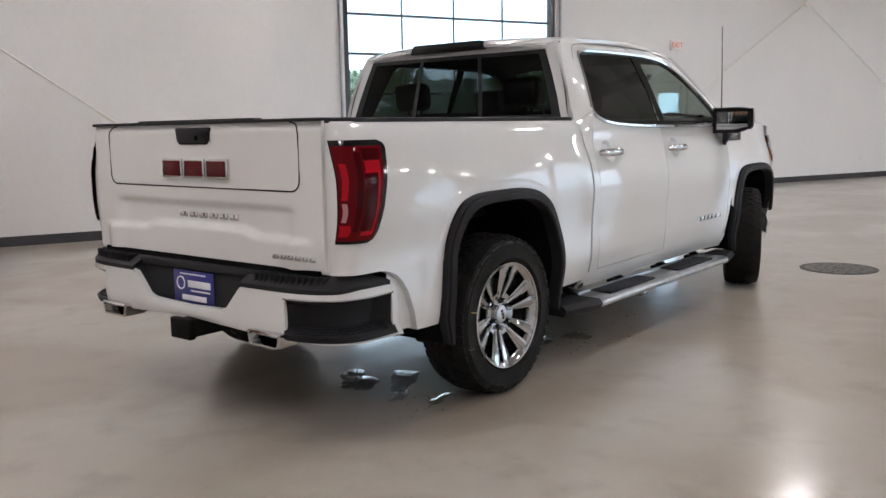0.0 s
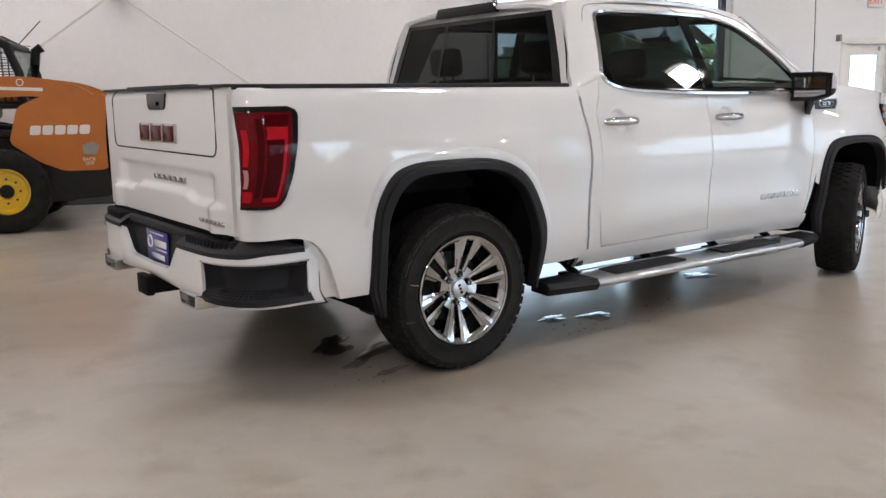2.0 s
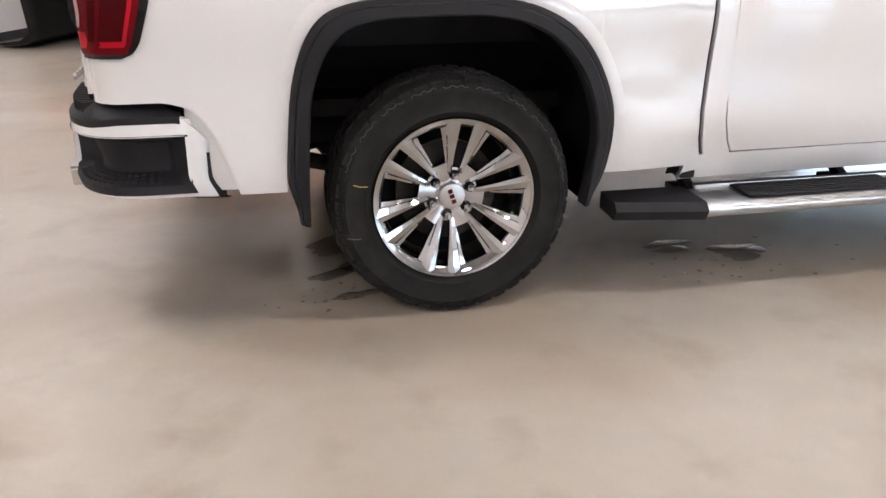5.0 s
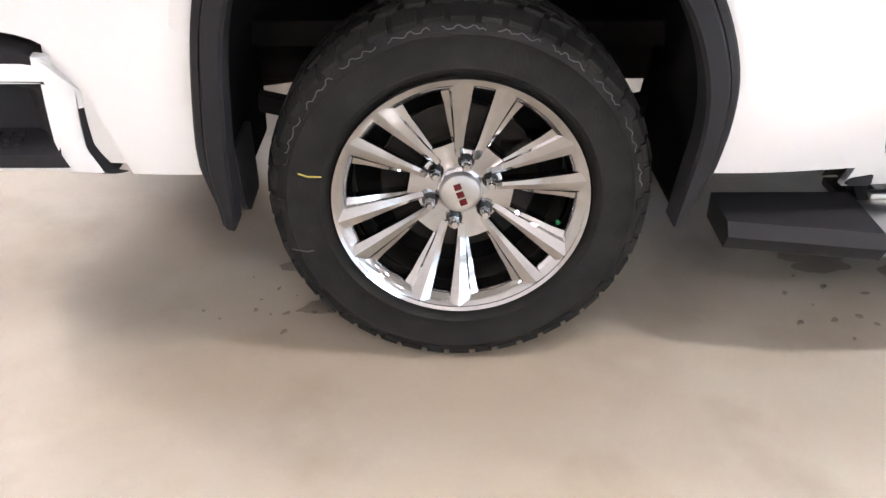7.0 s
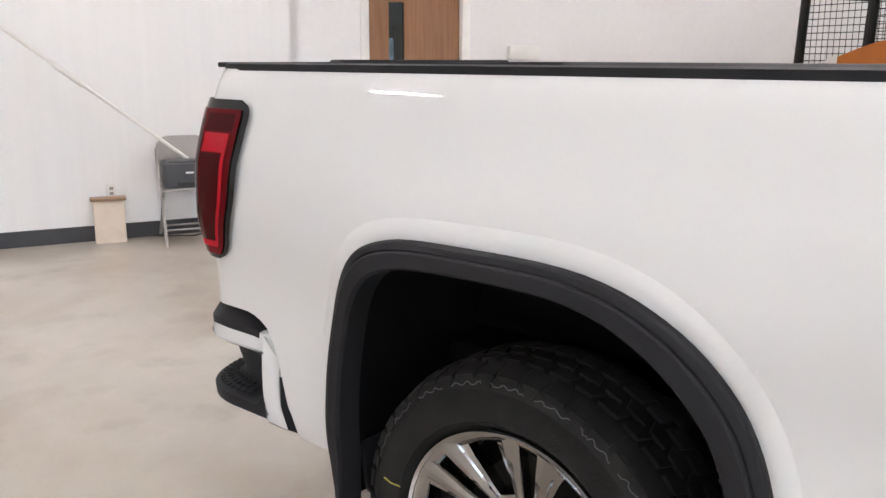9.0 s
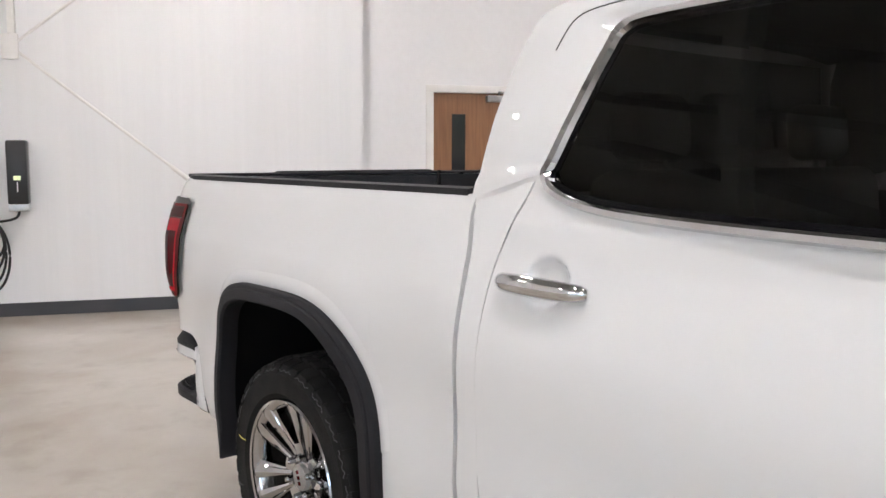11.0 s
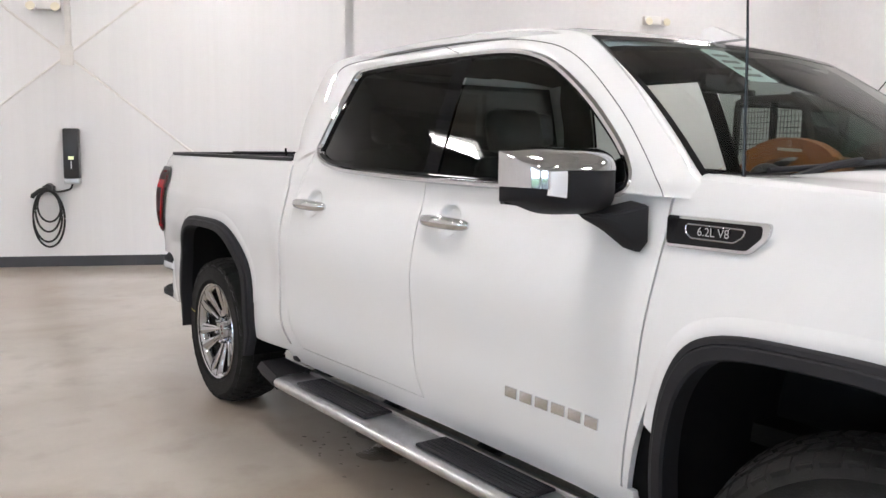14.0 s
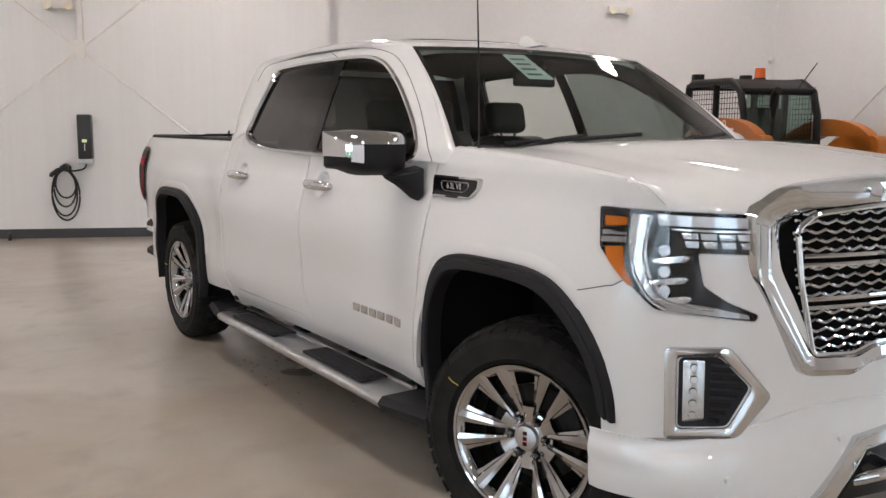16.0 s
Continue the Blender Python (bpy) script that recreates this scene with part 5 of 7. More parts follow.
# ---- rear bumper ----
BP = spline([(-1.215, 0.0), (-1.215, 0.30), (-1.212, 0.55), (-1.20, 0.74), (-1.165, 0.86), (-1.10, 0.94), (-1.02, 0.972), (-0.92, 0.976), (-0.84, 0.976), (-0.80, 0.974), (-0.776, 0.966), (-0.757, 0.942)], 91)
BL = [0.0]
for a, b in zip(BP, BP[1:]):
    BL.append(BL[-1] + (b - a).length)
BT = BL[-1]


def bump(s):
    def f(a, b, d=0.0):
        i = 0
        while i < len(BL) - 2 and BL[i + 1] < a:
            i += 1
        t = (a - BL[i]) / (BL[i + 1] - BL[i])
        p = BP[i].lerp(BP[i + 1], t)
        g = (BP[i + 1] - BP[i]).normalized()
        n = Vector((-abs(g.y), abs(g.x)))
        if g.x < 0:
            n.y = -n.y
        q = p + n * d
        tuck = 0.03 * sstep(0.52, 0.44, b)
        return Vector((q.x + tuck, s * q.y, b))
    return f


def btop(a):
    return interp([(0, 0.70), (0.95, 0.70), (1.05, 0.712), (BT - 0.115, 0.712), (BT - 0.095, 0.706), (BT - 0.02, 0.630), (BT - 0.006, 0.605), (BT, 0.575)], a)


def bbot(a):
    return interp([(0, 0.50), (0.5, 0.475), (0.9, 0.463), (1.25, 0.46), (BT, 0.452)], a)


bumper = part("rear_bumper", boxbm((-1.10, -0.80, 0.50), (-1.02, 0.80, 0.66), 0.01), UNDER, truck, "white rear bumper with black step pads and corner steps")
for s in (-1, 1):
    bf = bump(s)
    A0, A1 = 0.70, BT - 0.095                     # the corner step
    bm = bmesh.new()
    grid(bm, lambda a, t: bf(a, lerp(bbot(a), btop(a), t), 0.006 * math.sin(math.pi * t)), lin(14, 0.43, A0), lin(8), rim=(0.03, 0, 0))
    grid(bm, lambda a, t: bf(a, lerp(0.656, btop(a), t), 0.006 * math.sin(math.pi * (0.5 + t / 2))), lin(24, A0, A1), lin(4), rim=(0.02, -s * 0.02, 0))
    grid(bm, lambda a, t: bf(a, lerp(bbot(a), 0.478, t), -0.004 + 0.004 * math.sin(math.pi * t / 2)), lin(24, A0, A1), lin(4), rim=(0.02, -s * 0.02, 0))
    grid(bm, lambda a, t: bf(a, lerp(bbot(a), btop(a), t), 0.006 * math.sin(math.pi * t)), lin(8, A1, BT - 0.034), lin(8), rim=(0, -s * 0.03, 0))
    grid(bm, lambda a, t: bf(a, lerp(min(0.598, btop(a) - 0.004), btop(a), t), 0.0), lin(6, BT - 0.034, BT), lin(4), rim=(0, -s * 0.03, 0))
    grid(bm, lambda a, t: bf(a, lerp(lerp(0.50, 0.475, a / 0.5), interp([(0, 0.555), (0.30, 0.565), (0.43, 0.70)], a), t), 0.006 * math.sin(math.pi * t)), lin(12, 0.0, 0.43), lin(6), rim=(0.03, 0, 0))
    part("bumper_bar", bm, PAINT, bumper, "white bumper bar", smooth=50)
    bm = grid(bmesh.new(), lambda a, t: bf(a, lerp(bbot(a), min(0.598, btop(a) - 0.004), t), 0.003), lin(6, BT - 0.034, BT), lin(8), rim=(0, -s * 0.06, 0))
    grid(bm, lambda a, t: bf(a, bbot(a) - 0.010 * t, 0.004 - 0.02 * t), lin(8, BT - 0.11, BT), lin(3))
    part("bumper_tip", bm, TRIM, bumper, "black plastic bumper tip")
    # corner step: a hollow with a ribbed tread
    bm = bmesh.new()
    sect = [(0.661, 0.008), (0.648, -0.005), (0.632, -0.055), (0.545, -0.080), (0.530, -0.074), (0.503, 0.010), (0.476, 0.014)]
    grid(bm, lambda a, j: bf(a, sect[int(j)][0], sect[int(j)][1] * (sstep(A0 - 0.005, A0 + 0.05, a) * sstep(A1 + 0.005, A1 - 0.06, a) if sect[int(j)][1] < 0 else 1)), lin(26, A0 - 0.008, A1 + 0.008), range(7))
    st = part("corner_step", bm, TRIM, bumper, "black ribbed corner step")
    bm = bmesh.new()
    for k in range(16):
        a = lerp(A0 + 0.06, A1 - 0.09, k / 15)
        for d in (-0.055, -0.035, -0.015):
            p = bf(a, 0.527 - 0.32 * (d + 0.064), d)
            box(bm, p - Vector((0.006, 0.006, 0.003)), p + Vector((0.006, 0.006, 0.004)))
    part("tread", bm, TRIM, st)
    # step pad on top
    bm = grid(bmesh.new(), lambda a, t: Vector((lerp(bf(a, 0.70, 0.004).x, -1.10 if a < 1.0 else bf(a, 0.7, -0.06).x, t), lerp(bf(a, 0.70, 0.004).y, bf(a, 0.70, -0.07).y, t), btop(a) + 0.004 + lerp(0.050, 0.034, sstep(0.9, 1.2, a)) * t * sstep(BT - 0.10, BT - 0.20, a) + 0.008 * math.sin(math.pi * t))), lin(40, 0.42, BT - 0.105), lin(7), rim=(0, 0, -0.02))
    pad = part("step_pad", bm, TRIM, bumper, "black ribbed step pad")
    bm = bmesh.new()
    for k in range(13):
        a = 0.50 + k * 0.032
        p = bf(a, 0.70, -0.01)
        box(bm, (p.x + 0.005, p.y - 0.005, 0.712), (p.x + 0.085, p.y + 0.005, 0.752), 0, None)
    part("rib", bm, TRIM, pad)
    # tail pipe tip, chrome frame in the bumper
    bm = bmesh.new()
    o = rounded([(0.475, 0.506), (0.70, 0.506), (0.685, 0.436), (0.49, 0.436)], 0.015)
    i_ = rounded([(0.49, 0.495), (0.682, 0.495), (0.672, 0.447), (0.503, 0.447)], 0.012)
    rows = [[bm.verts.new((x, s * q[0], q[1])) for q in poly] for x, poly in ((-1.12, o), (-1.236, o), (-1.239, i_), (-1.08, i_))]
    for a, b in zip(rows, rows[1:]):
        for k in range(len(o)):
            bm.faces.new((a[k], a[(k + 1) % len(o)], b[(k + 1) % len(o)], b[k]))
    tip = part("tail_pipe_tip", bm, CHROME, truck, "rectangular chrome tail pipe tip")
    bm = boxbm((-1.13, min(s * 0.48, s * 0.69), 0.45), (-1.09, max(s * 0.48, s * 0.69), 0.51))
    part("pipe_mouth", bm, DARK, tip)
bm = bmesh.new()
prism(bm, [(-0.44, 0.715), (0.44, 0.715), (0.30, 0.548), (-0.30, 0.548)], 0, 0.02, lambda a, b, d: Vector((-1.145 - d * 0.2 - 0.16 * max(0, 0.6 - b), a, b)))
part("plate_recess", bm, TRIM, bumper, "black plate recess")
part("gap_filler", boxbm((-1.125, -0.82, 0.62), (-1.04, 0.82, 0.775), 0.01), DARK, bumper)
part("centre_pad", boxbm((-1.165, -0.445, 0.712), (-1.09, 0.445, 0.748), 0.012), TRIM, bumper, "black centre step pad")
for s in (-1, 1):
    bm = bmesh.new()
    prism(bm, [(-1.215, 0.70), (-1.135, 0.715), (-1.135, 0.55), (-1.215, 0.555)], 0.0, 0.012, lambda a, b, d: Vector((a, s * (interp([(0.55, 0.305), (0.70, 0.43)], b) + d), b)))
    part("recess_cheek", bm, TRIM, bumper)
BLUE = material("plate_blue", (0.02, 0.022, 0.16), 0.35, spots=(0.03, 0.03, 0.20), scale=20)
plate = part("dealer_plate", boxbm((-1.165, -0.155, 0.545), (-1.158, 0.155, 0.708), 0.003), BLUE, bumper, "blue dealer plate with white marks")
for y0, y1, z0, z1 in ((-0.135, 0.04, 0.628, 0.662), (-0.13, 0.02, 0.608, 0.616), (-0.10, 0.09, 0.563, 0.590), (-0.10, 0.10, 0.688, 0.695)):
    part("mark_bar", boxbm((-1.1675, y0, z0), (-1.162, y1, z1), 0.001), LAMPWHITE, plate, "white mark bar")
bm = bmesh.new()
tube(bm, [(-1.1668, 0.095 + 0.030 * math.cos(k * 0.3142), 0.645 + 0.030 * math.sin(k * 0.3142)) for k in range(21)], 0.004, 6)
part("mark_ring", bm, LAMPWHITE, plate)
# hitch, underbody, axle
bm = boxbm((-1.24, -0.055, 0.40), (-0.95, 0.055, 0.485), 0.008)
box(bm, (-1.255, -0.075, 0.395), (-1.215, 0.075, 0.495), 0.008)
part("tow_hitch", bm, UNDER, truck, "black receiver hitch")
bm = bmesh.new()
box(bm, (-1.05, -0.62, 0.62), (4.45, 0.62, 0.68))
for s in (-1, 1):
    box(bm, (-1.10, min(s * 0.42, s * 0.52), 0.50), (4.40, max(s * 0.42, s * 0.52), 0.64), 0.01)
box(bm, (1.0, -0.88, 0.44), (3.05, 0.88, 0.50), 0.01)
tube(bm, [(0, -0.80, 0.41), (0, 0.80, 0.41)], 0.05, 14)
cyl(bm, pose(0.02, 0, 0.40, 90), 0.15, 0.13, 0.24, 20)
for s in (-1, 1):
    tube(bm, [(-0.75, s * 0.56, 0.52), (-0.1, s * 0.56, 0.37), (0.12, s * 0.56, 0.37), (0.75, s * 0.56, 0.52)], 0.03, 8)
    tube(bm, [(-0.02, s * 0.50, 0.40), (0.16, s * 0.46, 0.66)], 0.03, 10)
part("chassis", bm, UNDER, truck)
bm = tube(bmesh.new(), [(2.6, -0.25, 0.47), (0.5, -0.32, 0.47), (0.1, -0.35, 0.60), (-0.5, -0.45, 0.56), (-0.9, -0.56, 0.49), (-1.12, -0.58, 0.482)], 0.035, 10)
tube(bm, [(0.1, -0.35, 0.60), (-0.3, 0.1, 0.60), (-0.6, 0.5, 0.55), (-1.12, 0.58, 0.482)], 0.035, 10)
part("exhaust_pipe", bm, STEEL, truck)
bm = boxbm((3.2, -0.80, 0.34), (4.35, 0.80, 0.40), 0.01)
part("skid_plate", bm, TRIM, truck)
bm = lathe(bmesh.new(), [(0.20, -0.08), (0.26, -0.10), (0.34, -0.115), (0.375, -0.10), (0.39, -0.06), (0.39, 0.06), (0.375, 0.10), (0.34, 0.115), (0.26, 0.10), (0.20, 0.08)], 48, pose(-0.62, 0, 0.53, 90))
spare = part("spare_wheel", bm, RUBBER, truck, "black spare wheel slung under the bed")
part("rim", lathe(bmesh.new(), [(0.205, -0.07), (0.18, -0.02), (0.06, -0.03), (0.0, -0.03)], 32, pose(-0.62, 0, 0.53, 90)), UNDER, spare)
bm = tube(bmesh.new(), [(0.95, -0.30, 0.455), (1.0, -0.30, 0.455), (1.02, -0.30, 0.455), (1.60, -0.28, 0.455), (1.62, -0.28, 0.455), (1.67, -0.28, 0.455)], [0.04, 0.06, 0.11, 0.11, 0.06, 0.04], 16)
part("silencer", bm, STEEL, truck)
part("fuel_tank", boxbm((0.95, 0.16, 0.36), (2.35, 0.66, 0.56), 0.04), UNDER, truck)
bm = tube(bmesh.new(), [(0.15, 0.02, 0.42), (2.5, 0.04, 0.47)], 0.045, 12)
part("drive_shaft", bm, UNDER, truck)
for s in (-1, 1):
    part("bed_clamp", boxbm((0.845, min(s * 0.86, s * 0.95), 0.405), (0.905, max(s * 0.86, s * 0.95), 0.47), 0.01), TRIM, truck)

# ---- cab interior ----
bm = boxbm((0.95, -0.86, 0.55), (3.15, 0.86, 0.62))
box(bm, (2.55, -0.85, 1.05), (3.25, 0.85, 1.36), 0.08)
part("dashboard", bm, LEATHER, truck, "black dashboard")
bm = grid(bmesh.new(), lambda x, t: roof_pt(x, t * 0.97) - Vector((0, 0, 0.04)), lin(10, 0.92, 2.6), lin(9, -1, 1))
part("headliner", bm, HEADLINER, truck)


def seat(x, y, w, rear=False):
    bm = bmesh.new()
    box(bm, (x - 0.02, y - w / 2, 0.75), (x + 0.50, y + w / 2, 0.95), 0.06, seg=3)
    st = part("seat", bm, LEATHER, truck, "black leather seat with headrest")
    bm = bmesh.new()
    tilt = Matrix.Translation((x, y, 0.9)) @ pose(0, 0, 0, 0, -14 if not rear else -6, 0)
    box(bm, (-0.13, -w / 2 + 0.01, 0.0), (0.0, w / 2 - 0.01, 0.57), 0.06, tilt, seg=3)
    part("backrest", bm, LEATHER, st)
    for dy in ((0,) if not rear else (-w / 3.2, w / 3.2)):
        bm = bmesh.new()
        box(bm, (-0.15, dy - 0.135, 0.595), (-0.04, dy + 0.135, 0.78), 0.045, tilt, seg=3)
        for e in (-0.05, 0.05):
            tube(bm, [tilt @ Vector((-0.08, dy + e, 0.52)), tilt @ Vector((-0.09, dy + e, 0.62))], 0.008, 8)
        part("headrest", bm, LEATHER, st)


for y in (-0.40, 0.40):
    seat(2.12, y, 0.52)
seat(1.18, 0, 1.45, True)
bm = tube(bmesh.new(), [Vector((2.62, 0.40, 1.24)) + Matrix.Rotation(radians(-24), 3, "Y") @ Vector((0, 0.185 * math.cos(k * 0.1963), 0.185 * math.sin(k * 0.1963))) for k in range(33)], 0.017, 10)
tube(bm, [(2.85, 0.40, 1.12), (2.64, 0.40, 1.23)], 0.04, 10)
box(bm, (2.605, 0.25, 1.22), (2.63, 0.55, 1.27), 0.01)
part("steering_wheel", bm, LEATHER, truck, "black leather steering wheel")
bm = boxbm((2.60, -0.13, 1.69), (2.63, 0.13, 1.76), 0.012)
tube(bm, [(2.63, 0, 1.73), (2.70, 0, 1.80)], 0.014, 8)
part("inside_mirror", bm, GLOSSBLACK, truck)


# ---- wheels ----
DISC = material("dull_brake_steel", (0.05, 0.048, 0.045), 0.5, 0.8, spots=(0.03, 0.028, 0.026), scale=20)
def make_wheel(name):
    """A wheel standing about the origin, its face to -y."""
    w = part(name, bmesh.new(), RUBBER, truck, "black tyre on a six pair spoke chrome wheel")
    R = 0.413
    prof = [(0.268, -0.105), (0.285, -0.128), (0.33, -0.140), (0.375, -0.132), (0.398, -0.112), (0.404, -0.08), (0.405, 0.0), (0.404, 0.08), (0.398, 0.112), (0.375, 0.132), (0.367, 0.1355), (0.363, 0.139), (0.358, 0.1365), (0.33, 0.140), (0.300, 0.1365), (0.296, 0.139), (0.291, 0.135), (0.285, 0.128), (0.268, 0.105)]
    bm = lathe(bmesh.new(), prof, 96)
    tyre = part("tyre", bm, RUBBER, w, "black all terrain tyre")
    bm = bmesh.new()
    n = 44
    for k in range(n):
        for h0, h1, off, skew, r1 in ((0.078, 0.128, 0.0, 0.10, 0.409), (0.030, 0.070, 0.5, 0.25, 0.4135), (-0.018, 0.022, 0.0, -0.25, 0.414), (-0.070, -0.030, 0.5, 0.25, 0.4135), (-0.128, -0.078, 0.0, 0.10, 0.409)):
            a = 2 * math.pi * (k + off) / n
            da = 2 * math.pi / n * (0.40 if k % 2 else 0.34)
            vs = []
            for rr in (0.398, r1):
                for h, sk in ((h0, -skew), (h1, skew)):
                    for e in (-da, da):
                        t = a + e + sk * 0.06
                        r = rr - (0.014 if abs(h) > 0.12 else 0.0)
                        vs.append(bm.verts.new((r * math.cos(t), -h, r * math.sin(t))))
            for q in ((0, 1, 3, 2), (4, 5, 7, 6), (0, 1, 5, 4), (2, 3, 7, 6), (0, 2, 6, 4), (1, 3, 7, 5)):
                bm.faces.new([vs[i] for i in q])
        if k % 2 == 0:
            a = 2 * math.pi * k / n
            vs = [bm.verts.new((r * math.cos(a + e), -h, r * math.sin(a + e))) for r, h in ((0.368, 0.133), (0.396, 0.116), (0.398, 0.121), (0.370, 0.139)) for e in (-0.03, 0.03)]
            for q in ((0, 1, 3, 2), (2, 3, 5, 4), (4, 5, 7, 6), (6, 7, 1, 0), (0, 2, 4, 6), (1, 3, 5, 7)):
                bm.faces.new([vs[i] for i in q])
    tr = part("tread", bm, RUBBER, tyre, smooth=25)
    tagged(tr, kind="stuff")
    # paint marks on the sidewall
    bm = tube(bmesh.new(), [(-0.335, -0.1412, 0.075), (-0.315, -0.1412, 0.068), (-0.288, -0.138, 0.066)], 0.0018, 5)
    part("paint_mark", bm, material("yellow_crayon", (0.45, 0.38, 0.08), 0.8), tyre, "yellow crayon mark")
    # rim
    bm = lathe(bmesh.new(), [(0.234, 0.06), (0.238, 0.095), (0.244, 0.110), (0.256, 0.119), (0.265, 0.124), (0.272, 0.120), (0.277, 0.127), (0.272, 0.133), (0.264, 0.129)], 96)
    barrel = lathe(bmesh.new(), [(0.262, -0.11), (0.272, -0.115), (0.272, -0.10), (0.255, -0.085), (0.235, -0.04), (0.232, 0.04), (0.247, 0.07)], 72)
    part("barrel", barrel, DISC, w)
    rim = part("rim", bm, WHEELCHROME, w, "polished chrome rim")
    for k in range(12):
        a = math.pi / 3 * (k // 2) + radians(20)
        d = -1 if k % 2 else 1
        bm = bmesh.new()
        sec = []
        u, t = Vector((math.cos(a), 0, math.sin(a))), Vector((-math.sin(a), 0, math.cos(a)))
        for r, xi, xr, xo, h, th in ((0.078, 0.006, 0.026, 0.030, 0.070, 0.030), (0.100, 0.009, 0.031, 0.036, 0.075, 0.034), (0.130, 0.012, 0.037, 0.046, 0.084, 0.036), (0.160, 0.014, 0.045, 0.058, 0.093, 0.036), (0.200, 0.016, 0.055, 0.072, 0.105, 0.034), (0.235, 0.018, 0.064, 0.088, 0.115, 0.032), (0.262, 0.019, 0.070, 0.101, 0.122, 0.026)):
            prof = ((xi + 0.005, h - th), (xi + 0.001, h - 0.009), (xi + 0.004, h - 0.001), (lerp(xi, xr, 0.5), h + 0.003), (xr, h - 0.001), (lerp(xr, xo, 0.25), h - 0.005), (xo, h - 0.008), (xo - 0.003, h - th - 0.006))
            sec.append([bm.verts.new(u * r + t * d * x + Vector((0, -y, 0))) for x, y in prof])
        for p, q in zip(sec, sec[1:]):
            for j in range(8):
                bm.faces.new((p[j], p[(j + 1) % 8], q[(j + 1) % 8], q[j]))
        bm.faces.new(sec[0]), bm.faces.new(sec[-1][::-1])
        part("spoke", bm, WHEELCHROME, rim, smooth=20)
    for k in range(6):
        # faceted web between neighbouring pairs, at the inner end of the wide openings
        a = math.pi / 3 * k + radians(50)
        bm = bmesh.new()
        sec = []
        for r, wi, h in ((0.050, 0.026, 0.066), (0.078, 0.030, 0.070), (0.113, 0.032, 0.074), (0.118, 0.032, 0.062)):
            u, t = Vector((math.cos(a), 0, math.sin(a))), Vector((-math.sin(a), 0, math.cos(a)))
            sec.append([bm.verts.new(u * r + t * x + Vector((0, -y, 0))) for x, y in ((-wi, h - 0.035), (-wi, h - 0.002), (0, h + 0.002), (wi, h - 0.002), (wi, h - 0.035))])
        for p, q in zip(sec, sec[1:]):
            for j in range(5):
                bm.faces.new((p[j], p[(j + 1) % 5], q[(j + 1) % 5], q[j]))
        bm.faces.new(sec[0]), bm.faces.new(sec[-1])
        part("spoke_bridge", bm, WHEELCHROME, rim, smooth=25)
        b = math.pi / 3 * k + radians(20)
        c = Vector((0.0698 * math.cos(b), -0.0665, 0.0698 * math.sin(b)))
        # a raised black disc stands in for the shade in the nut's well
        bm = cyl(bmesh.new(), Matrix.Translation(c) @ pose(0, 0, 0, 90), 0.0170, 0.0175, 0.0075, 20)
        part("nut_well_shade", bm, GLOSSBLACK, rim)
        bm = cyl(bmesh.new(), Matrix.Translation(c - Vector((0, 0.014, 0))) @ pose(0, 0, 0, 90), 0.0135, 0.0125, 0.03, 6)
        cyl(bm, Matrix.Translation(c - Vector((0, 0.032, 0))) @ pose(0, 0, 0, 90), 0.011, 0.007, 0.008, 16)
        part("lug_nut", bm, WHEELCHROME, rim, "chrome lug nut")
    bm = lathe(bmesh.new(), [(0.0, 0.090), (0.030, 0.089), (0.042, 0.086), (0.046, 0.080), (0.046, 0.05)], 48)
    part("hub_cap", bm, SATIN, rim, "silver hub cap with red marks")
    bm = lathe(bmesh.new(), [(0.045, 0.070), (0.050, 0.067), (0.060, 0.0665), (0.082, 0.0665), (0.094, 0.062), (0.097, 0.054), (0.096, 0.02)], 60)
    part("hub_plate", bm, WHEELCHROME, rim, "chrome hub plate")
    for k in range(3):
        bm = boxbm((-0.026 + k * 0.019, -0.0925, -0.008), (-0.012 + k * 0.019, -0.0885, 0.008), 0.001, pose(0, 0, 0, 0, 70, 0))
        part("mark_bar", bm, REDPAINT, rim, "red mark bar")
    bm = lathe(bmesh.new(), [(0.05, 0.0), (0.175, 0.0), (0.175, -0.02), (0.05, -0.02)], 48)
    part("brake_disc", bm, DISC, w)
    bm = lathe(bmesh.new(), [(0.0, -0.03), (0.232, -0.035), (0.236, -0.03)], 48)
    box(bm, (0.08, 0.0, -0.05), (0.19, 0.06, 0.10), 0.01)
    part("brake_backing", bm, DARK, w)
    return w


wheel = make_wheel("wheel")
wheel.matrix_basis = pose(0, -0.895, 0.408)
for x, y, rz, spin in ((WB, -0.885, 22, 20), (0, 0.895, 180, 33), (WB, 0.885, 202, 51)):
    copy_thing(wheel, pose(x, y, 0.408, 0, 0, rz) @ pose(0, 0, 0, 0, spin, 0))

# chalk and a green weight on the wheel that stands nearest
CHALK = material("pale_chalk", (0.085, 0.085, 0.09), 0.9)
random.seed(5)
pts = []
for k in range(170):
    a = radians(lerp(6, 166, k / 169))
    r = 0.374 + (0.004 if k % 5 < 2 else -0.001) + random.uniform(-0.0015, 0.0015)
    pts.append((r * math.cos(a), -0.1340 - 0.45 * (0.371 - r), r * math.sin(a)))
tyre_ob = [c for c in wheel.children if c.name.startswith("tyre")][0]
part("chalk_line", tube(bmesh.new(), pts, 0.0012, 5), CHALK, tyre_ob, "pale chalk line on the tyre")
part("chalk_line", tube(bmesh.new(), [(-0.362, -0.138, -0.105), (-0.33, -0.1412, -0.110), (-0.272, -0.132, -0.104)], 0.0013, 5), CHALK, tyre_ob)
part("balance_weight", boxbm((0.214, -0.072, -0.092), (0.230, -0.058, -0.078), 0.003), material("green_tape", (0.02, 0.30, 0.12), 0.5), wheel, "small green wheel weight")

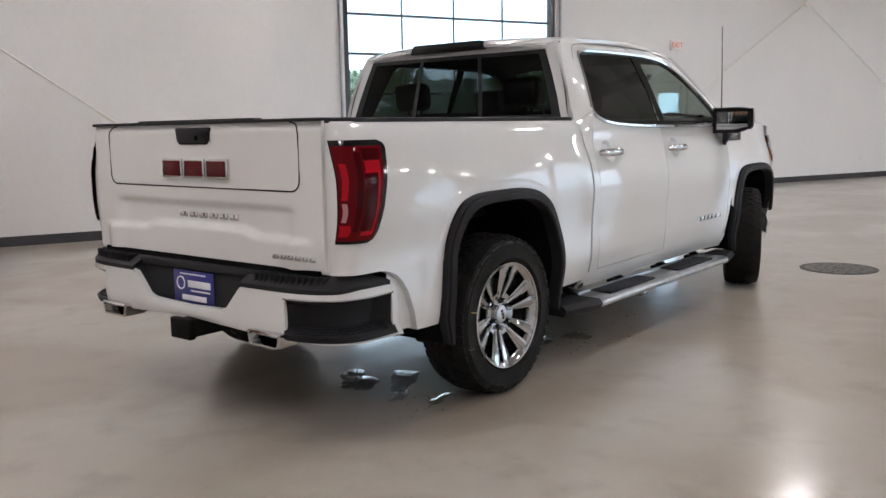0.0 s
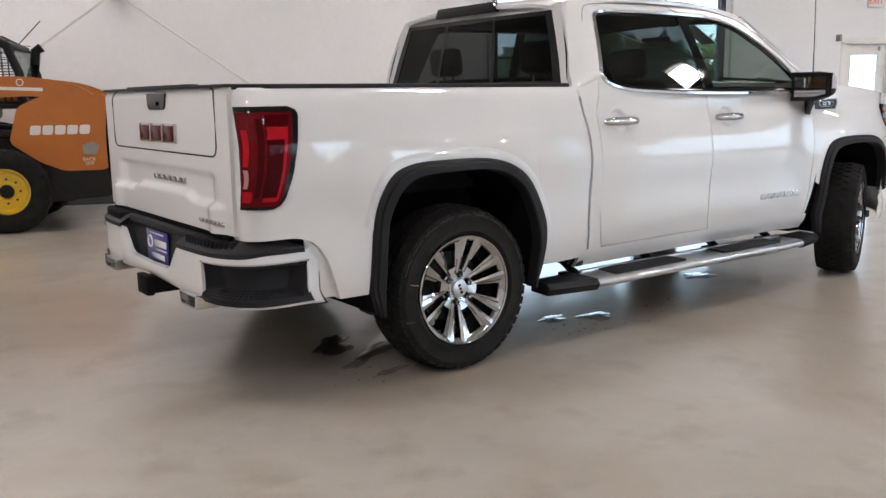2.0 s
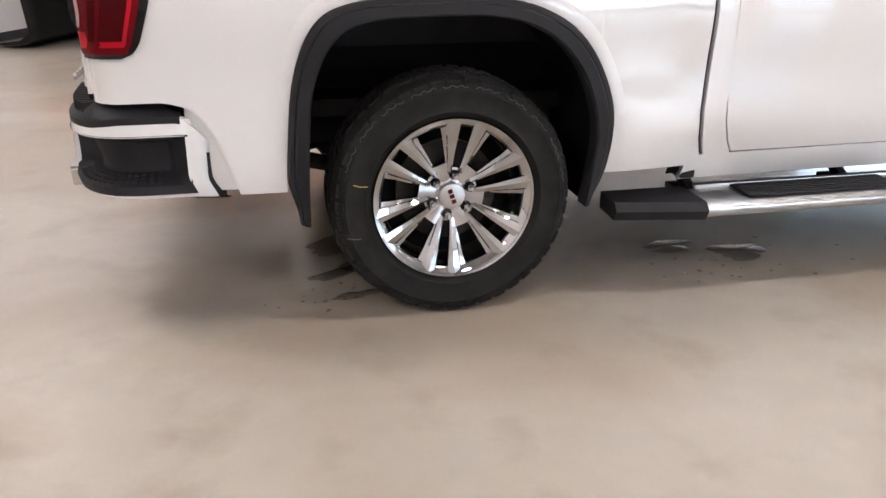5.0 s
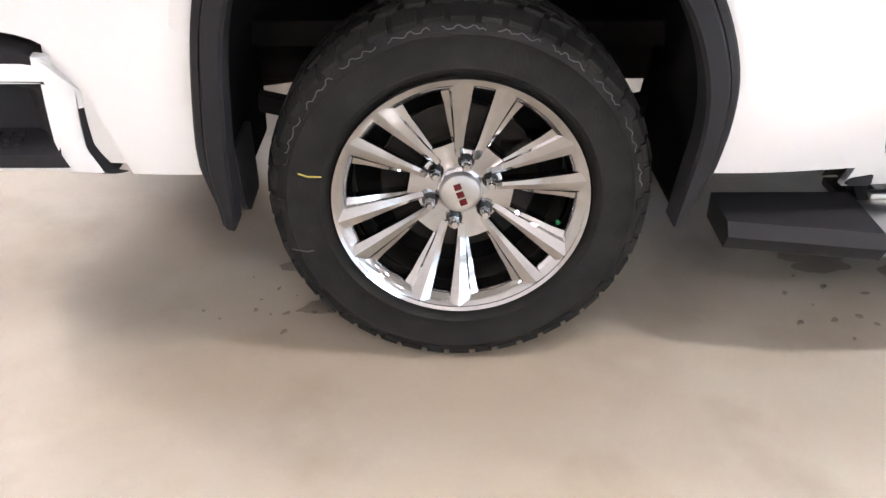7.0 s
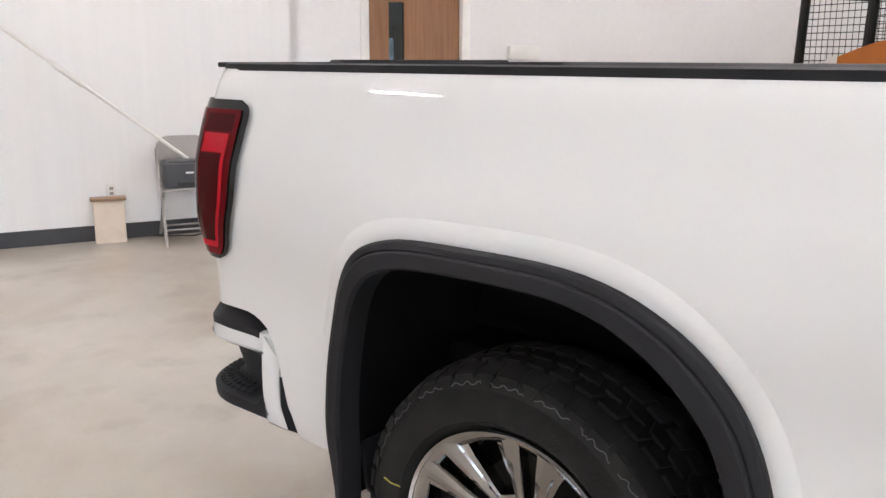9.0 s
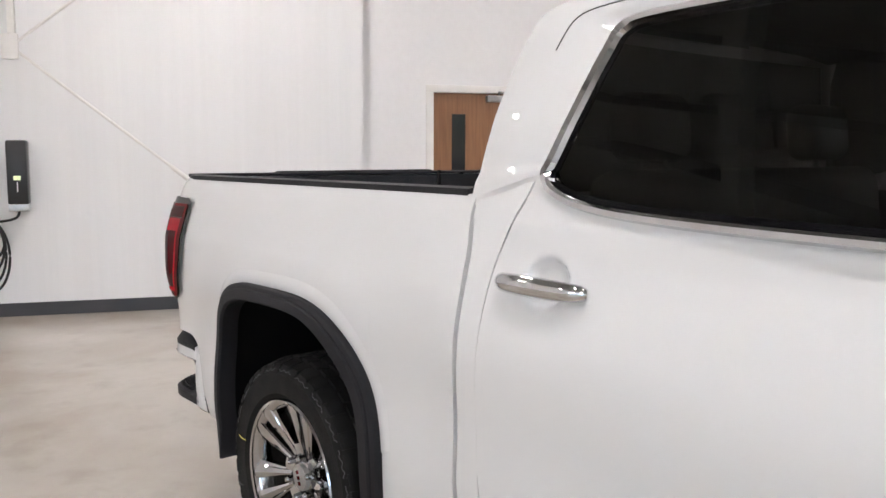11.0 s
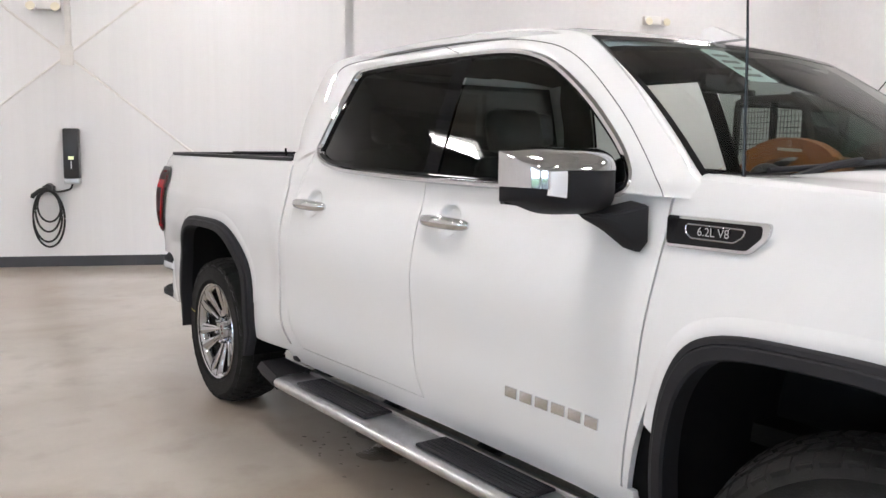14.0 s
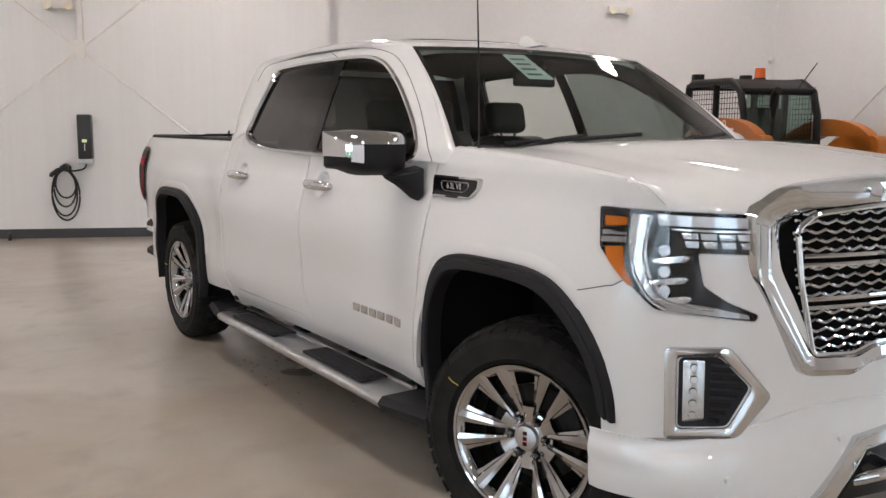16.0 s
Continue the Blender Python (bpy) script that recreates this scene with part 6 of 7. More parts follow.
# ---- things in the hall, in its own u, v ----
ORANGE = material("loader_orange_paint", (0.50, 0.15, 0.018), 0.4, spots=(0.44, 0.13, 0.016), scale=5, bump=0.03, bump_scale=60)
LOADBLACK = material("loader_black_paint", (0.007, 0.007, 0.008), 0.5, spec=0.25, spots=(0.012, 0.011, 0.010), scale=6)
YELLOW = material("yellow_wheel_paint", (0.78, 0.50, 0.02), 0.4, spots=(0.70, 0.44, 0.02), scale=9)
DIRTYTYRE = material("loader_tyre_rubber", (0.008, 0.008, 0.008), 0.8, spec=0.2, spots=(0.016, 0.015, 0.013), scale=9, bump=0.2, bump_scale=120)
DECAL = material("white_decal", (0.75, 0.73, 0.70), 0.5)
WOOD = material("oak_veneer", (0.30, 0.145, 0.065), 0.4, spots=(0.22, 0.10, 0.045), scale=3, stretch=(14, 14, 0.7), bump=0.05, bump_scale=40)
GREYSTEEL = material("beige_grey_enamel", (0.32, 0.30, 0.28), 0.4, spots=(0.27, 0.255, 0.24), scale=7)
CARD = material("cream_cardboard", (0.72, 0.62, 0.52), 0.8, spots=(0.66, 0.56, 0.46), scale=10)
IRON = material("cast_iron", (0.02, 0.02, 0.02), 0.55, 0.3, spots=(0.05, 0.045, 0.04), scale=20, bump=0.2, bump_scale=120)
CHARGER = material("charger_black", (0.012, 0.012, 0.013), 0.3, spots=(0.017, 0.017, 0.018), scale=8)
CABLE = material("cable_rubber", (0.010, 0.010, 0.010), 0.6)
LENSGLASS = material("lamp_glass_cream", (0.75, 0.70, 0.55), 0.15)

loader = thing("skid_steer_loader", "orange and black skid steer loader with yellow wheels by the wall", "loader", m=ROOM @ Matrix.Translation((-2.93, 5.65, 0)) @ Matrix.Scale(1.02, 4) @ Matrix.Translation((2.78, -5.45, 0)))
LV = 5.45


def lv(bm, name, mat, parent=None, label="", smooth=40):
    return part(name, bm, mat, parent or loader, label, smooth)


def flat(v0, v1):
    return lambda a, b, d: Vector((a, lerp(v0, v1, d), b))


bm = bmesh.new()
prism(bm, rounded([(-4.55, 0.28), (-2.15, 0.28), (-2.05, 0.55), (-2.05, 0.95), (-4.1, 0.95), (-4.55, 0.75)], 0.06), 0, 1, flat(LV - 0.52, LV + 0.52))
lv(bm, "chassis", LOADBLACK)
bm = bmesh.new()
prism(bm, [(-3.66, 0.22), (-3.08, 0.22), (-3.08, 0.62), (-3.66, 0.62)], 0, 1, flat(LV - 0.66, LV - 0.50), bevel=0.01)
lv(bm, "side_cover", ORANGE, label="orange side cover")
bm = bmesh.new()
prism(bm, [(-4.5, 0.62), (-2.2, 0.62), (-2.2, 0.84), (-4.5, 0.84)], 0, 1, flat(LV - 0.68, LV + 0.68), bevel=0.02)
lv(bm, "side_beam", LOADBLACK)
# rear towers in orange, one each side, and the black bumper below
for s in (-1, 1):
    bm = bmesh.new()
    prism(bm, rounded([(-2.72, 0.92), (-2.45, 0.72), (-2.22, 0.62), (-1.80, 0.62), (-1.72, 0.80), (-1.73, 1.34), (-1.80, 1.40), (-2.40, 1.38), (-2.62, 1.28)], 0.06), 0, 1, flat(LV + s * 0.62, LV + s * 0.75), bevel=0.012)
    tower = lv(bm, "rear_tower", ORANGE, label="orange rear tower")
    if s < 0:
        v = LV - 0.753
        for k in range(5):
            bm = bmesh.new()
            a = -2.52 + k * 0.118
            prism(bm, rounded([(a, 0.995), (a + 0.10, 0.995), (a + 0.115, 1.09), (a + 0.012, 1.09)], 0.02, 2), 0, 1, flat(v, v - 0.002))
            part("model_bar", bm, DECAL, tower, "white model mark bar")
        text_mesh("BACK", 0.050, Matrix.Translation((-1.97, v - 0.002, 0.735)) @ pose(0, 0, 0, 90), DECAL, tower, "warning_script", 0.001)
        text_mesh("OFF", 0.050, Matrix.Translation((-1.97, v - 0.002, 0.690)) @ pose(0, 0, 0, 90), DECAL, tower, "warning_script", 0.001)
        bm = bmesh.new()
        prism(bm, rounded([(-2.02, 0.79), (-1.90, 0.78), (-1.86, 0.87), (-1.92, 0.92), (-2.03, 0.88)], 0.02, 2), 0, 1, flat(v, v - 0.002))
        part("warning_decal", bm, GREYSTEEL, tower, "grey warning decal")
bm = bmesh.new()
prism(bm, rounded([(-2.45, 0.30), (-1.78, 0.34), (-1.70, 0.50), (-1.70, 0.64), (-2.35, 0.66)], 0.05), 0, 1, flat(LV - 0.74, LV + 0.74), bevel=0.02)
lv(bm, "rear_bumper", LOADBLACK)
bm = bmesh.new()
prism(bm, rounded([(-2.6, 0.62), (-1.80, 0.62), (-1.78, 1.16), (-2.0, 1.24), (-2.6, 1.26)], 0.05), 0, 1, flat(LV - 0.61, LV + 0.61), bevel=0.02)
eh = lv(bm, "engine_hood", LOADBLACK, label="black slatted engine hood")
for k in range(6):
    part("slat", boxbm((-2.5 + k * 0.11, LV - 0.45, 1.245), (-2.44 + k * 0.11, LV + 0.45, 1.268), 0.004), LOADBLACK, eh)
# loader arms
ARMTOP = spline([(-1.80, 1.26), (-1.92, 1.42), (-2.20, 1.535), (-2.60, 1.585), (-2.95, 1.56), (-3.35, 1.44), (-3.85, 1.24), (-4.35, 1.02), (-4.75, 0.82), (-5.0, 0.62)], 40)
ARMLOW = spline([(-1.95, 1.12), (-2.05, 1.24), (-2.28, 1.36), (-2.60, 1.385), (-2.88, 1.35), (-3.25, 1.21), (-3.70, 1.03), (-4.20, 0.82), (-4.62, 0.62), (-4.85, 0.50)], 40)
for s in (-1, 1):
    bm = bmesh.new()
    v0, v1 = LV + s * 0.62, LV + s * 0.74
    for a in (v0, v1):
        grid(bm, lambda i, t: Vector((*lerp(ARMTOP[int(i)], ARMLOW[int(i)], t),)).to_3d() if False else Vector((lerp(ARMTOP[int(i)].x, ARMLOW[int(i)].x, t), a, lerp(ARMTOP[int(i)].y, ARMLOW[int(i)].y, t))), range(40), (0, 1))
    for c in (ARMTOP, ARMLOW):
        grid(bm, lambda i, t: Vector((c[int(i)].x, lerp(v0, v1, t), c[int(i)].y)), range(40), (0, 1))
    bmesh.ops.remove_doubles(bm, verts=bm.verts, dist=1e-4)
    arm = lv(bm, "lift_arm", ORANGE, label="orange lift arm")
    if s < 0:
        v = v1 - 0.001 if s < 0 else v1
        v = LV - 0.741
        for k in range(4):
            a, z = -4.02 + k * 0.165, 1.045 + k * 0.070
            bm = bmesh.new()
            prism(bm, rounded([(a, z), (a + 0.13, z + 0.055), (a + 0.14, z + 0.195), (a + 0.01, z + 0.14)], 0.03, 2), 0, 1, flat(v, v - 0.003))
            part("maker_bar", bm, DECAL, arm, "white maker mark bar")
        bm = bmesh.new()
        prism(bm, [(-2.78, 1.452), (-2.36, 1.435), (-2.36, 1.468), (-2.78, 1.485)], 0, 1, flat(v, v - 0.003))
        part("dealer_bar", bm, DECAL, arm, "white dealer mark bar")
        bm = tube(bmesh.new(), [(-2.57 + 0.032 * math.cos(k * 0.3142), v - 0.002, 1.525 + 0.032 * math.sin(k * 0.3142)) for k in range(21)], 0.005, 6)
        part("dealer_ring", bm, DECAL, arm)
    bm = tube(bmesh.new(), [(-2.35, LV + s * 0.57, 0.95), (-3.3, LV + s * 0.57, 1.06), (-4.1, LV + s * 0.57, 0.86)], 0.05, 12)
    tube(bm, [(-2.6, LV + s * 0.66, 0.98), (-3.45, LV + s * 0.66, 1.15)], 0.03, 10)
    lv(bm, "lift_cylinder", LOADBLACK)
# cab
bm = bmesh.new()
for s in (-1, 1):
    v = LV + s * 0.47
    tube(bm, [(-4.05, v, 0.85), (-4.0, v, 1.98), (-3.88, v, 2.04), (-2.95, v, 2.02), (-2.72, v, 1.90), (-2.62, v, 1.62), (-2.60, v, 1.25)], 0.045, 10)
    tube(bm, [(-3.30, v, 1.0), (-3.28, v, 2.02)], 0.04, 8)
    tube(bm, [(-4.0, v, 1.30), (-2.62, v, 1.30)], 0.04, 8)
for u, z in ((-4.0, 2.0), (-3.4, 2.03), (-2.72, 1.90), (-2.60, 1.3), (-4.05, 0.95)):
    tube(bm, [(u, LV - 0.47, z), (u, LV + 0.47, z)], 0.045, 10)
cab = lv(bm, "cab_frame", LOADBLACK)
bm = bmesh.new()
prism(bm, [(-4.02, 2.03), (-2.95, 2.05), (-2.75, 1.94), (-2.75, 1.90), (-2.95, 1.99), (-4.02, 1.98)], 0, 1, flat(LV - 0.50, LV + 0.50), bevel=0.012)
part("cab_roof", bm, LOADBLACK, cab)
bm = bmesh.new()
for s in (-1, 1):
    v = LV + s * 0.46
    for k in range(22):
        u = -3.98 + k * 0.063
        tube(bm, [(u, v, 1.30), (u, v, 2.0 if u < -2.85 else 1.85)], 0.004, 4, False)
    for k in range(11):
        z = 1.33 + k * 0.062
        tube(bm, [(-4.0, v, z), (-2.66, v, z)], 0.004, 4, False)
tagged(part("side_mesh", bm, LOADBLACK, cab, "black wire mesh"), kind="stuff")
bm = boxbm((-2.66, LV - 0.43, 1.32), (-2.652, LV + 0.43, 1.86))
part("rear_pane", bm, glass("loader_cab_glass", (0.55, 0.66, 0.62)), cab, smooth=0)
bm = boxbm((-3.55, LV - 0.25, 0.95), (-3.05, LV + 0.25, 1.15), 0.05)
box(bm, (-3.08, LV - 0.24, 1.15), (-2.96, LV + 0.24, 1.72), 0.05)
part("operator_seat", bm, LEATHER, cab)
bm = bmesh.new()
tube(bm, [(-2.52, LV - 0.16, 1.25), (-2.52, LV - 0.16, 1.72), (-2.50, LV - 0.16, 1.86), (-2.44, LV - 0.16, 1.90)], 0.05, 12)
lv(bm, "exhaust_pipe", LOADBLACK, label="black exhaust stack")
bm = tube(bmesh.new(), [(-2.78, LV + 0.30, 1.93), (-2.52, LV + 0.36, 2.22)], 0.006, 6)
lv(bm, "whip_antenna", LOADBLACK)
bm = cyl(bmesh.new(), pose(-3.08, LV - 0.02, 2.06), 0.07, 0.07, 0.03, 20)
bc = lv(bm, "beacon", LOADBLACK, label="amber warning beacon on the cab roof")
bm = cyl(bmesh.new(), pose(-3.08, LV - 0.02, 2.13), 0.065, 0.058, 0.12, 20)
part("beacon_lens", bm, material("beacon_orange", (0.75, 0.12, 0.01), 0.25), bc, "orange beacon lens")
for dv in (-0.38, 0.30):
    bm = boxbm((-4.0, LV + dv - 0.07, 2.06), (-3.9, LV + dv + 0.07, 2.16), 0.012)
    lv(bm, "work_lamp", LOADBLACK)
# bucket out in front, on the floor
bm = bmesh.new()
prism(bm, [(-5.02, 0.55), (-4.88, 0.60), (-4.82, 0.10), (-5.0, 0.03), (-5.32, 0.03), (-5.32, 0.05), (-5.02, 0.08), (-4.90, 0.16), (-4.94, 0.52)], 0, 1, flat(LV - 0.85, LV + 0.85))
lv(bm, "bucket", LOADBLACK)


def loader_wheel(u, v, s):
    w = part("wheel", lathe(bmesh.new(), [(0.235, -0.13), (0.30, -0.15), (0.38, -0.145), (0.418, -0.11), (0.425, 0.0), (0.418, 0.11), (0.38, 0.145), (0.30, 0.15), (0.235, 0.13)], 56), DIRTYTYRE, loader, "heavy black tyre on a yellow wheel")
    bm = bmesh.new()
    for k in range(22):
        for side_, off in ((1, 0), (-1, 0.5)):
            a = 2 * math.pi * (k + off) / 22
            vs = []
            for r in (0.405, 0.435):
                for h, sk in ((0.145 * side_, 0.10), (-0.02 * side_, -0.10)):
                    for e in (-0.05, 0.05):
                        rr = r - (0.025 if abs(h) > 0.1 else 0)
                        vs.append(bm.verts.new((rr * math.cos(a + e + sk), -h, rr * math.sin(a + e + sk))))
            for q in ((0, 1, 3, 2), (4, 5, 7, 6), (0, 1, 5, 4), (2, 3, 7, 6), (0, 2, 6, 4), (1, 3, 7, 5)):
                bm.faces.new([vs[i] for i in q])
    tagged(part("lug", bm, DIRTYTYRE, w), kind="stuff")
    bm = lathe(bmesh.new(), [(0.238, 0.125), (0.225, 0.132), (0.212, 0.12), (0.200, 0.06), (0.185, 0.045), (0.105, 0.055), (0.09, 0.075), (0.0, 0.075)], 40)
    part("rim", bm, YELLOW, w, "yellow steel rim")
    bm = cyl(bmesh.new(), pose(0, -0.082, 0, 90), 0.072, 0.068, 0.03, 24)
    part("hub", bm, LOADBLACK, w)
    for k in range(8):
        a = k * math.pi / 4
        bm = cyl(bmesh.new(), Matrix.Translation((0.125 * math.cos(a), -0.06, 0.125 * math.sin(a))) @ pose(0, 0, 0, 90), 0.012, 0.011, 0.03, 6)
        part("wheel_bolt", bm, LOADBLACK, w)
    w.matrix_basis = pose(u, v, 0.43, 0, 0, 0 if s < 0 else 180)
    return w


for u in (-2.78, -4.02):
    for s in (-1, 1):
        loader_wheel(u, LV + s * 0.70, s)


# ---- bracing, lamps, doors, charger ----
def brace(axis, at, mid, zmid, half, rise, name):
    """A rod cross on a wall: rods with turnbuckles, a centre plate and a ring of thin shadows cast by themselves."""
    th = thing(name, "white painted steel rod cross bracing on the wall", "wall bracing", "wall bracings", ROOM)

    def P(a, z, off):
        return (at + off, a, z) if axis == "v" else (a, at + off, z)
    off = 0.16 if axis == "v" else -0.16
    for sx in (-1, 1):
        for sz in (-1, 1):
            z1 = min(TOP - 0.7, max(0.15, zmid + sz * rise))
            k = abs(z1 - zmid) / rise
            bm = tube(bmesh.new(), [P(mid + sx * 0.06, zmid + sz * 0.045, off), P(mid + sx * half * k, z1, off)], 0.0135, 8)
            rod = part("rod", bm, WHITEPAINT, th)
            if sz < 0:
                a, z = mid + sx * half * 0.46, zmid - rise * 0.46
                bm = tube(bmesh.new(), [P(a - sx * 0.10, z + 0.10 * rise / half, off), P(a + sx * 0.10, z - 0.10 * rise / half, off)], 0.021, 8)
                part("turnbuckle", bm, WHITEPAINT, rod)
    lo, hi = P(mid - 0.07, zmid - 0.11, off - 0.02), P(mid + 0.07, zmid + 0.11, off + 0.02)
    bm = boxbm([min(a, b) for a, b in zip(lo, hi)], [max(a, b) for a, b in zip(lo, hi)], 0.006)
    part("centre_plate", bm, WHITEPAINT, th)
    lo, hi = P(mid - 0.03, zmid + 0.1, 0.0), P(mid + 0.03, TOP - 0.7, off * 0.5)
    bm = boxbm([min(a, b) for a, b in zip(lo, hi)], [max(a, b) for a, b in zip(lo, hi)], 0.004)
    part("hanger", bm, WHITEPAINT, th)


brace("v", U0, -2.68, 2.44, 3.1, 2.48, "wall_brace")
brace("u", AV, -1.95, 2.72, 3.5, 2.50, "wall_brace")
brace("u", V1, 14.7, 4.0, 5.2, 3.2, "wall_brace")


def emergency_lamp(u, v, z, rz):
    th = thing("emergency_light", "cream twin head emergency light on the wall", "emergency light", "emergency lights", ROOM @ pose(u, v, z, 0, 0, rz))
    part("housing", boxbm((0, -0.17, -0.05), (0.07, 0.17, 0.06), 0.012), WHITEPAINT, th)
    for y in (-0.13, 0.13):
        bm = cyl(bmesh.new(), pose(0.10, y, -0.015, 0, 80), 0.045, 0.058, 0.07, 20)
        hd = part("lamp_head", bm, WHITEPAINT, th)
        part("lamp_lens", cyl(bmesh.new(), pose(0.137, y, -0.021, 0, 80), 0.05, 0.05, 0.006, 20), LENSGLASS, hd)


emergency_lamp(U0, -2.92, 3.0, 0)
emergency_lamp(MID, 4.73, 3.20, 0)
th = thing("wall_sensor", "small round white sensor on the wall", "sensor", m=ROOM)
part("sensor_body", cyl(bmesh.new(), pose(MID + 0.04, AV - 0.06, 2.52, 0, 90), 0.045, 0.035, 0.08, 18), WHITEPAINT, th)

# wooden door in its white frame
door = part("door_wood", bmesh.new(), WOOD, kind="structure")
door.matrix_world = ROOM
for v0, v1, z0, z1 in ((1.305, 2.255, 0.01, 0.95), (1.305, 2.255, 1.93, 2.15), (1.305, 1.52, 0.95, 1.93), (1.68, 2.255, 0.95, 1.93)):
    part("door_leaf", boxbm((MID - 0.09, v0, z0), (MID - 0.045, v1, z1)), WOOD, door, smooth=0)
part("door_lite", boxbm((MID - 0.075, 1.52, 0.95), (MID - 0.065, 1.68, 1.93)), glass("dark_lite", (0.10, 0.11, 0.12)), door, smooth=0)
bm = bmesh.new()
for lo, hi in (((MID - 0.1, 1.22, 0), (MID + 0.015, 1.302, 2.226)), ((MID - 0.1, 2.258, 0), (MID + 0.015, 2.34, 2.226)), ((MID - 0.1, 1.22, 2.153), (MID + 0.016, 2.34, 2.228))):
    box(bm, lo, hi, 0.003)
part("door_frame", bm, WHITEPAINT, door)
bm = boxbm((MID - 0.045, 1.90, 2.062), (MID + 0.03, 2.22, 2.13), 0.008)
tube(bm, [(MID + 0.02, 2.03, 2.14), (MID + 0.16, 1.98, 2.165), (MID + 0.02, 2.08, 2.165)], 0.01, 8)
part("door_closer", bm, SATIN, door, "silver door closer")
for z in (0.3, 1.05, 1.90):
    part("hinge", boxbm((MID - 0.05, 2.252, z), (MID - 0.03, 2.264, z + 0.11), 0.002), SATIN, door)
bm = tube(bmesh.new(), [(MID - 0.045, 1.365, 1.0), (MID + 0.01, 1.365, 1.0), (MID + 0.015, 1.465, 1.0)], 0.010, 8)
part("door_handle", bm, SATIN, door)
th = thing("thermostat_box", "small white control box on the wall", "control box", m=ROOM)
part("box_body", boxbm((MID, 2.77, 1.42), (MID + 0.05, 3.13, 1.55), 0.008), WHITEPAINT, th)

# glazed exit door and sign
ex = part("door_exit", bmesh.new(), WHITEPAINT, kind="structure")
ex.matrix_world = ROOM
bm = bmesh.new()
for lo, hi in (((10.42, V1 + 0.06, 0.01), (10.58, V1 + 0.105, 2.20)), ((11.16, V1 + 0.06, 0.01), (11.32, V1 + 0.105, 2.20)), ((10.58, V1 + 0.06, 0.01), (11.16, V1 + 0.105, 0.25)), ((10.58, V1 + 0.06, 2.0), (11.16, V1 + 0.105, 2.20))):
    box(bm, lo, hi, 0.003)
part("door_leaf", bm, WHITEPAINT, ex)
p = part("door_pane", boxbm((10.58, V1 + 0.078, 0.25), (11.16, V1 + 0.088, 2.0)), PANE, ex, smooth=0)
p.visible_shadow = False
bm = bmesh.new()
for lo, hi in (((10.30, V1 - 0.015, 0), (10.42, V1 + 0.1, 2.32)), ((11.32, V1 - 0.015, 0), (11.44, V1 + 0.1, 2.32)), ((10.30, V1 - 0.016, 2.20), (11.44, V1 + 0.1, 2.321))):
    box(bm, lo, hi, 0.003)
part("door_frame", bm, WHITEPAINT, ex)
part("door_closer", boxbm((11.15, V1 + 0.0, 2.08), (11.15, V1 + 0.06, 2.15), 0.008), SATIN, ex)
sign = thing("exit_sign", "white exit sign with red letters above the door", "exit sign", m=ROOM)
part("sign_body", boxbm((10.79, V1 - 0.05, 2.85), (11.11, V1, 3.06), 0.008), WHITEPAINT, sign)
text_mesh("EXIT", 0.15, Matrix.Translation((10.95, V1 - 0.053, 2.955)) @ pose(0, 0, 0, 90, 0, 0), glowing("exit_red", (0.55, 0.03, 0.02), 0.25), sign, "exit_letters")
th = thing("wall_bracket", "small grey wall bracket by the exit door", "bracket", m=ROOM)
part("bracket_arm", boxbm((10.18, V1 - 0.12, 2.24), (10.22, V1, 2.36), 0.006), GREYSTEEL, th)

# EV charger with a coiled cable
ch = thing("ev_charger", "tall black wall mounted car charger with a grey foot", "car charger", m=ROOM)
part("charger_body", boxbm((U0, -2.768, 1.04), (U0 + 0.14, -2.593, 1.62), 0.02), CHARGER, ch)
part("charger_foot", boxbm((U0 + 0.002, -2.765, 0.98), (U0 + 0.138, -2.596, 1.045), 0.008), SATIN, ch, "grey metal foot")
part("display", boxbm((U0 + 0.138, -2.71, 1.26), (U0 + 0.142, -2.65, 1.30), 0.001), glowing("charger_display", (0.55, 0.60, 0.35), 0.7), ch, "small lit display")
part("status_strip", boxbm((U0 + 0.138, -2.685, 1.155), (U0 + 0.1415, -2.675, 1.245), 0.001), LAMPWHITE, ch)
hk = thing("charging_cable", "black charging cable coiled over a wall holder", "charging cable", m=ROOM)
bm = cyl(bmesh.new(), pose(U0 + 0.05, -2.95, 0.93, 0, 90), 0.055, 0.045, 0.10, 20)
box(bm, (U0, -3.02, 0.885), (U0 + 0.06, -2.88, 0.955), 0.012)
part("cable_holder", bm, CHARGER, hk)
bm = tube(bmesh.new(), [(U0 + 0.09, -2.95, 0.925), (U0 + 0.11, -3.03, 0.905), (U0 + 0.10, -3.11, 0.845), (U0 + 0.10, -3.12, 0.815)], [0.022, 0.026, 0.028, 0.024], 10)
part("charging_plug", bm, CHARGER, hk)
pts = [(U0 + 0.07, -2.68, 0.99), (U0 + 0.08, -2.71, 0.92), (U0 + 0.09, -2.82, 0.89), (U0 + 0.10, -2.89, 0.895)]
loops = ((0.155, 0.30), (0.135, 0.24), (0.170, 0.328), (0.125, 0.18))
for j, (rv, rz) in enumerate(loops):
    cz = 0.90 - rz
    for k in range(17):
        a = math.pi / 2 - 2 * math.pi * k / 16
        pts.append((U0 + 0.06 + 0.016 * j, -2.97 + 0.01 * j + rv * math.cos(a), cz + rz * math.sin(a)))
pts += [(U0 + 0.12, -3.03, 0.885), (U0 + 0.10, -3.11, 0.845)]
part("cable", tube(bmesh.new(), spline(pts, 320), 0.0115, 8), CABLE, hk)
reel = thing("cable_reel", "small black castor lying by the wall", "castor", m=ROOM)
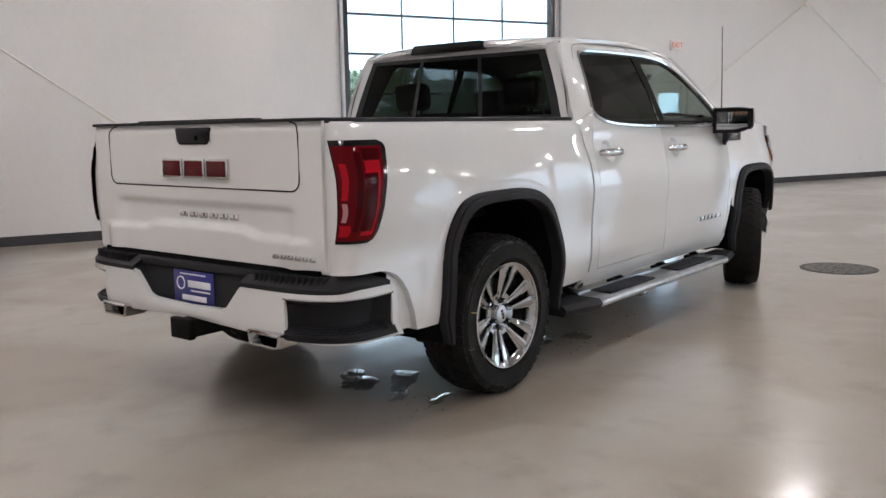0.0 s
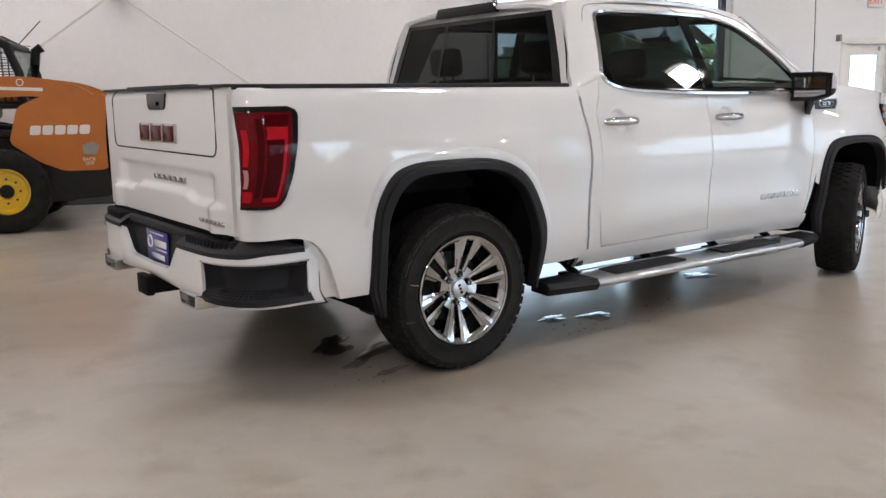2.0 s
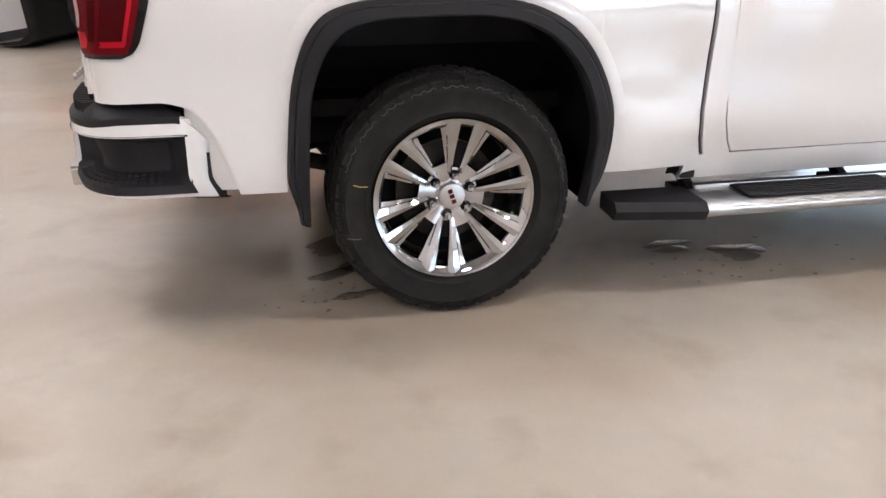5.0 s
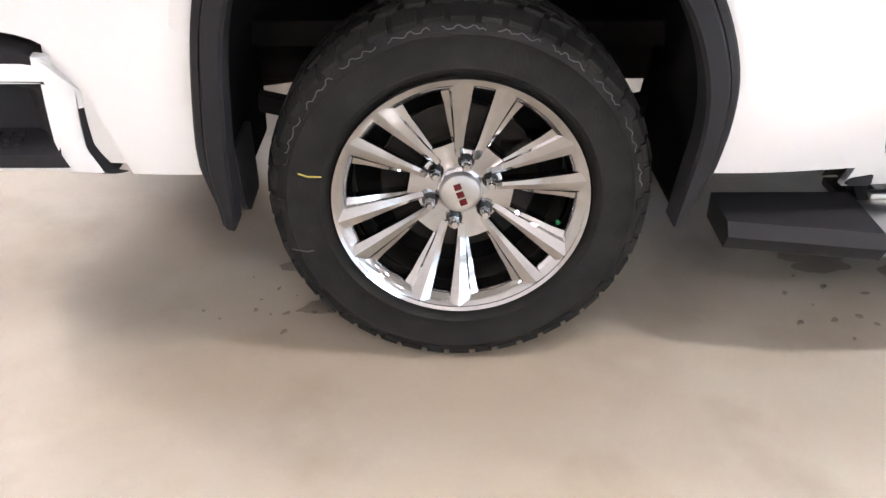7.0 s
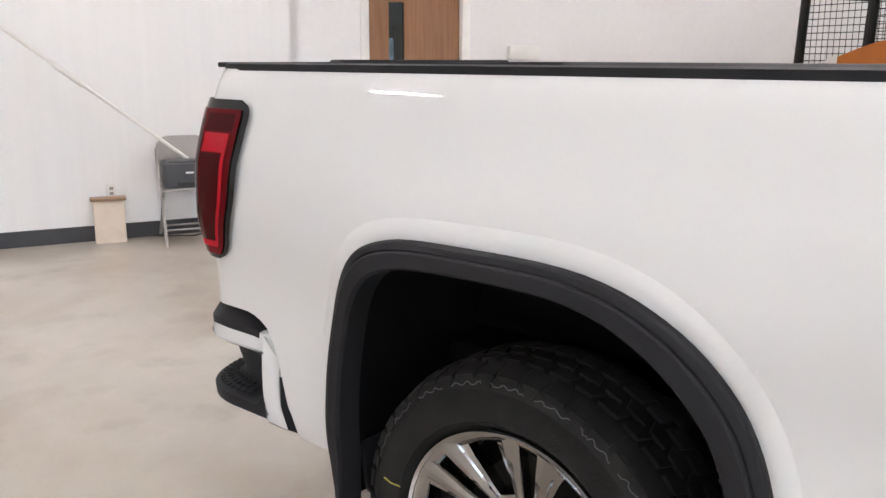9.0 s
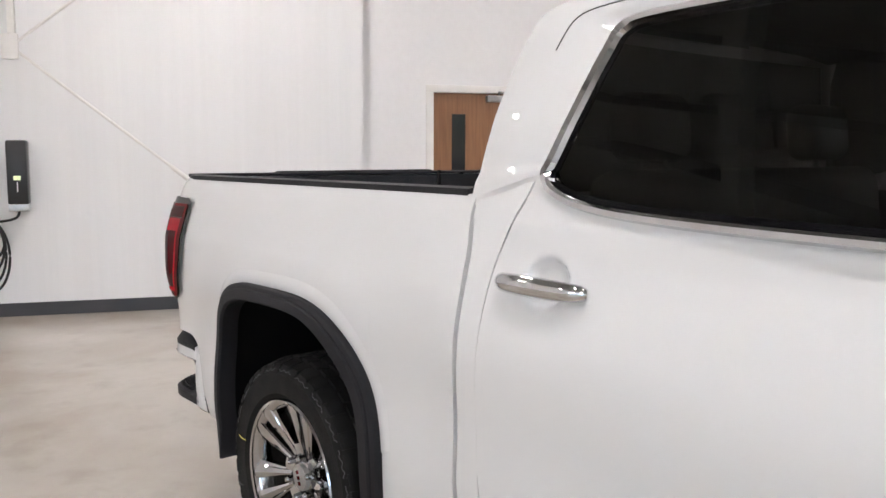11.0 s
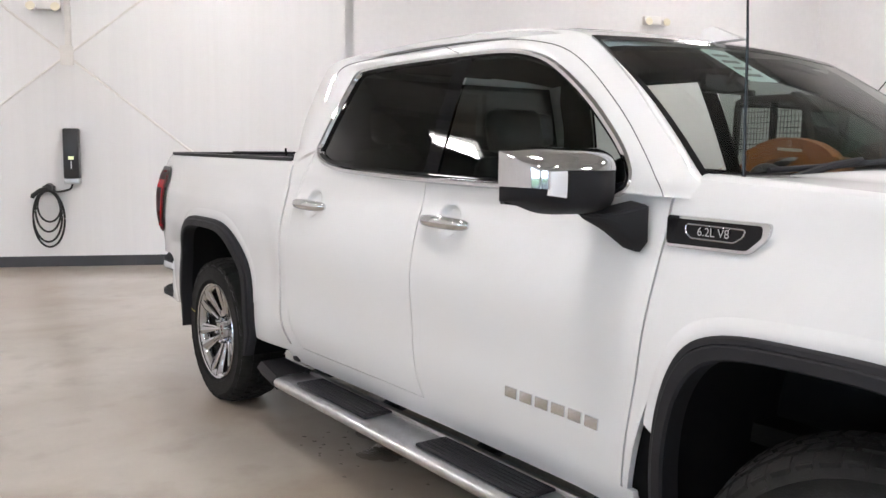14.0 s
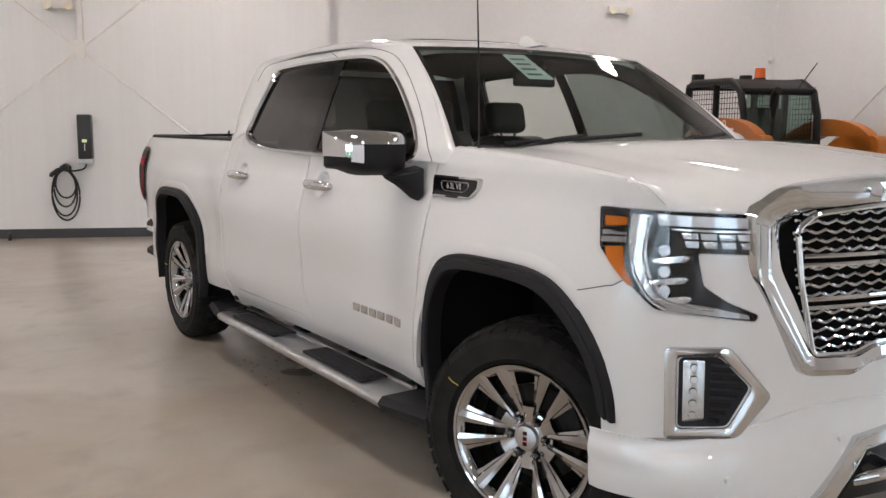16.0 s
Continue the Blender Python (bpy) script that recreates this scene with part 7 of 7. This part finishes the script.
part("castor_wheel", cyl(bmesh.new(), pose(U0 + 0.25, -3.62, 0.06, 90, 0, 20), 0.055, 0.055, 0.04, 20), CABLE, reel)

# folding chair with a printer on it, a cardboard box, an outlet
chair = thing("folding_chair", "grey metal folding chair standing by the wall", "folding chair", m=ROOM @ pose(-5.20, -0.46, 0, 0, 0, -3))
for y in (-0.205, 0.205):
    bm = tube(bmesh.new(), spline([(0.26, y * 1.05, 0.0), (0.02, y, 0.42), (-0.14, y, 0.72)], 12), 0.012, 8)
    part("front_leg", bm, GREYSTEEL, chair)
    bm = tube(bmesh.new(), [(-0.20, y * 1.02, 0.0), (0.10, y * 0.94, 0.42)], 0.012, 8)
    part("rear_leg", bm, GREYSTEEL, chair)
bm = tube(bmesh.new(), [(0.19, -0.21, 0.12), (0.19, 0.21, 0.12)], 0.008, 8)
tube(bm, [(-0.14, -0.21, 0.10), (-0.14, 0.21, 0.10)], 0.008, 8)
part("stretcher", bm, GREYSTEEL, chair)
bm = bmesh.new()
prism(bm, rounded([(-0.16, -0.20), (0.23, -0.21), (0.23, 0.21), (-0.16, 0.20)], 0.05), 0.425, 0.445, lambda a, b, d: Vector((a, b, d)), bevel=0.006)
part("seat", bm, GREYSTEEL, chair)
bm = bmesh.new()
prism(bm, rounded([(-0.215, 0.0), (0.215, 0.0), (0.215, 0.14), (0.15, 0.235), (-0.15, 0.235), (-0.215, 0.14)], 0.05), 0, 0.018, lambda a, b, d: Vector((-0.10 - 0.35 * b - 0.03 * math.cos(a * 5) - d, a, 0.58 + b)), cuts=lin(7, -0.18, 0.18), bevel=0.005)
part("backrest", bm, GREYSTEEL, chair)
pr = thing("printer", "dark grey desktop printer on the folding chair", "printer", m=ROOM @ pose(-5.16, -0.46, 0.446, 0, 0, -6))
part("printer_body", boxbm((-0.17, -0.19, 0.0), (0.17, 0.19, 0.19), 0.02), material("printer_grey", (0.045, 0.048, 0.056), 0.5, spots=(0.06, 0.062, 0.07), scale=9), pr)
part("paper_slot", boxbm((-0.10, -0.15, 0.186), (0.12, 0.15, 0.198), 0.004), CHARGER, pr)
part("maker_bar", boxbm((0.169, -0.03, 0.11), (0.172, 0.03, 0.125), 0.001), LAMPWHITE, pr, "pale maker mark bar")
part("tray", boxbm((0.168, -0.10, 0.02), (0.178, 0.10, 0.05), 0.003), CHARGER, pr)
bm = tube(bmesh.new(), spline([(-5.27, -0.34, 0.48), (-5.32, -0.32, 0.25), (-5.30, -0.34, 0.03), (-5.35, -0.56, 0.012), (-5.39, -0.72, 0.02), (-5.36, -0.64, 0.03)], 40), 0.005, 6)
co = thing("power_cord", "thin black power cord hanging to the floor", "power cord", m=ROOM)
part("cord", bm, CABLE, co)
cbx = thing("cardboard_box", "cream cardboard box leaning open against the wall", "cardboard box", m=ROOM @ pose(-5.36, -1.04, 0.0, 0, 0, -4))
part("box_body", boxbm((-0.11, -0.115, 0.0), (0.0, 0.115, 0.335), 0.004), CARD, cbx)
bm = bmesh.new()
prism(bm, [(-0.115, 0.0), (0.115, 0.0), (0.105, 0.33), (-0.105, 0.33)], 0, 0.008, lambda a, b, d: Vector((0.03 - 0.08 * b - d, a, b)))
part("box_flap", bm, CARD, cbx)
part("box_lid", boxbm((-0.11, -0.135, 0.33), (0.02, 0.13, 0.352), 0.003), material("brown_cardboard", (0.30, 0.20, 0.13), 0.85, spots=(0.24, 0.16, 0.10), scale=12), cbx, "brown cardboard lid")
out = thing("wall_outlet", "white double outlet plate on the wall", "outlet", m=ROOM)
ob_ = part("outlet_plate", boxbm((U0, -1.04, 0.33), (U0 + 0.008, -0.96, 0.45), 0.003), WHITEPAINT, out)
for z in (0.36, 0.40):
    part("socket", boxbm((U0 + 0.006, -1.015, z), (U0 + 0.010, -0.985, z + 0.026), 0.002), GREYSTEEL, ob_)
out2 = thing("wall_outlet", "white double outlet plate on the wall", "outlet", m=ROOM)
part("outlet_plate", boxbm((17.0, V1 - 0.008, 0.42), (17.08, V1, 0.54), 0.003), WHITEPAINT, out2)

# round drain cover in the floor
dr = thing("drain_cover", "round black cast iron drain cover in the floor", "drain cover", m=ROOM @ pose(5.08, 0.60, 0.0))
bm = lathe(bmesh.new(), [(0.34, 0.0), (0.34, 0.004), (0.325, 0.006), (0.318, 0.004), (0.318, 0.002)], 48, pose(0, 0, 0, 90, 0, 0))
for v_ in bm.verts:
    v_.co.z = abs(v_.co.z)
part("drain_ring", bm, IRON, dr)
bm = cyl(bmesh.new(), pose(0, 0, 0.002), 0.318, 0.318, 0.002, 48)
part("drain_plate", bm, IRON, dr)
bm = bmesh.new()
for ring, (r0, r1, n) in enumerate(((0.06, 0.11, 6), (0.13, 0.19, 10), (0.21, 0.30, 14))):
    for k in range(n):
        a0, a1 = 2 * math.pi * (k + 0.12) / n, 2 * math.pi * (k + 0.88) / n
        grid(bm, lambda a, r: Vector((r * math.cos(a), r * math.sin(a), 0.0045)), lin(5, a0, a1), (r0, r1))
part("drain_bars", bm, material("worn_iron", (0.10, 0.095, 0.085), 0.45, 0.4, spots=(0.05, 0.05, 0.045), scale=30), dr)

# thin water left on the floor under the truck
WATER = glass("water_film", (0.68, 0.68, 0.685), 0.015, base=0.02)


def pool(bm, x, y, r, sx, turn=0.0):
    """One flat pool with a ragged shore, its rim sloping down to the floor."""
    ph = [random.uniform(0, 6.28) for _ in range(8)]
    ring = []
    n = 96 if r > 0.03 else 20
    for k in range(n):
        a = 2 * math.pi * k / n
        rr = r * (1 + 0.22 * math.sin(2 * a + ph[0]) + 0.15 * math.sin(3 * a + ph[1]) + 0.09 * math.sin(5 * a + ph[2]) + 0.055 * math.sin(9 * a + ph[3]) + 0.03 * math.sin(14 * a + ph[4]) + 0.025 * math.sin(23 * a + ph[5]))
        p = Vector((rr * sx * math.cos(a), rr * math.sin(a), 0))
        p.rotate(Matrix.Rotation(turn, 3, "Z"))
        ring.append(p + Vector((x, y, 0)))
    c = bm.verts.new((x, y, 0.0018))
    v1 = [bm.verts.new(p.lerp(Vector((x, y, 0)), 0.05) + Vector((0, 0, 0.0018))) for p in ring]
    v0 = [bm.verts.new(p + Vector((0, 0, 0.0003))) for p in ring]
    for k in range(n):
        j = (k + 1) % n
        bm.faces.new((c, v1[k], v1[j])), bm.faces.new((v1[k], v0[k], v0[j], v1[j]))


random.seed(31)
for x, y, r, sx, turn in ((-0.30, -0.22, 0.10, 1.9, 0.7), (-0.14, -0.42, 0.09, 1.9, 0.5), (-0.36, -0.58, 0.045, 2.4, 0.4), (-0.30, -0.80, 0.035, 2.6, 0.2), (1.02, -0.58, 0.06, 2.0, 0.1), (1.28, -0.70, 0.075, 1.8, 0.2), (2.75, -0.35, 0.09, 1.6, 0.3)):
    bm = bmesh.new()
    pool(bm, x, y, r, sx, turn)
    tagged(part("puddle", bm, WATER, smooth=60), "shallow clear water puddle on the concrete floor", "puddle", "puddles")
bm = bmesh.new()
for x, y, sp, n in ((-0.40, -0.76, 0.12, 18), (1.10, -0.82, 0.20, 20), (1.7, -0.75, 0.25, 10)):
    for k in range(n):
        pool(bm, x + random.gauss(0, sp), y + random.gauss(0, sp * 0.6), random.uniform(0.002, 0.008), random.uniform(1, 1.8), random.uniform(0, 3))
tagged(part("water_drops", bm, WATER, smooth=60), "scattered water drops on the concrete floor", "water drops", kind="stuff")

# high bay lamps under the ceiling
GLOW = glowing("lamp_diffuser", (1.0, 0.96, 0.90), 9.0)
lamp = None
for u, v in LAMPS:
    m = ROOM @ pose(u, v, TOP - 0.62)
    if lamp is None:
        lamp = thing("high_bay_light", "white linear high bay light hung from the ceiling", "ceiling light", "high bay lights", m)
        part("housing", boxbm((-0.50, -0.20, -0.06), (0.50, 0.20, 0.06), 0.015), WHITEPAINT, lamp)
        part("diffuser", boxbm((-0.45, -0.17, -0.075), (0.45, 0.17, -0.058), 0.004), GLOW, lamp, "glowing diffuser")
        bm = bmesh.new()
        for x in (-0.36, 0.36):
            tube(bm, [(x, 0, 0.06), (x, 0, 0.62)], 0.004, 6)
        part("hanger", bm, SATIN, lamp)
    else:
        copy_thing(lamp, m)

# ---- outside the garage doors: lawn and a belt of trees ----
LEAF = material("foliage", (0.12, 0.21, 0.045), 0.7, spots=(0.07, 0.14, 0.03), scale=0.9)
BARK = material("bark", (0.10, 0.075, 0.05), 0.9, spots=(0.06, 0.045, 0.03), scale=8)
lawn = part("lawn", boxbm((-40, 22, -0.124), (70, 120, -0.10)), material("grass_green", (0.09, 0.17, 0.04), 0.9, spots=(0.06, 0.12, 0.03), scale=0.6), kind="structure", smooth=0)
lawn.matrix_world = ROOM
back_lawn = part("lawn_back", boxbm((-40, -58, -0.124), (80, -22, -0.10)), lawn.data.materials[0], kind="structure", smooth=0)
back_lawn.matrix_world = ROOM


def tree(u, v, h, seed):
    random.seed(seed)
    th = thing("tree", "leafy green tree on the lawn outside", "tree", "trees outside", ROOM @ pose(u, v, -0.1))
    bm = tube(bmesh.new(), [(0, 0, 0), (0.06, 0, h * 0.3), (0, 0.1, h * 0.7)], [0.22, 0.16, 0.07], 8)
    for k in range(5):
        a = random.uniform(0, 6.28)
        tube(bm, [(0.03, 0, h * (0.3 + 0.07 * k)), (1.2 * math.cos(a), 1.2 * math.sin(a), h * (0.45 + 0.08 * k))], [0.08, 0.03], 6)
    part("trunk", bm, BARK, th)
    vs, fs = [], []
    for k in range(900):
        a, e, r = random.uniform(0, 6.28), random.uniform(-0.9, 1.0), random.uniform(0.45, 1.0) ** 0.5
        lump = 1 + 0.25 * math.sin(3 * a + seed) + 0.2 * math.sin(5 * e + 2 * a)
        c = Vector((h * 0.33 * r * lump * math.cos(a) * math.cos(e), h * 0.33 * r * lump * math.sin(a) * math.cos(e), h * 0.58 + h * 0.40 * r * math.sin(e)))
        n = Vector((random.gauss(0, 1), random.gauss(0, 1), random.gauss(0, 1))).normalized()
        t = n.orthogonal().normalized()
        b = n.cross(t)
        sz = random.uniform(0.16, 0.34)
        i = len(vs)
        vs += [c - t * sz, c - b * sz * 0.6, c + t * sz, c + b * sz * 0.6 + n * 0.06]
        fs.append((i, i + 1, i + 2, i + 3))
    me = bpy.data.meshes.new("crown")
    me.from_pydata(vs, [], fs)
    me.materials.append(LEAF)
    ob = new("crown", me)
    ob.parent = th
    tagged(ob, kind="stuff")


for k, (u, v, h) in enumerate(((-6, 36, 4.2), (0, 34, 5.0), (5, 36, 3.8), (15, 36, 4.8), (20, 34, 4.2), (26, 37, 5.0), (3, 43, 5.5), (15, 47, 4.2), (9, 33, 4.4), (12, 31, 3.8), (17.5, 31, 3.6), (24, 32, 4.4), (2.5, 30, 3.6), (23, 45, 5.6))):
    tree(u, v, h, 20 + k)

SKYGLOW = glowing("bright_overcast_sky", (0.72, 0.86, 1.0), 2.2)
# back sky, itself out of view, glows stronger to show in the paint's reflections
BACKSKY = glowing("brightened_back_sky", (0.78, 0.89, 1.0), 4.6)
for name, v, glow in (("backdrop_sky_front", 75.0, SKYGLOW), ("backdrop_sky_back", -60.0, BACKSKY)):
    b = part(name, boxbm((-150, min(v, v + 0.2), -5), (170, max(v, v + 0.2), 90)), glow, kind="structure", smooth=0)
    b.matrix_world = ROOM
b = part("backdrop_sky_side", boxbm((90, -120, -5), (90.2, 120, 90)), SKYGLOW, kind="structure", smooth=0)
b.matrix_world = ROOM
